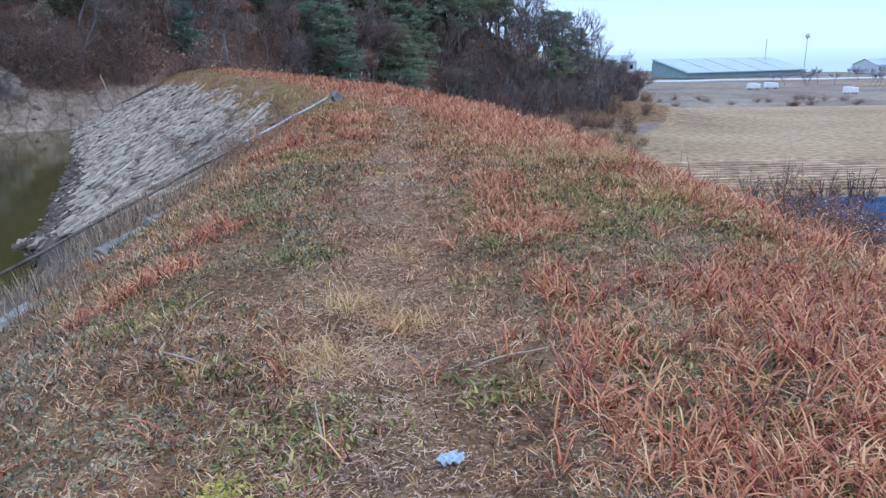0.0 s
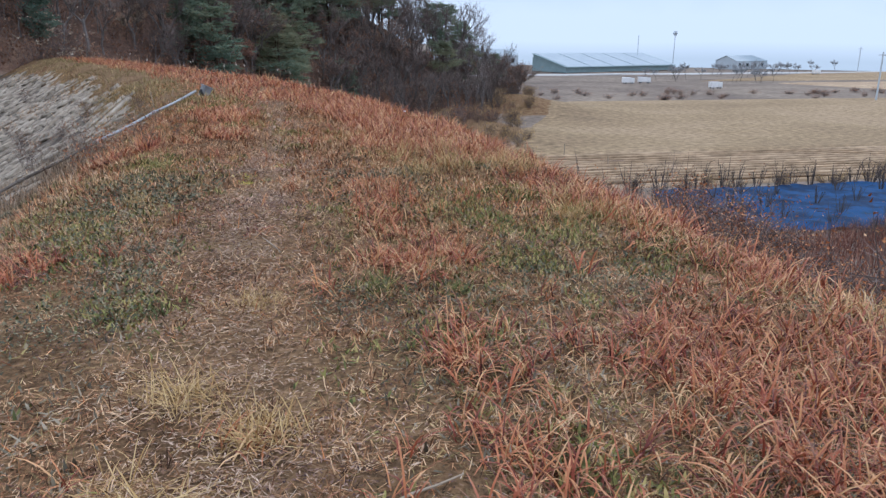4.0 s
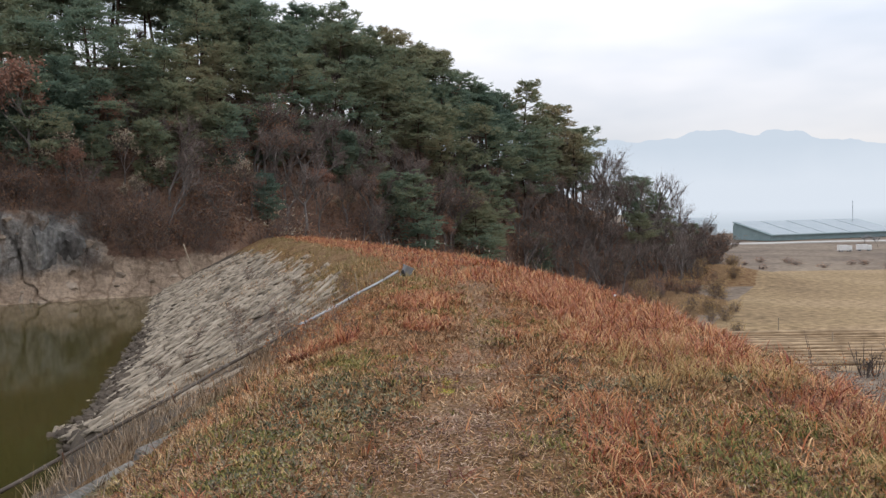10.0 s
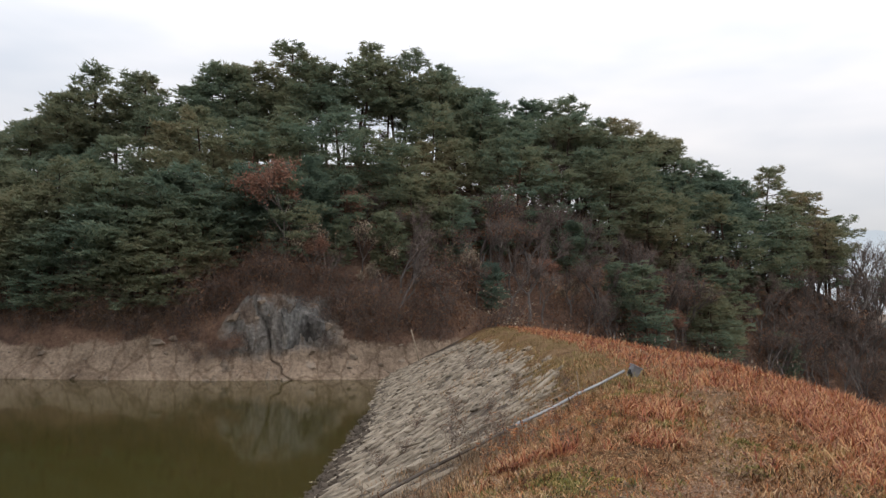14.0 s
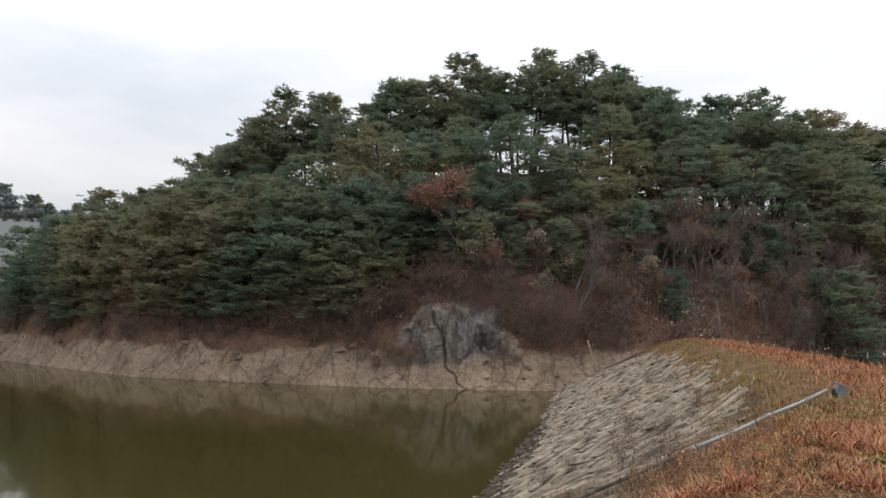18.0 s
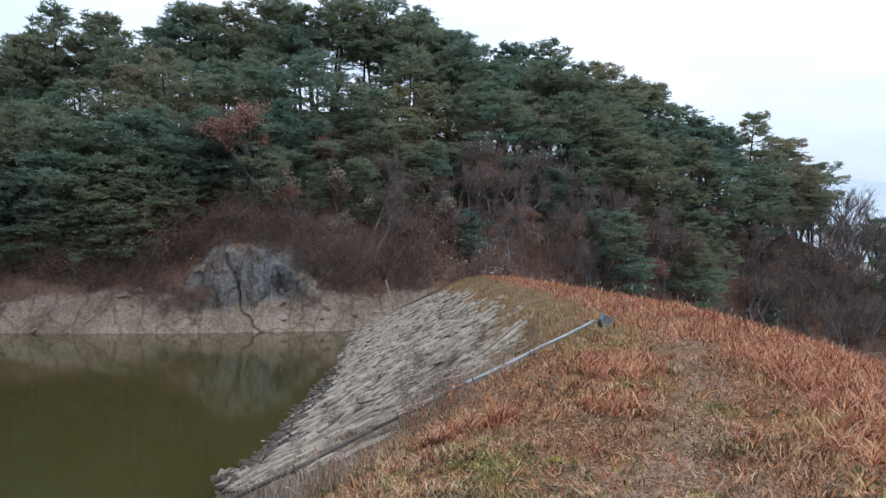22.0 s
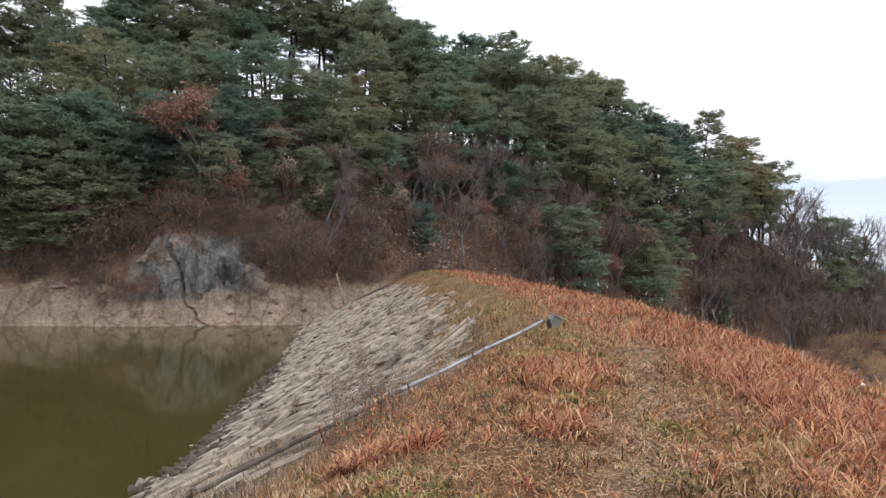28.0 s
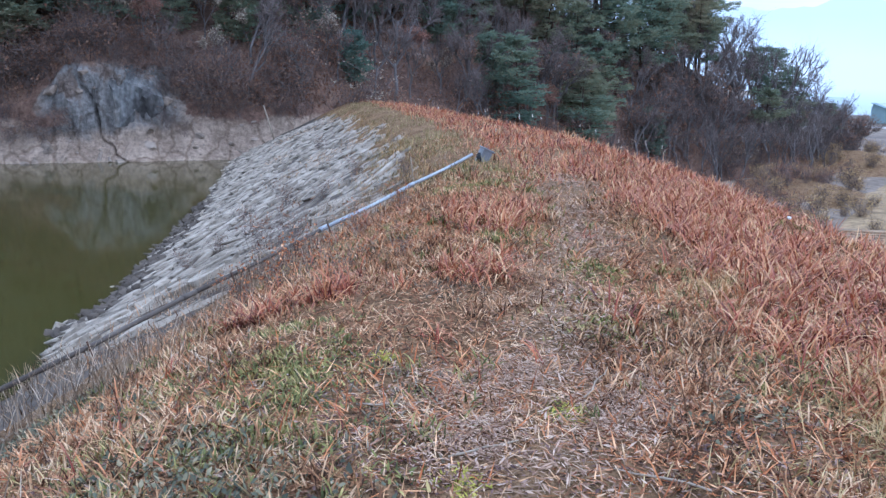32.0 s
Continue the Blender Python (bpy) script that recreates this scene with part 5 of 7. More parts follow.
def far_red(x, y):
    w = np.clip((y - 17.5 - 1.2 * vnoise(x * 0.8, y * 0.8, 5)) / 3.5, 0, 1)
    inner = np.clip((x - left_edge(y) - 0.5) / 1.1, 0.0, 1) * np.clip((right_edge(y) + 3.0 - x) / 1.0, 0, 1)
    return w * inner * np.clip(0.75 + 0.5 * fbm(x * 0.9, y * 0.9, 62), 0.1, 1)


x, y = scatter(21000, -13.5, 5.0, 17, 53, far_red, 3, 1.2)
x, y = clumped(x, y, 5, 0.07, 52)
blades("far_red_grass", x, y, 0.27, 0.02, M_REDGRASS, "orange-red reed grass covering the far end of the dam", 0.35, 1.3, 4, segs=3)


def edge_weight(x, y):
    d = x - right_edge(y)
    return np.exp(-((d - 0.55) / 0.8) ** 2) * np.clip(0.55 + 0.7 * fbm(x * 0.9, y * 0.7, 63), 0.05, 1) * np.clip((y + 2) / 8, 0.4, 1)


x, y = scatter(7000, 0.5, 6.0, 1.5, 26, edge_weight, 5, 1.1)
x, y = clumped(x, y, 8, 0.045, 53)
blades("edge_reed_grass", x, y, 0.26, 0.012, M_REDGRASS, "red-brown reeds along the edge of the dam", 0.3, 1.5, 6, segs=4)


x, y = scatter(34000, 1.4, 6.0, 1.5, 24, lambda x, y: np.exp(-((x - right_edge(y) - 0.2) / 0.9) ** 2) * np.clip(0.5 + 0.8 * fbm(x * 1.1, y * 0.9, 75), 0, 1), 49, 1.2)
blades("edge_dry_grass", x, y, 0.14, 0.006, M_SHOULDER, "olive and straw-coloured grass along the dam's edge", 0.5, 1.0, 50, segs=3)


def thatch_weight(x, y):
    bare = np.exp(-((x - path_mid(y)) / 0.3) ** 2) * 0.12
    return (1 - bare) * np.clip(0.6 + 0.7 * fbm(x * 1.3, y * 1.3, 64), 0.14, 1)


x, y = scatter(200000, -2.6, 3.6, 1.2, 13, thatch_weight, 7, 1.25)
blades("dry_grass", x, y, 0.07 * np.clip(y / 6, 1, 1.4), 0.0042 * np.clip(y / 5, 1, 1.7), M_DRYGRASS, "short dry trampled grass matted over the dam", 0.45, 0.6, 8, segs=2, flat=1.0)
x, y = scatter(80000, -3.0, 5.0, -5, 1.4, thatch_weight, 151)
blades("dry_grass", x, y, 0.08, 0.006, M_DRYGRASS, "short dry trampled grass matted over the dam", 0.45, 0.6, 152, segs=2, flat=1.0)
x, y = scatter(70000, -4.0, 4.4, 12, 26, thatch_weight, 27, 1.2)
x, y = x[::2], y[::2]
blades("dry_grass", x, y, 0.12, 0.009, M_DRYGRASS, "dry trampled grass towards the far end of the dam", 0.4, 0.6, 28, segs=2, flat=0.95)


x, y = scatter(75000, -1.6, 2.0, 1.5, 19, lambda x, y: (np.exp(-((x - path_mid(y)) / 0.4) ** 2) * 0.6 + 0.06 + 0.6 * inside(x, y, [(0.03, 6.34, 0.25, 0.4), (0.29, 10.7, 0.25, 0.5), (0.05, 8.8, 0.3, 0.5), (0.35, 12.5, 0.3, 0.8)])) * np.clip(0.5 + 0.8 * fbm(x * 1.7, y * 1.0, 73), 0, 1), 45, 1.2)
blades("straw_litter", x, y, 0.07 * np.clip(y / 6, 1, 1.4), 0.0034 * np.clip(y / 5, 1, 1.6), M_PALELITTER, "pale broken straw lying on the trodden path", 0.2, 0.2, 46, segs=2, flat=1.35, lift=0.006)


def litter_weight(x, y):
    side = np.clip(0.35 + 0.5 * (x - path_mid(y)), 0.1, 1)
    side = side * (1 - 0.55 * (x < path_mid(y) - 0.55) * (y > 7) * (y < 15))
    return np.clip(0.14 + 0.7 * fbm(x * 0.8 + 3, y * 0.8, 68) + 0.5 * np.clip((y - 6.5) / 4, 0, 1), 0.03, 1) * np.maximum(side, np.clip((y - 6) / 4, 0, 1) * (1 - 0.5 * (x < path_mid(y) - 0.55) * (y < 15))) * (1 - 0.8 * np.exp(-((x - path_mid(y)) / 0.5) ** 2) * np.clip((y - 5) / 3, 0, 1))


x, y = scatter(105000, -2.4, 3.6, 1.2, 19, litter_weight, 29, 1.2)
blades("red_litter", x, y, 0.085 * np.clip(y / 5, 1, 1.6), 0.0045 * np.clip(y / 5, 1, 1.7), M_REDLITTER, "fallen red-brown grass blades lying on the dam", 0.35, 0.5, 30, segs=2, flat=1.05, lift=0.008)
x, y = scatter(38000, -3.2, 4.0, 12, 27, lambda x, y: np.clip(0.55 + 0.8 * fbm(x * 0.7, y * 0.7, 74), 0.05, 1) * (1 - 0.85 * np.exp(-((x - path_mid(y)) / 0.6) ** 2) * (y < 21)), 47, 1.1)
blades("far_red_litter", x, y, 0.11, 0.008, M_REDLITTER, "orange-brown fallen grass over the farther crest", 0.35, 0.6, 48, segs=2, flat=1.0, lift=0.008)
x, y = scatter(56000, -5.5, 14, 3, 32, lambda x, y: (x > right_edge(y) + 0.2) * 0.9 + (x < left_edge(y) - 0.2) * (left_edge(y) - x < np.interp(y, [4, 12, 14.5, 17], [3.4, 3.3, 2.7, 1.6])) * 0.9, 9, 1.1)
blades("bank_grass", x, y, 0.15, 0.008, M_GREYSTALK, "dull dry grass on the banks of the dam", 0.5, 0.9, 10, segs=2, flat=0.6)

GREEN_PATCHES = [(2.2, 6.6, 1.0, 1.7), (1.9, 5.2, 0.5, 0.5), (2.9, 9.5, 0.5, 1.4), (2.6, 2.6, 0.35, 0.5), (1.2, 3.0, 0.25, 0.4), (-1.5, 12.3, 0.35, 0.8), (-0.9, 17.2, 0.4, 1.0), (1.6, 10.6, 0.3, 0.6), (-1.0, 9.9, 0.45, 1.0), (-1.15, 10.2, 0.3, 0.35), (0.64, 11.4, 0.35, 0.5), (-0.9, 6.2, 0.4, 0.6), (2.9, 5.6, 0.4, 0.8), (-0.8, 9.5, 0.2, 0.3), (-0.3, 2.4, 0.3, 0.35),
                 (0.8, 12.7, 0.2, 0.3), (1.4, 2.2, 0.3, 0.4), (-1.7, 8.4, 0.4, 0.8), (-0.6, 19.2, 0.3, 0.5), (2.5, 9.2, 0.4, 0.7), (0.5, 13.0, 0.2, 0.5), (-1.3, 7.0, 0.4, 0.8), (0.35, 3.0, 0.12, 0.2)]


GREEN_PATCHES += [(-1.3, 4.2, 0.4, 0.5), (-0.7, 3.1, 0.25, 0.35), (-0.5, 5.0, 0.3, 0.4), (0.5, 4.0, 0.15, 0.3), (-1.8, 5.4, 0.4, 0.6), (0.45, 2.7, 0.15, 0.2), (1.0, 4.3, 0.3, 0.4), (0.75, 7.2, 0.2, 0.4), (-0.9, 8.0, 0.3, 0.4), (-1.25, 10.65, 0.35, 0.5), (-1.27, 7.2, 0.4, 0.5), (-1.95, 7.0, 0.35, 0.5), (2.3, 7.2, 0.45, 0.6), (2.45, 6.5, 0.5, 0.5), (0.64, 12.5, 0.2, 0.5), (1.85, 4.45, 0.2, 0.15), (2.1, 4.5, 0.15, 0.15), (3.0, 6.4, 0.4, 0.5), (-1.2, 9.9, 0.3, 0.3), (-1.2, 10.3, 0.32, 0.4), (-0.85, 9.35, 0.3, 0.25), (-1.7, 9.3, 0.3, 0.35), (-0.35, 9.3, 0.2, 0.2), (-1.45, 11.0, 0.25, 0.4), (-1.9, 10.2, 0.25, 0.4)]
r_g = np.random.default_rng(11)
gxs, gys = [], []
for bx, by, rx, ry in GREEN_PATCHES:
    n_g = int(rx * ry * 5600)
    gxs.append(bx + r_g.normal(0, 0.55 * rx, n_g))
    gys.append(by + r_g.normal(0, 0.55 * ry, n_g))
x, y = np.concatenate(gxs), np.concatenate(gys)
keep_g = r_g.random(len(x)) < np.clip(0.5 + 1.0 * fbm(x * 3.3, y * 3.3, 65), 0.03, 1)
x, y = x[keep_g], y[keep_g]
blades("green_weeds", x, y, 0.042, 0.012, M_GREEN, "low green weeds and clover among the dry grass", 0.5, 0.6, 12, segs=2, flat=0.65, lift=0.02)


def grey_weight(x, y):
    side = (1 + 0.6 * (y < 7)) * np.clip((path_mid(y) - 0.3 - x) / 0.5, 0, 1) + np.clip((x - path_mid(y) - 0.5) / 0.6, 0, 0.8)
    return side * np.clip(0.45 + 0.8 * fbm(x * 0.9 + 7, y * 0.9, 66), 0, 1)


x, y = scatter(95000, -3.0, 3.4, 1.0, 20, grey_weight, 13, 1.6)
blades("grey_green_weeds", x, y, 0.05, 0.011, M_GREYWEED, "withered grey-green weeds on the crest", 0.5, 0.7, 14, segs=2, flat=0.7, lift=0.012)

x, y = scatter(120000, -2.6, 3.5, 1.3, 15, lambda x, y: np.clip(0.16 + 0.1 * (x > path_mid(y)) + 0.9 * fbm(x * 0.8 + 11, y * 0.7, 78) + 0.4 * np.clip(x - path_mid(y) - 0.5, 0, 1), 0, 1) * (1 - 0.6 * np.exp(-((x - path_mid(y)) / 0.4) ** 2)), 59, 1.2)
blades("olive_grass", x, y, 0.06 * np.clip(y / 5, 1, 1.6), 0.0045 * np.clip(y / 5, 1, 1.7), M_OLIVE, "short olive and yellowish grass over the crest", 0.5, 0.7, 60, segs=2, flat=0.75, lift=0.008)

# small tussocks standing above the mat
x, y = scatter(9000, -2.6, 3.3, 2.0, 20, lambda x, y: np.clip(0.5 + 0.9 * fbm(x * 1.0 + 2, y * 1.0, 131), 0.05, 1) * (1 - 0.8 * np.exp(-((x - path_mid(y)) / 0.35) ** 2)), 132, 1.0)
x, y = clumped(x, y, 12, 0.028, 133)
blades("grass_tussocks", x, y, 0.075 * np.clip(y / 7, 1, 1.6), 0.0055 * np.clip(y / 6, 1, 1.8), M_DRYGRASS, "small brown tussocks of dry grass", 0.5, 1.0, 134, segs=3)
x, y = scatter(3200, -2.6, 3.3, 2.0, 20, lambda x, y: np.clip(0.25 + 1.0 * fbm(x * 0.8 - 6, y * 0.8, 135), 0, 1) * (1 - 0.9 * np.exp(-((x - path_mid(y)) / 0.4) ** 2)), 136, 1.0)
x, y = clumped(x, y, 12, 0.03, 137)
blades("grass_tussocks", x, y, 0.07 * np.clip(y / 7, 1, 1.6), 0.006 * np.clip(y / 6, 1, 1.8), M_GREEN, "small green tussocks among the dry grass", 0.5, 0.9, 138, segs=3)

# fallen leaves and low leafy weeds between the grasses
x, y = scatter(150000, -2.6, 3.4, 1.0, 12, lambda x, y: np.clip(0.35 + 0.9 * fbm(x * 1.5, y * 1.5, 101), 0.05, 1) * np.clip((11.5 - y) / 4, 0, 1), 102, 1.5)
flakes("leaf_litter", x, y, 0.020 * np.clip(y / 5, 1, 1.7), M_DARKLITTER, "purple-brown scraps of leaf over the trodden ground", 103, 0.010, 0.3, 0.3)
x, y = scatter(140000, -2.6, 3.4, 1.0, 16, lambda x, y: np.clip(0.35 + 0.9 * fbm(x * 1.1 + 5, y * 1.1, 104), 0.05, 1) * (1 - 0.7 * np.exp(-((x - path_mid(y)) / 0.4) ** 2)), 105, 1.4)
flakes("leaf_litter", x, y, 0.026 * np.clip(y / 5, 1, 1.7), M_BROWNLITTER, "red-brown scraps of grass strewn over the crest", 106, 0.012, 0.3, 0.22)
x, y = scatter(170000, -2.8, 3.4, 1.0, 12, lambda x, y: np.clip(1.2 * fbm(x * 0.9 - 4, y * 0.8, 107) - 0.12 + 0.6 * np.clip((path_mid(y) - 0.35 - x) / 0.4, 0, 1) * np.clip((9 - y) / 3, 0, 1), 0, 1) * (np.abs(x - path_mid(y)) > 0.4), 108, 1.5)
flakes("leafy_weeds", x, y, 0.019 * np.clip(y / 5, 1, 1.6), M_LEAFWEED, "low grey-green leafy weeds creeping over the crest", 109, 0.03, 0.55, 0.6)
x, y = scatter(110000, -1.4, 1.8, 1.0, 20, lambda x, y: np.exp(-((x - path_mid(y)) / 0.42) ** 2) * np.clip(0.55 + 0.8 * fbm(x * 1.4, y * 0.8, 110), 0.1, 1), 111, 1.3)
flakes("pale_litter", x, y, 0.034 * np.clip(y / 5, 1, 1.9), M_PATHLITTER, "pale pinkish scraps of straw on the trodden path", 112, 0.012, 0.2, 0.16)

x, y = scatter(90000, -1.2, 1.6, 7.5, 11.5, lambda x, y: inside(x, y, [(-0.01, 9.87, 0.22, 0.30), (0.07, 10.39, 0.22, 0.30), (0.97, 10.45, 0.22, 0.30), (0.73, 10.04, 0.22, 0.30), (-0.09, 9.51, 0.22, 0.30), (-0.30, 10.11, 0.22, 0.30)]) * np.clip(0.7 + 0.8 * fbm(x * 3, y * 3, 141), 0, 1), 142)
flakes("pale_litter", x, y, 0.03, M_PATHLITTER, "patch of pale bare straw and dust on the path", 143, 0.03, 0.15, 0.2)

# tall dead stalks by the pipe and on the water side
def stalk_weight(x, y):
    d = (left_edge(y) - x)
    return np.exp(-((d - 2.0) / 1.0) ** 2) * np.clip(0.3 + 0.9 * fbm(x * 1.2, y * 1.2, 67), 0, 1)


x, y = scatter(30000, -4.7, -0.8, 4, 22, stalk_weight, 15)
blades("dead_stalks", x, y, 0.26, 0.006, M_GREYSTALK, "grey-brown dead weed stalks on the bank by the pipe", 0.3, 0.5, 16, segs=3)
x, y = scatter(6500, -15, 6, 22, 50, lambda x, y: np.exp(-((x - right_edge(y) - 0.3) / 0.5) ** 2) * 0.35 + np.exp(-((x - left_edge(y) - 0.6) / 0.5) ** 2) * 0.06, 17)
blades("reed_stems", x, y, 0.55, 0.009, M_DRYGRASS, "tall dry stems of feathery reeds", 0.1, 0.2, 18, segs=3)
thin = np.random.default_rng(19).random(len(x)) < 0.4
blades("seed_plumes", x[thin], y[thin], 0.15, 0.034, M_PLUME, "pale feathery seed heads of tall reeds", 0.3, 0.7, 20, segs=3, lift=0.44)

x, y = scatter(44000, -17, -2.0, 10, 48, lambda x, y: (np.clip(0.9 * fbm(x * 0.5, y * 0.5, 69) - 0.12, 0, 1) + 0.03) * (left_edge(y) - x > 0.5) * (left_edge(y) - x < 5.5), 37)
blades("facing_weeds", x, y, 0.17, 0.010, M_DRYGRASS, "grey-brown dry weeds growing between the facing stones", 0.5, 0.6, 38, segs=2, lift=0.05)
x, y = scatter(95000, -14.5, 0.5, 18, 51, lambda x, y: np.exp(-((left_edge(y) - x - 0.35) / 1.25) ** 2) * np.clip(0.6 + 0.6 * fbm(x * 0.5, y * 0.5, 70), 0, 1), 39)
blades("shoulder_grass", x, y, 0.2, 0.012, M_MOUNDGRASS, "olive and grey-brown grass on the shoulder above the stones", 0.5, 0.8, 40, segs=2)
FACE_Y, FACE_TOP = [4, 11.2, 12, 13, 14.5, 16, 18, 20, 24, 30, 40, 48], [9.0, 3.5, 3.0, 2.7, 2.3, 1.8, 1.0, 0.6, 0.6, 0.7, 0.8, 1.5]
x, y = scatter(60000, -14, -1.5, 15, 50, lambda x, y: np.exp(-((left_edge(y) - x - np.interp(y, FACE_Y, FACE_TOP) - 0.25) / 0.45) ** 2) * np.clip(0.5 + 0.8 * fbm(x * 0.9, y * 0.9, 76), 0, 1), 57)
blades("rim_weeds", x, y, 0.2, 0.010, M_SHOULDER, "dry weeds creeping over the upper rim of the stone facing", 0.5, 0.8, 58, segs=2, lift=0.03)
# twiggy dead weeds standing among the stones and beside the pipe
WEED = stand("dead_weed", shrub(266, 2.2, M_DRYLEAF, 0.12, 34, 0.12), ("stem", "foliage"), "dead twiggy brown weed among the facing stones", "weed", "dead weeds on the stone facing")
for wx_, wy_, sc in ((-6.46, 24.60, 0.30), (-4.43, 17.90, 0.34), (-7.81, 24.78, 0.22), (-5.17, 23.41, 0.22), (-2.80, 21.61, 0.20), (-7.34, 20.91, 0.22), (-4.68, 24.79, 0.24), (-8.95, 34.79, 0.30), (-6.98, 21.58, 0.20), (-3.09, 15.68, 0.30)):
    plant(WEED, wx_, wy_, float(land(wx_, wy_)), (sc, sc), wx_ * 7)
REDWEED = stand("red_weed", shrub(268, 2.2, M_REDLITTER, 0.3, 30, 0.16), ("stem", "foliage"), "upright dead red-brown weed at the edge of the crest", "weed", "red weeds on the crest")
for wx_, wy_, sc in ((-2.2, 12.9, 0.2), (-2.0, 13.2, 0.17), (-1.05, 13.0, 0.14), (-1.37, 12.1, 0.15), (-2.35, 12.5, 0.15), (-1.9, 14.6, 0.16), (-1.75, 16.2, 0.16)):
    plant(REDWEED, wx_, wy_, float(land(wx_, wy_)), (sc * 0.8, sc), wx_ * 9)
# single straw tufts and green clumps
def tuft(name, x, y, radius, height, mat, label, category, seed, count=150, width=0.004):
    r = np.random.default_rng(seed)
    px, py = x + r.normal(0, radius * 0.4, count), y + r.normal(0, radius * 0.4, count)
    ob = blades(name, px, py, height, width, mat, label, 0.5, 0.9, seed + 1, segs=3, flat=0.75)
    return tagged(ob, label, category, "grass tufts on the crest", kind="stuff")


for k, (tx, ty, tr, th) in enumerate([(0.09, 5.05, 0.22, 0.13), (-0.19, 4.0, 0.26, 0.16), (0.11, 3.62, 0.2, 0.17), (-0.24, 3.15, 0.34, 0.17), (2.36, 10.0, 0.25, 0.3), (1.82, 9.9, 0.3, 0.26), (2.16, 8.9, 0.3, 0.3),
                                      (2.75, 8.7, 0.3, 0.3), (1.5, 12.3, 0.3, 0.22), (-0.85, 7.9, 0.25, 0.14), (3.1, 3.9, 0.3, 0.25), (2.85, 6.4, 0.3, 0.22), (1.91, 10.36, 0.26, 0.24), (2.28, 9.43, 0.26, 0.24), (2.70, 9.14, 0.26, 0.24), (2.85, 8.46, 0.26, 0.24), (2.69, 7.16, 0.26, 0.24), (1.75, 8.62, 0.26, 0.24), (2.48, 6.37, 0.26, 0.24)]):
    tuft("straw_tuft", tx, ty, tr, th, M_STRAW, "tuft of pale yellow dry straw grass", "grass tuft", 300 + 2 * k, 260)
for k, (tx, ty, tr, th) in enumerate([(0.78, 5.12, 0.16, 0.13), (1.2, 5.0, 0.12, 0.09), (-1.18, 13.6, 0.16, 0.16), (0.38, 10.0, 0.14, 0.05), (0.2, 9.0, 0.1, 0.05), (1.1, 2.45, 0.15, 0.1)]):
    tuft("green_clump", tx, ty, tr, th, M_GREEN, "small clump of fresh green grass", "grass tuft", 340 + 2 * k, 160, 0.007)

for k, (tx, ty, tr) in enumerate([(0.38, 10.03, 0.13), (-0.02, 9.25, 0.1), (-0.62, 10.5, 0.09), (0.8, 12.7, 0.16), (-0.52, 2.10, 0.09), (0.0, 8.95, 0.1), (1.55, 2.75, 0.07), (2.15, 3.3, 0.08)]):
    tuft("moss_tuft", tx, ty, tr, 0.035, M_YELLOW, "small bright yellow-green mossy tuft", "moss", 370 + 2 * k, 240, 0.008)
# dry sticks lying on the ground
r_s = np.random.default_rng(61)
for k, (sx_, sy_, ln_, tn_) in enumerate([(0.55, 10.4, 0.42, 70), (0.05, 9.5, 0.35, 40), (-0.25, 2.5, 0.3, 100), (0.55, 3.0, 0.4, 25), (-0.9, 3.2, 0.35, 140), (1.0, 8.4, 0.3, 60), (0.2, 6.2, 0.32, 110), (-0.45, 9.9, 0.3, 15), (0.75, 9.4, 0.4, 150), (-1.1, 4.2, 0.35, 60)]):
    a_ = radians(tn_)
    pts_ = []
    for q in np.linspace(-0.5, 0.5, 5):
        qx, qy = sx_ + math.cos(a_) * ln_ * q + r_s.normal(0, 0.006), sy_ + math.sin(a_) * ln_ * q + r_s.normal(0, 0.006)
        pts_.append((qx, qy, float(land(qx, qy)) + 0.022 + 0.01 * q))
    tagged(new("dry_stick", Build().tube(pts_, [0.005, 0.0055, 0.005, 0.004, 0.003], 6).mesh("dry_stick", M_WOODPOLE, True)), "thin pale dry stick lying in the trampled grass", "stick", "sticks on the crest")
# white litter on the right edge
bag = crag_mesh((0.026, 0.02, 0.024), 91, 18, M_WHITE)
tagged(new("plastic_bag", bag), "crumpled white plastic bag caught in the reeds", "litter").matrix_basis = pose(2.85, 15.3, float(land(2.85, 15.3)) + 0.1)

# ---------------------------------------------------------------- stone facing above the water
def stone_mesh(seed):
    r = random.Random(seed)
    bm = bmesh.new()
    bmesh.ops.create_cube(bm, size=1.0)
    for v in bm.verts:
        v.co += Vector((r.uniform(-0.17, 0.17), r.uniform(-0.16, 0.16), r.uniform(-0.25, 0.16)))
    bmesh.ops.bevel(bm, geom=bm.edges[:], offset=0.05, segments=1, affect="EDGES")
    for v in bm.verts:
        v.co += Vector((r.uniform(-0.03, 0.03), r.uniform(-0.03, 0.03), r.uniform(-0.03, 0.03)))
    bmesh.ops.triangulate(bm, faces=bm.faces[:])
    me = bpy.data.meshes.new("stone")
    bm.to_mesh(me)
    bm.free()
    me.materials.append(M_STONE)
    return me


STONES = [stone_mesh(500 + k) for k in range(10)]
STONE_V = [np.array([v.co[:] for v in me.vertices]) for me in STONES]
STONE_F = [np.array([p.vertices[:] for p in me.polygons]) for me in STONES]
riprap = empty("stone_facing", pose(0, 0, 0), "pale grey hand-laid stone facing on the water side", "stone facing", kind="structure")
rng = np.random.default_rng(23)
near_n, rest_v, rest_f, rest_n = 0, [], [], 0
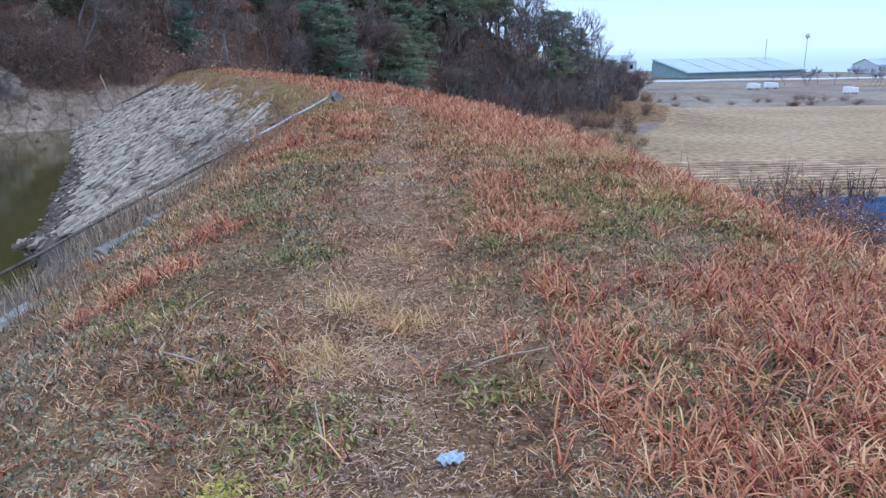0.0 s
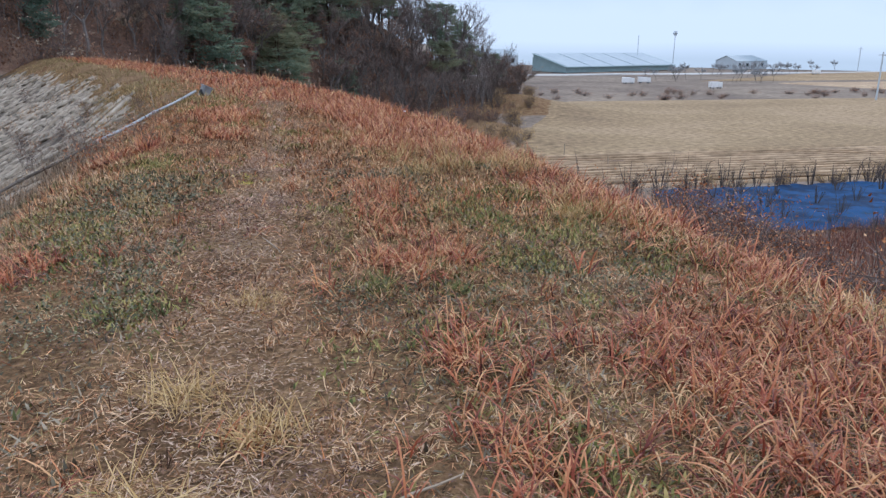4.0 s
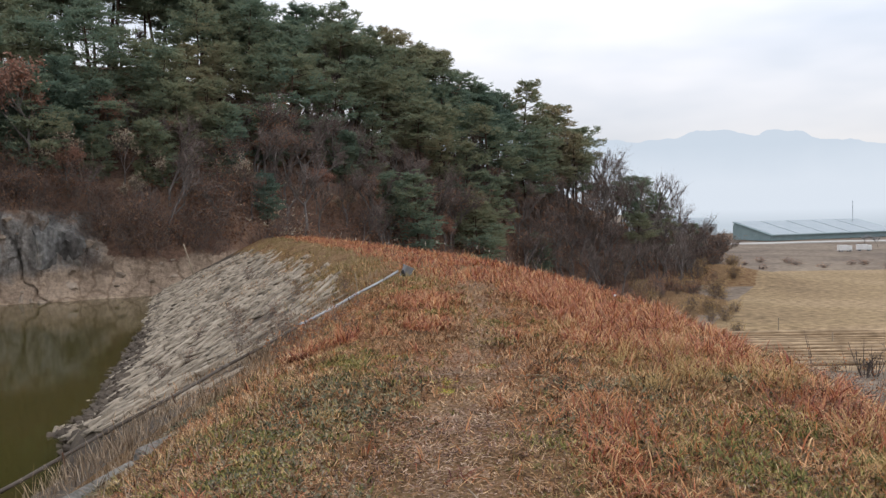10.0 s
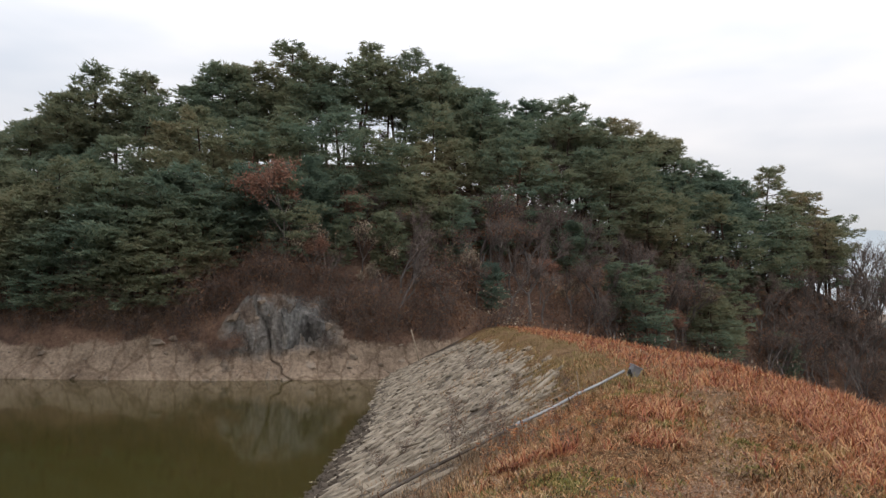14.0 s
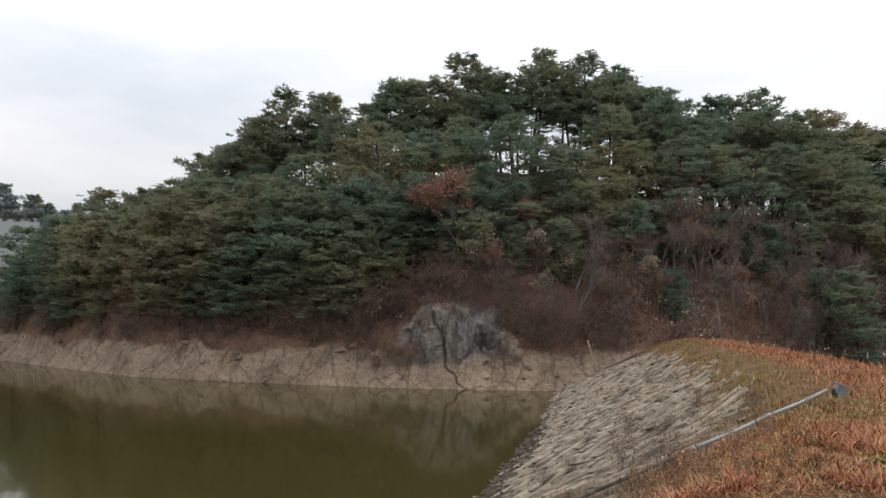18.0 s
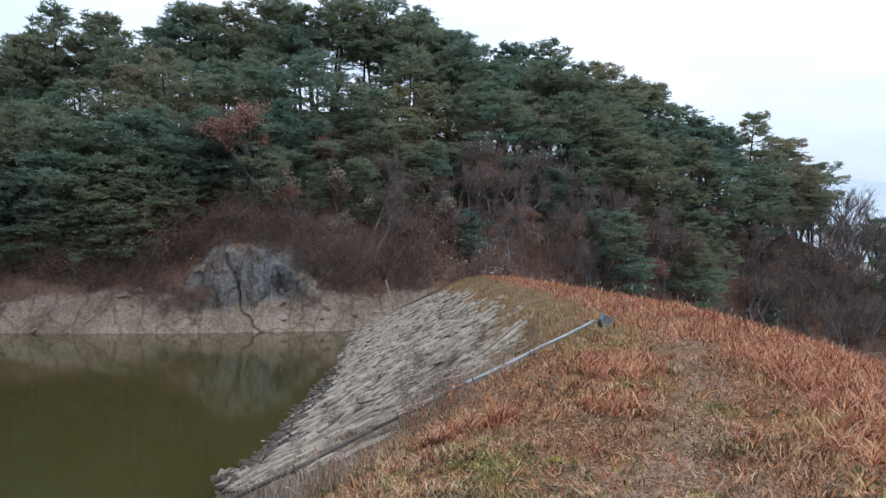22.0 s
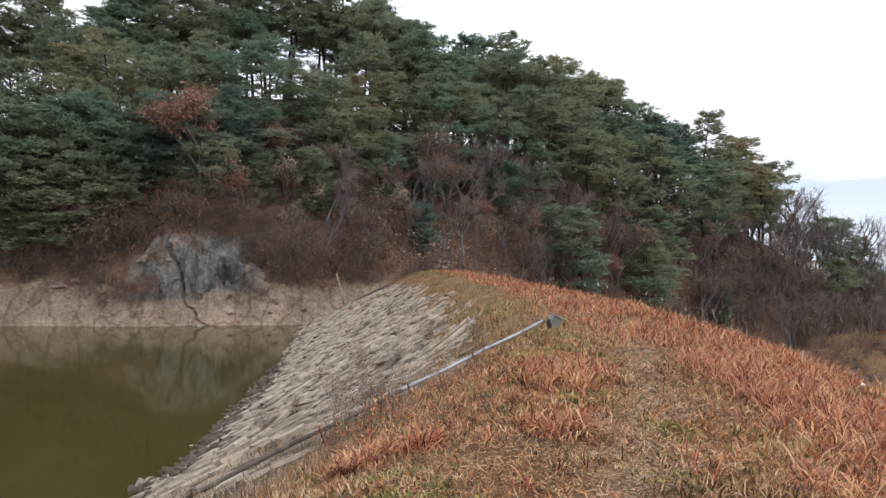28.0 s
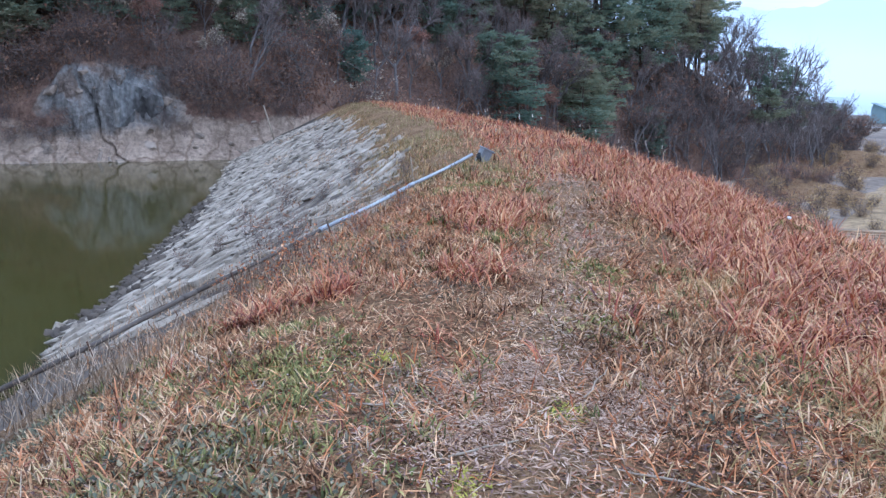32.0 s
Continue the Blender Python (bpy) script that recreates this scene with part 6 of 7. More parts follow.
# the rows run slantwise up the slope, towards the crest
ROW_A = radians(31)
ROW_T, ROW_N = (math.sin(ROW_A), math.cos(ROW_A)), (math.cos(ROW_A), -math.sin(ROW_A))
w = -46.0
while w < 0.5:
    course = rng.uniform(0.085, 0.185)
    run = -14.0 + rng.uniform(0, 0.6)
    while run < 56:
        ln = min(1.5, 0.50 * math.exp(rng.normal(0, 0.55)))
        mid = run + ln / 2
        run += ln * rng.uniform(0.97, 1.05)
        wob = w + rng.normal(0, 0.014) + 0.10 * math.sin(mid * 0.55 + w) + 0.05 * math.sin(mid * 1.7 + 3 * w)
        xc, yc = ROW_T[0] * mid + ROW_N[0] * wob, ROW_T[1] * mid + ROW_N[1] * wob
        if not 4.0 < yc < 50.5:
            continue
        d = float(left_edge(yc)) - xc
        top = float(np.interp(yc, FACE_Y, FACE_TOP))
        if d > 9.4 or d < top + 0.5 * float(vnoise(np.array(yc * 0.6), np.array(3.0), 72)) or rng.random() < 0.055 + 0.75 * math.exp(-max(d - top, 0) / 1.1) + 0.16 * max(0.0, float(fbm(np.array(yc * 0.45), np.array(d * 0.8), 77))):
            continue
        z = float(land(xc, yc))
        if z < WATER_Z - 0.35:
            continue
        if z < WATER_Z + 0.3:
            if rng.random() < 0.45:
                continue
            ln *= 0.6
        deep = course * min(1.6, 1.0 * math.exp(rng.normal(0, 0.2)))
        sx, sy = (float(land(xc + 0.4, yc)) - float(land(xc - 0.4, yc))) / 0.8, (float(land(xc, yc + 0.4)) - float(land(xc, yc - 0.4))) / 0.8
        if sx > 0.95:
            continue
        up = Vector((-sx + rng.normal(0, 0.07), -sy + rng.normal(0, 0.07), 1)).normalized()
        ta = ROW_A + rng.normal(0, 0.06)
        lay = Vector((math.sin(ta), math.cos(ta), 0))
        lay = (lay - up * lay.dot(up)).normalized()
        side = lay.cross(up)
        m = Matrix.Translation((xc, yc, z + rng.uniform(-0.065, 0.03))) @ Matrix((side, lay, up)).transposed().to_4x4() @ Matrix.Diagonal((deep, ln, rng.uniform(0.07, 0.15), 1))
        k = int(rng.integers(10))
        if near_n < 300 and 13.5 < yc < 21.0 and d < 4.6:
            s_ob = new("stone", STONES[k])
            s_ob.parent = riprap
            s_ob.matrix_basis = m
            near_n += 1
        else:
            mm = np.array(m)
            rest_v.append(STONE_V[k] @ mm[:3, :3].T + mm[:3, 3])
            rest_f.append(STONE_F[k] + rest_n)
            rest_n += len(STONE_V[k])
    w += course
rest = child("stones", big_mesh("stones", np.concatenate(rest_v), np.concatenate(rest_f), M_STONE), riprap)
tagged(rest, "", "", kind="stuff")

scree_v, scree_f, scree_n = [], [], 0
while len(scree_v) < 800:
    yc = 13.5 + 20 * rng.random() ** 1.6
    xc = float(left_edge(yc)) - rng.uniform(3.5, 8.4)
    z = float(land(xc, yc))
    if not WATER_Z - 0.12 < z < WATER_Z + 0.3 * rng.random():
        continue
    k, sc = int(rng.integers(10)), rng.uniform(0.05, 0.2)
    m = np.array(Matrix.Translation((xc, yc, z + 0.01)) @ Euler((rng.normal(0, 0.4), rng.normal(0, 0.4), rng.uniform(0, 6.28))).to_matrix().to_4x4() @ Matrix.Diagonal((sc, sc * rng.uniform(0.8, 1.8), sc * 0.6, 1)))
    scree_v.append(STONE_V[k] @ m[:3, :3].T + m[:3, 3])
    scree_f.append(STONE_F[k] + scree_n)
    scree_n += len(STONE_V[k])
tagged(child("scree", big_mesh("scree", np.concatenate(scree_v), np.concatenate(scree_f), M_BED), riprap, "dark wet rubble along the waterline"), "", "", kind="stuff")

# concrete coping along the top of the facing
coping = empty("concrete_coping", pose(0, 0, 0), "weathered pale concrete coping half buried in dry grass", "coping", kind="structure")
for k in range(6):
    y0 = 3.6 + k * 1.16
    b = Build()
    xm = float(np.interp(y0, [3, 6.3, 7.4, 8.8, 10.5], [-3.15, -3.0, -2.9, -2.7, -2.2]))
    turn = math.degrees(math.atan2(float(np.interp(y0 + 0.6, [3, 6.3, 7.4, 8.8, 10.5], [-3.15, -3.0, -2.9, -2.7, -2.2])) - xm, 0.6))
    zm = float(land(xm, y0)) - 0.10 - 0.03 * math.sin(k * 2.7)
    b.box((-0.15, -0.55, -0.15), (0.15, 0.55, 0.05))
    child("slab", b.mesh("slab", M_CONCRETE, False, 0.015), coping, "", pose(xm + 0.015 * math.sin(k * 2.1), y0, zm, 0.8 * math.sin(k), 18, -turn + 0.6 * math.sin(k * 3)))

# ---------------------------------------------------------------- pipe, valve box, sticks
PIPE_A, PIPE_B = Vector((-1.36, 20.9, 0.13)), Vector((-4.95, 9.0, -1.37))
pipe = empty("water_pipe", Matrix.Translation(PIPE_B), "long dull grey steel pipe lying on thin stakes down the bank", "pipe")
N_SEC = 5
for k in range(N_SEC):
    a, c = PIPE_B.lerp(PIPE_A, k / N_SEC) - PIPE_B, PIPE_B.lerp(PIPE_A, (k + 1) / N_SEC) - PIPE_B
    mid = (a + c) / 2 + Vector((0, 0, -0.02))
    child("pipe_section", Build().tube([a, mid, c], [0.029 if k > 2 else 0.024] * 3, 12).mesh("pipe_section", M_PIPE if k > 2 else M_PIPE_OLD, True), pipe)
    if k:
        dn = (c - a).normalized() * 0.09
        child("coupling", Build().tube([a - dn, a + dn], [0.036 if k > 2 else 0.03] * 2, 12).mesh("coupling", M_PIPE if k > 2 else M_PIPE_OLD, True), pipe, "wider pipe coupling")
for k in range(5):
    p = PIPE_B.lerp(PIPE_A, 0.14 + 0.155 * k)
    zg = float(land(p.x, p.y))
    q = p - PIPE_B + Vector((0.04, 0, 0.05))
    child("stake", Build().tube([(q.x + 0.10, q.y - 0.03, zg - PIPE_B.z - 0.1), (q.x - 0.02, q.y, max(q.z, zg - PIPE_B.z + 0.2))], [0.012, 0.010], 6).mesh("stake", M_RUST), pipe, "thin rusty iron stake")

BOX_AT = Vector((-1.22, 21.0, float(land(-1.22, 21.0))))
valve = empty("valve_box", Matrix.LocRotScale(BOX_AT, Euler((radians(6), radians(10), radians(34))), (0.66, 0.66, 0.68)), "grey tilted concrete block where the pipe ends", "valve box")
child("block", Build().box((-0.16, -0.14, -0.05), (0.17, 0.14, 0.36)).mesh("block", M_PALEBLOCK, False, 0.04), valve, "", pose(0.05, 0, 0, 0, 14, 0))
child("cap", Build().box((-0.19, -0.17, 0.0), (0.19, 0.17, 0.05)).mesh("cap", M_PALEBLOCK, False, 0.02), valve, "flat grey lid", pose(0.14, 0, 0.34, 0, 14, 0))
child("elbow", Build().tube([(-0.12, -0.2, 0.06), (-0.10, -0.06, 0.12), (-0.06, 0.0, 0.2)], [0.07, 0.075, 0.07], 12).mesh("elbow", M_DARK, True), valve, "dark rubber pipe elbow")

stick = tagged(new("marker_stake", Build().tube([(0, 0, -0.1), (0.01, 0.0, 0.3), (-0.01, 0, 0.62)], [0.012, 0.011, 0.009], 7).mesh("marker_stake", M_WOODPOLE, True)), "thin pale wooden stake stuck in the bank", "stake")
stick.matrix_basis = pose(-2.1, 18.9, float(land(-2.1, 18.9)), 3, -4, 0)
pole = tagged(new("leaning_pole", Build().tube([(0, 0, -0.3), (0.02, 0, 0.9), (0, 0, 1.9)], [0.05, 0.045, 0.04], 8).mesh("leaning_pole", M_WOODPOLE, True)), "pale leaning wooden pole on the shore at the dam's end", "pole")
pole.matrix_basis = pose(-16.95, 50.2, -1.9, 0, -16, 0)

# plastic scrap on the path, litter on the right bank
bm = bmesh.new()
bmesh.ops.create_grid(bm, x_segments=14, y_segments=10, size=0.5)
for v in bm.verts:
    v.co.z = 0.10 * noise.noise(v.co * 5) + 0.05 * noise.noise(v.co * 13)
    v.co.x *= 0.8 + 0.5 * noise.noise(Vector((v.co.y * 4, 1, 0)))
me = bpy.data.meshes.new("plastic_scrap")
bm.to_mesh(me)
bm.free()
me.materials.append(M_SCRAP)
scrap = tagged(new("plastic_scrap", me), "crumpled pale blue plastic scrap lying in the dry grass", "litter")
scrap.matrix_basis = Matrix.LocRotScale((0.21, 2.21, float(land(0.21, 2.21)) + 0.03), Euler((0, 0, 0.3)), (0.10, 0.07, 0.16))

# ---------------------------------------------------------------- the plain
def sheet(name, corners, z, mat, label, category="field"):
    """A flat piece of the plain, as a grid between four corners."""
    v, f = [], []
    n = 40
    a, b, c, e = [Vector((*p, 0)) for p in corners]
    for j in range(n + 1):
        for i in range(n + 1):
            p = a.lerp(b, i / n).lerp(e.lerp(c, i / n), j / n)
            edge = 0.5 * float(vnoise(np.array(p.x * 0.11), np.array(p.y * 0.11), 77)) if i in (0, n) or j in (0, n) else 0
            v.append((p.x + edge, p.y + edge, float(land(p.x, p.y)) + (z - 0.1 if 0 < i < n and 0 < j < n else -0.2) + 0.04 * float(vnoise(np.array(p.x * 0.3), np.array(p.y * 0.3), 78))))
    f = [(j * (n + 1) + i, j * (n + 1) + i + 1, (j + 1) * (n + 1) + i + 1, (j + 1) * (n + 1) + i) for j in range(n) for i in range(n)]
    return tagged(new(name, mesh_of(name, v, f, mat, True)), label, category, kind="structure")


sheet("field_brown", [(20, 66), (150, 62), (230, 128), (50, 128)], 0.32, M_FIELD, "wide harvested brown field")
sheet("field_straw", [(17, 50.5), (150, 49), (150, 62), (17, 65.5)], 0.31, M_STUBBLE, "strip of pale straw stubble in rows")
sheet("field_far", [(150, 140), (420, 150), (420, 205), (130, 180)], 0.33, M_STUBBLE, "far pinkish stubble field")
sheet("field_far", [(115, 190), (420, 212), (420, 300), (180, 232)], 0.34, M_FIELD, "far brown field")
sheet("road_far", [(60, 225), (420, 262), (420, 268), (60, 231)], 0.36, M_ROAD, "pale concrete farm road across the plain", "road")
# rows of straw
rowb = Build()
for k in range(12):
    yk = 51.2 + k * 1.15
    pts = [(18 + q * 7.4, yk + 0.12 * math.sin(q + k), float(land(18 + q * 7.4, yk)) + 0.36) for q in range(18)]
    rowb.tube(pts, [0.16 + 0.05 * math.sin(q * 1.7 + k) for q in range(18)], 5)
tagged(new("straw_rows", rowb.mesh("straw_rows", M_STUBBLE, True)), "low raked rows of pale rice straw", "straw", kind="stuff")

# blue tarpaulin over the ground with dark vine stalks
tv, tf, n = [], [], 40
for j in range(n + 1):
    for i in range(n + 1):
        p = Vector((23, 37, 0)).lerp(Vector((60, 34, 0)), i / n).lerp(Vector((27, 48.5, 0)).lerp(Vector((66, 48, 0)), i / n), j / n)
        tv.append((p.x, p.y, float(land(p.x, p.y)) + 0.2 + 0.16 * float(fbm(np.array(p.x * 0.8), np.array(p.y * 0.8), 81))))
tf = [(j * (n + 1) + i, j * (n + 1) + i + 1, (j + 1) * (n + 1) + i + 1, (j + 1) * (n + 1) + i) for j in range(n) for i in range(n)]
tarp = tagged(new("tarpaulin", mesh_of("tarpaulin", tv, tf, M_TARP, True)), "wide wrinkled blue tarpaulin spread over the plot below the dam", "tarpaulin")
def pruned_bush(seed):
    """A pruned bush: a few stout upright stems from one stool, each with short side shoots."""
    r = random.Random(seed)
    b = Build()
    for _ in range(9):
        a, lean, ln = r.uniform(0, 6.28), r.uniform(0.05, 0.45), r.uniform(0.9, 1.9)
        p = Vector((0.12 * math.cos(a), 0.12 * math.sin(a), -0.25))
        e = p + Vector((math.cos(a) * lean, math.sin(a) * lean, 1)) * ln
        m = p.lerp(e, 0.5) + Vector((r.gauss(0, 0.05), r.gauss(0, 0.05), 0))
        b.tube([p, m, e], [0.026, 0.018, 0.008], 4)
        for _ in range(4):
            q = m.lerp(e, r.uniform(-0.3, 0.9))
            b.tube([q, q + Vector((r.gauss(0, 0.16), r.gauss(0, 0.16), r.uniform(0.15, 0.4)))], [0.010, 0.004], 3)
    return b.mesh("pruned_bush", M_BARK_DARK)


VINES = [stand("pruned_bush", (pruned_bush(260 + k),), ("stem",), "dark leafless pruned bush growing through the blue tarpaulin", "shrub", "bushes in the blue plot") for k in range(3)]
rng = np.random.default_rng(31)
for row_y, n_b, tall in ((48.6, 26, 1.25), (46.0, 11, 1.0), (42.6, 12, 1.0), (39.4, 12, 0.9), (36.8, 12, 0.85)):
    for i in range(n_b):
        vx, vy = 25 + (i + rng.uniform(-0.3, 0.3)) * 40 / n_b, row_y + rng.normal(0, 0.25)
        sc = tall * rng.uniform(0.75, 1.15)
        plant(VINES[int(rng.integers(3))], vx, vy, float(land(vx, vy)) + 0.2, (sc, sc), rng.uniform(0, 6.28))
x, y = scatter(26000, 17, 48, 21, 35.5, lambda x, y: np.clip(0.6 + 0.6 * fbm(x * 0.25, y * 0.25, 121), 0, 1) * np.clip((x - 17 - 0.25 * (35 - y)) / 4, 0, 1), 122)
blades("bank_reeds", x, y, 0.95, 0.028, M_BANKREED, "dense dark red-brown reeds below the dam", 0.16, 0.4, 123, segs=3)
# brown brush on the right bank
BRUSH = stand("brush", shrub(262, 1.5, M_REDLITTER, 0.45, 45, 0.05), ("stem", "foliage"), "brown withered brush on the bank of the dam", "shrub", "brush on the dam's bank")
for k in range(18):
    bx, by = rng.uniform(10, 17), rng.uniform(16, 34)
    plant(BRUSH, bx, by, float(land(bx, by)), (rng.uniform(0.8, 1.4),) * 2, rng.uniform(0, 6.28))
for k in range(16):
    by = rng.uniform(5, 13)
    bx = rng.uniform(5.2, 8.5) + 0.12 * (by - 5)
    plant(BRUSH, bx, by, float(land(bx, by)), (rng.uniform(0.5, 0.85),) * 2, rng.uniform(0, 6.28))
for k in range(40):
    by = rng.uniform(44, 100)
    bx = np.interp(by, [44, 60, 80, 100], [4, 10, 18, 28]) + rng.uniform(-3, 6)
    plant(BRUSH, bx, by, float(land(bx, by)), (rng.uniform(0.8, 1.6),) * 2, rng.uniform(0, 6.28))
SCRUB = stand("dry_scrub", shrub(264, 1.6, M_STRAW, 0.35, 50, 0.1), ("stem", "foliage"), "tan dry scrub on the mound by the field", "shrub", "dry scrub by the field")
for k in range(70):
    by = rng.uniform(62, 124)
    bx = np.interp(by, [60, 100, 125], [17, 31, 43]) + rng.uniform(-7, 5)
    plant(SCRUB, bx, by, float(land(bx, by)), (rng.uniform(0.6, 1.2),) * 2, rng.uniform(0, 6.28))
for k in range(34):
    by = rng.uniform(11, 24)
    bx = rng.uniform(7.5, 11.5) + 0.12 * (by - 11)
    plant(BRUSH, bx, by, float(land(bx, by)), (rng.uniform(0.7, 1.1),) * 2, rng.uniform(0, 6.28))
for k in range(8):
    bx, by = rng.uniform(21, 42), rng.uniform(33.5, 35)
    plant(BRUSH, bx, by, float(land(bx, by)), (rng.uniform(0.6, 1.0),) * 2, rng.uniform(0, 6.28))
# pinkish brush and weeds along the near and far edges of the fields
for k in range(60):
    bx, by = rng.uniform(15, 27), rng.uniform(42, 66)
    if bx > 19 + 0.12 * (66 - by):
        continue
    plant(BRUSH, bx, by, float(land(bx, by)), (rng.uniform(0.6, 1.1),) * 2, rng.uniform(0, 6.28))
for k in range(34):
    bx, by = rng.uniform(24, 70), rng.uniform(48.3, 50.6)
    plant(SCRUB, bx, by, float(land(bx, by)), (rng.uniform(0.35, 0.6),) * 2, rng.uniform(0, 6.28))
for k in range(60):
    bx, by = rng.uniform(44, 170), rng.uniform(128, 150)
    plant(BRUSH, bx, by, float(land(bx, by)), (rng.uniform(0.9, 1.7), rng.uniform(0.5, 0.9)), rng.uniform(0, 6.28))
for wx_, wy_ in ((27.5, 66), (28.3, 58.5)):
    w = tagged(new("field_post", Build().tube([(0, 0, -0.2), (0, 0, 1.2)], [0.05, 0.05], 8).mesh("field_post", M_WOODPOLE)), "pale wooden post at the field's edge", "post")
    w.matrix_basis = pose(wx_, wy_, float(land(wx_, wy_)))

# long farm shed with tilted roof panels
SHED_A, SHED_B = Vector((102, 245, 0)), Vector((157, 270, 0))
along = (SHED_B - SHED_A).normalized()
shed = empty("farm_shed", Matrix.LocRotScale((SHED_A.x, SHED_A.y, FIELD_Z + 0.2), Euler((0, 0, math.atan2(along.y, along.x))), None), "long dark green shed with pale panelled roof on the plain", "building")
LN, DP = (SHED_B - SHED_A).length, 16.0
child("wall", Build().box((0, 0, 0), (LN, 0.3, 1.7)).box((0, DP, 0), (LN, DP + 0.3, 5.0)).box((0, 0.3, 0), (0.3, DP, 1.7)).box((LN - 0.3, 0.3, 0), (LN, DP, 1.7)).mesh("wall", M_WALLGREEN), shed)
child("gable", Build().poly([(0.1, 0.3, 1.7), (0.1, DP, 1.7), (0.1, DP, 5.7)]).mesh("gable", M_WALLGREEN), shed, "dark end wall")
child("roof", Build().box((-0.6, -0.2, -0.2), (LN + 0.6, DP + 1.2, 0.0)).mesh("roof", M_WALLGREEN), shed, "", pose(0, -0.6, 1.85, math.degrees(math.atan2(4.1, DP)), 0, 0))
for k in range(5):
    w5 = LN / 5
    child("roof_panel", Build().box((k * w5 + 0.35, 0.2, 0.03), ((k + 1) * w5 - 0.35, DP + 0.9, 0.12)).mesh("roof_panel", M_PANEL), shed, "pale blue-grey roof panel", pose(0, -0.6, 1.85, math.degrees(math.atan2(4.1, DP)), 0, 0))
# more low buildings
def house(x, y, w, dpt, h, turn, wallm, roofm, label):
    ob = empty("farm_building", pose(x, y, FIELD_Z + 0.1, 0, 0, turn), label, "building", "far farm buildings")
    child("wall", Build().box((0, 0, 0), (w, dpt, h)).mesh("wall", wallm), ob)
    b = Build()
    for s0, s1 in ((-0.3, dpt / 2), (dpt + 0.3, dpt / 2)):
        b.poly([(-0.3, s0, h), (w + 0.3, s0, h), (w + 0.3, s1, h + dpt * 0.22), (-0.3, s1, h + dpt * 0.22)])
    child("roof", b.mesh("roof", roofm), ob)
    for gx_ in (0.02, w - 0.02):
        child("gable", Build().poly([(gx_, 0, h - 0.01), (gx_, dpt, h - 0.01), (gx_, dpt / 2, h + dpt * 0.21)]).mesh("gable", wallm), ob)
    for k in range(max(1, int(w // 5))):
        child("window", Build().box((1.5 + 5 * k, -0.06, h * 0.35), (3.0 + 5 * k, 0.0, h * 0.75)).mesh("window", M_GLASS), ob)
    return ob


house(188, 275, 34, 10, 3.2, 20, M_GREYWALL, M_PANEL, "low farm building with a pale roof, grey walls lightened for haze")
house(232, 285, 26, 9, 3.0, 18, M_GREYWALL, M_PANEL, "long low shed far off, walls lightened for haze")
house(262, 262, 24, 8, 3.0, 25, M_WHITE, M_PANEL, "white farm building far across the plain")
house(70, 300, 40, 12, 4.5, 18, M_GREYWALL, M_PANEL, "low building behind the bare trees, walls lightened for haze")


def truck(x, y, turn, label):
    ob = empty("small_truck", Matrix.LocRotScale((x, y, float(land(x, y)) + 0.33), Euler((0, 0, radians(turn))), (0.62, 0.62, 0.75)), label, "truck", "white vehicles on the plain")
    child("body", Build().box((-2.6, -0.85, 0.5), (0.7, 0.85, 2.1)).mesh("body", M_WHITE, False, 0.06), ob)
    cab = child("cab", Build().box((0.8, -0.82, 0.4), (2.4, 0.82, 1.9)).mesh("cab", M_WHITE, False, 0.12), ob)
    child("windscreen", Build().box((2.36, -0.7, 1.1), (2.43, 0.7, 1.7)).mesh("windscreen", M_GLASS), cab)
    for wx2 in (-1.6, 1.5):
        for wy2 in (-0.78, 0.78):
            tyre = child("wheel", Build().tube([(wx2, wy2 - 0.1, 0.3), (wx2, wy2 + 0.1, 0.3)], [0.32, 0.32], 12).mesh("wheel", M_DARK), ob)
            child("rim", Build().tube([(wx2, wy2 - 0.11, 0.3), (wx2, wy2 + 0.11, 0.3)], [0.17, 0.17], 10).mesh("rim", M_GREYWALL), tyre)
    return ob


truck(90, 176, 8, "white box truck parked on the plain")
truck(95.5, 178, -12, "white small truck beside the box truck")
truck(101, 155, 5, "white van-like truck at the field's edge")
truck(184, 224, 10, "white truck far out on the plain")
truck(43, 137, 30, "white truck half hidden behind bare trees")


def lamp_mast(x, y, h, head, label):
    ob = empty("light_mast", pose(x, y, FIELD_Z), label, "mast", "masts on the plain")
    child("mast", Build().tube([(0, 0, 0), (0, 0, h)], [0.22, 0.12], 8).mesh("mast", M_GREYWALL), ob)
    if head:
        child("lamp_head", Build().tube([(0, 0, h - 0.4), (0, 0, h + 0.5), (0, 0, h + 1.4)], [0.5, 0.9, 0.5], 10).mesh("lamp_head", M_GREYWALL), ob, "bulky round mast head")
    return ob


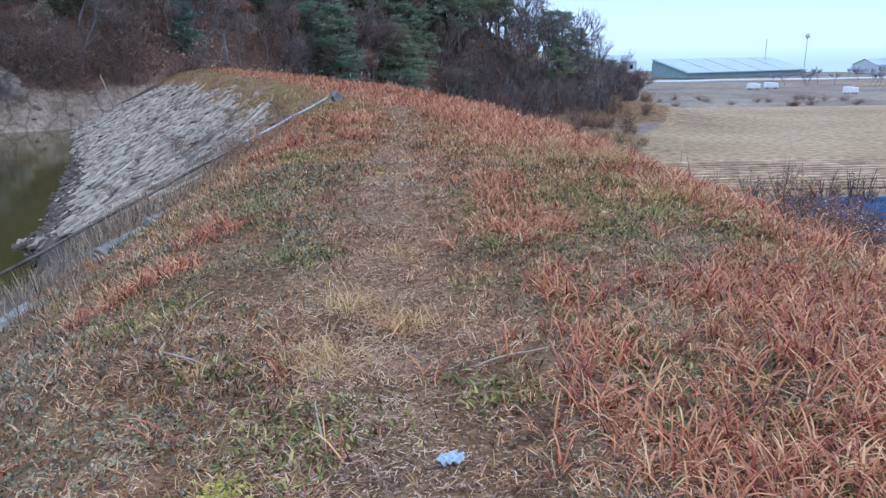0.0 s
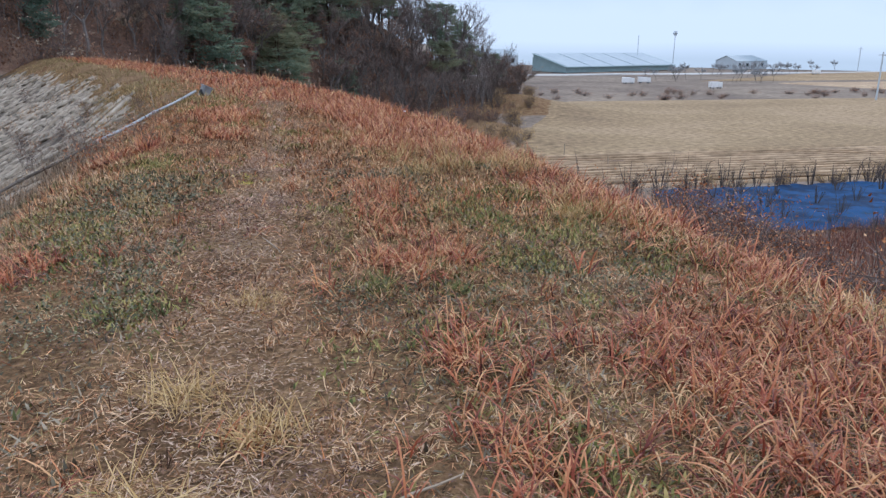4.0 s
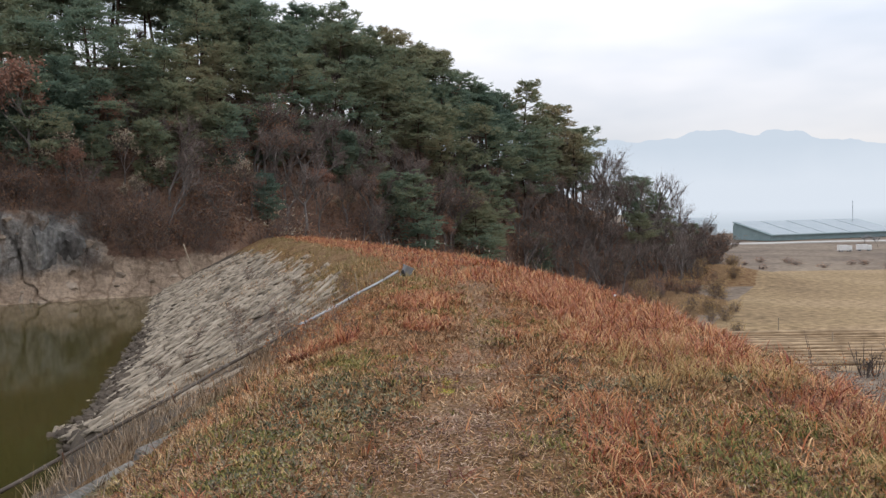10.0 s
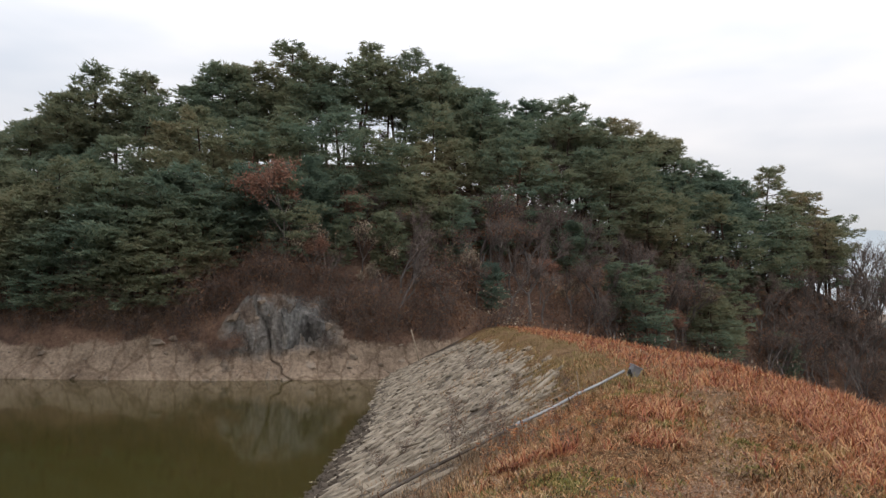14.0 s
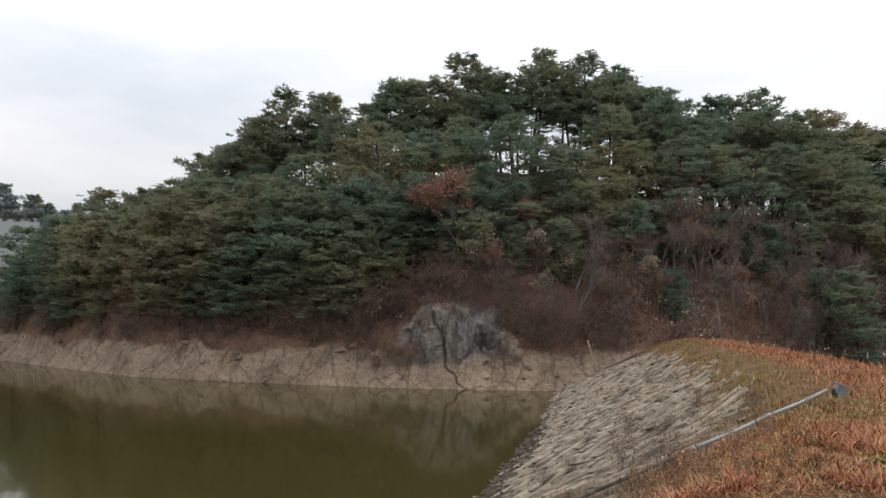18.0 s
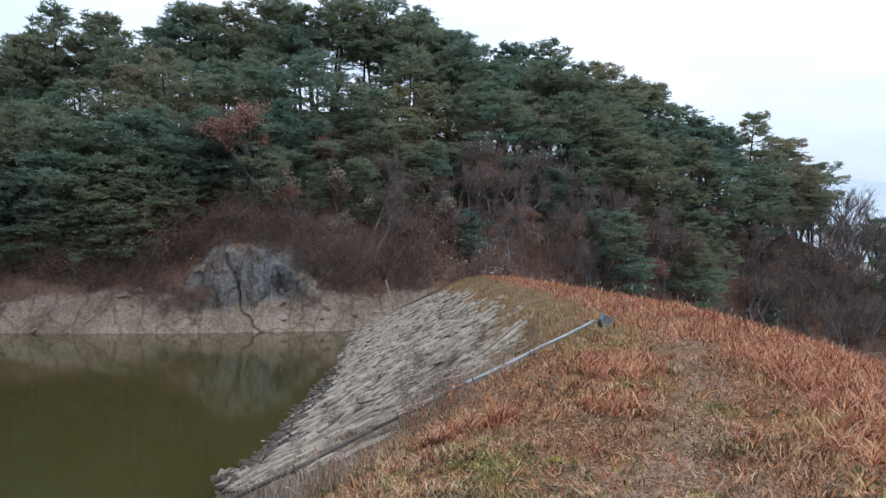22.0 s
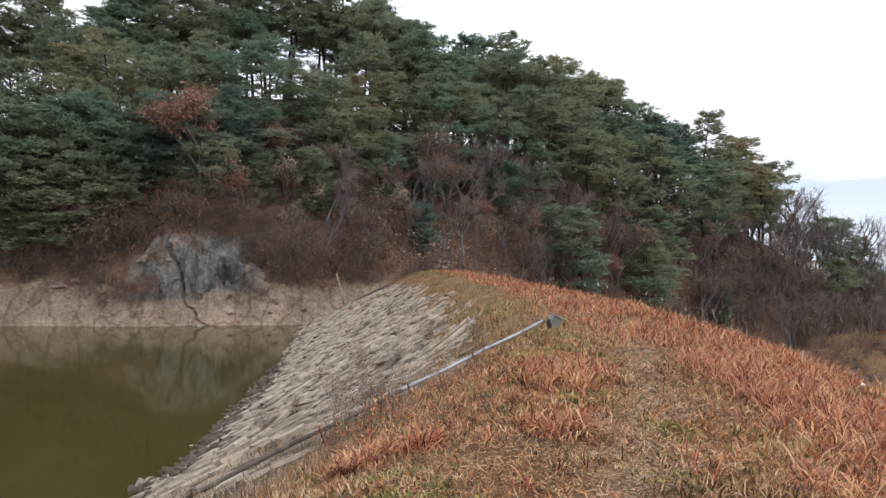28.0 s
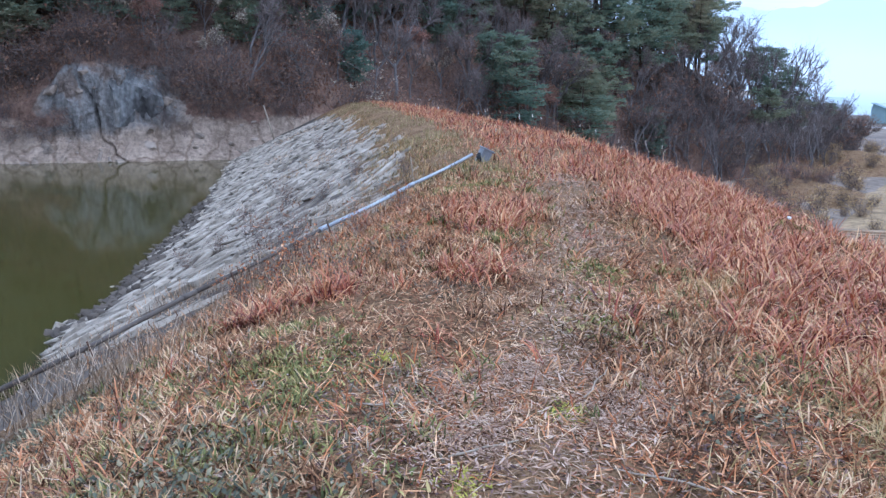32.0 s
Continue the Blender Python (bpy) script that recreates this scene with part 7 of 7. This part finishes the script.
lamp_mast(163, 281, 13.5, True, "tall grey mast with a bulky head behind the shed")
lamp_mast(146, 279, 13.0, False, "tall thin bare mast behind the shed")
for px_, py_ in ((222, 248), (290, 300), (330, 270)):
    ob = empty("utility_pole", pose(px_, py_, FIELD_Z), "grey concrete utility pole with crossarm", "utility pole", "utility poles on the plain")
    child("post", Build().tube([(0, 0, 0), (0, 0, 9.5)], [0.18, 0.12], 8).mesh("post", M_GREYWALL), ob)
    child("crossarm", Build().box((-0.9, -0.06, 8.6), (0.9, 0.06, 8.75)).mesh("crossarm", M_GREYWALL), ob)
def cable(a, b, sag, label):
    ob = new("overhead_cable", Build().tube([Vector(a).lerp(Vector(b), t) - Vector((0, 0, sag * 4 * t * (1 - t))) for t in np.linspace(0, 1, 25)], [0.045] * 25, 5).mesh("overhead_cable", M_DARK))
    return tagged(ob, label, "cable", "cables over the plain")


for px_, py_ in ((113, 121), (160, 119)):
    ob = empty("utility_pole", pose(px_, py_, FIELD_Z), "grey concrete utility pole with crossarm", "utility pole", "utility poles on the plain")
    child("post", Build().tube([(0, 0, 0), (0, 0, 9.0)], [0.18, 0.12], 8).mesh("post", M_GREYWALL), ob)
    child("crossarm", Build().box((-0.9, -0.06, 8.4), (0.9, 0.06, 8.55)).mesh("crossarm", M_GREYWALL), ob)
cable((113, 121, -0.6), (160, 119, -0.4), 0.8, "thin black cable sagging over the fields")
# Haze over these trees is painted into the twig colour.
FARBUSH = stand("far_tree", bare_tree(270, 6.0, None, 0.0, 0.7, 2.0, M_FARTWIG), ("trunk", "twig_crown"), "bare tree far out on the plain, twigs paled grey for haze", "tree", "trees on the plain")
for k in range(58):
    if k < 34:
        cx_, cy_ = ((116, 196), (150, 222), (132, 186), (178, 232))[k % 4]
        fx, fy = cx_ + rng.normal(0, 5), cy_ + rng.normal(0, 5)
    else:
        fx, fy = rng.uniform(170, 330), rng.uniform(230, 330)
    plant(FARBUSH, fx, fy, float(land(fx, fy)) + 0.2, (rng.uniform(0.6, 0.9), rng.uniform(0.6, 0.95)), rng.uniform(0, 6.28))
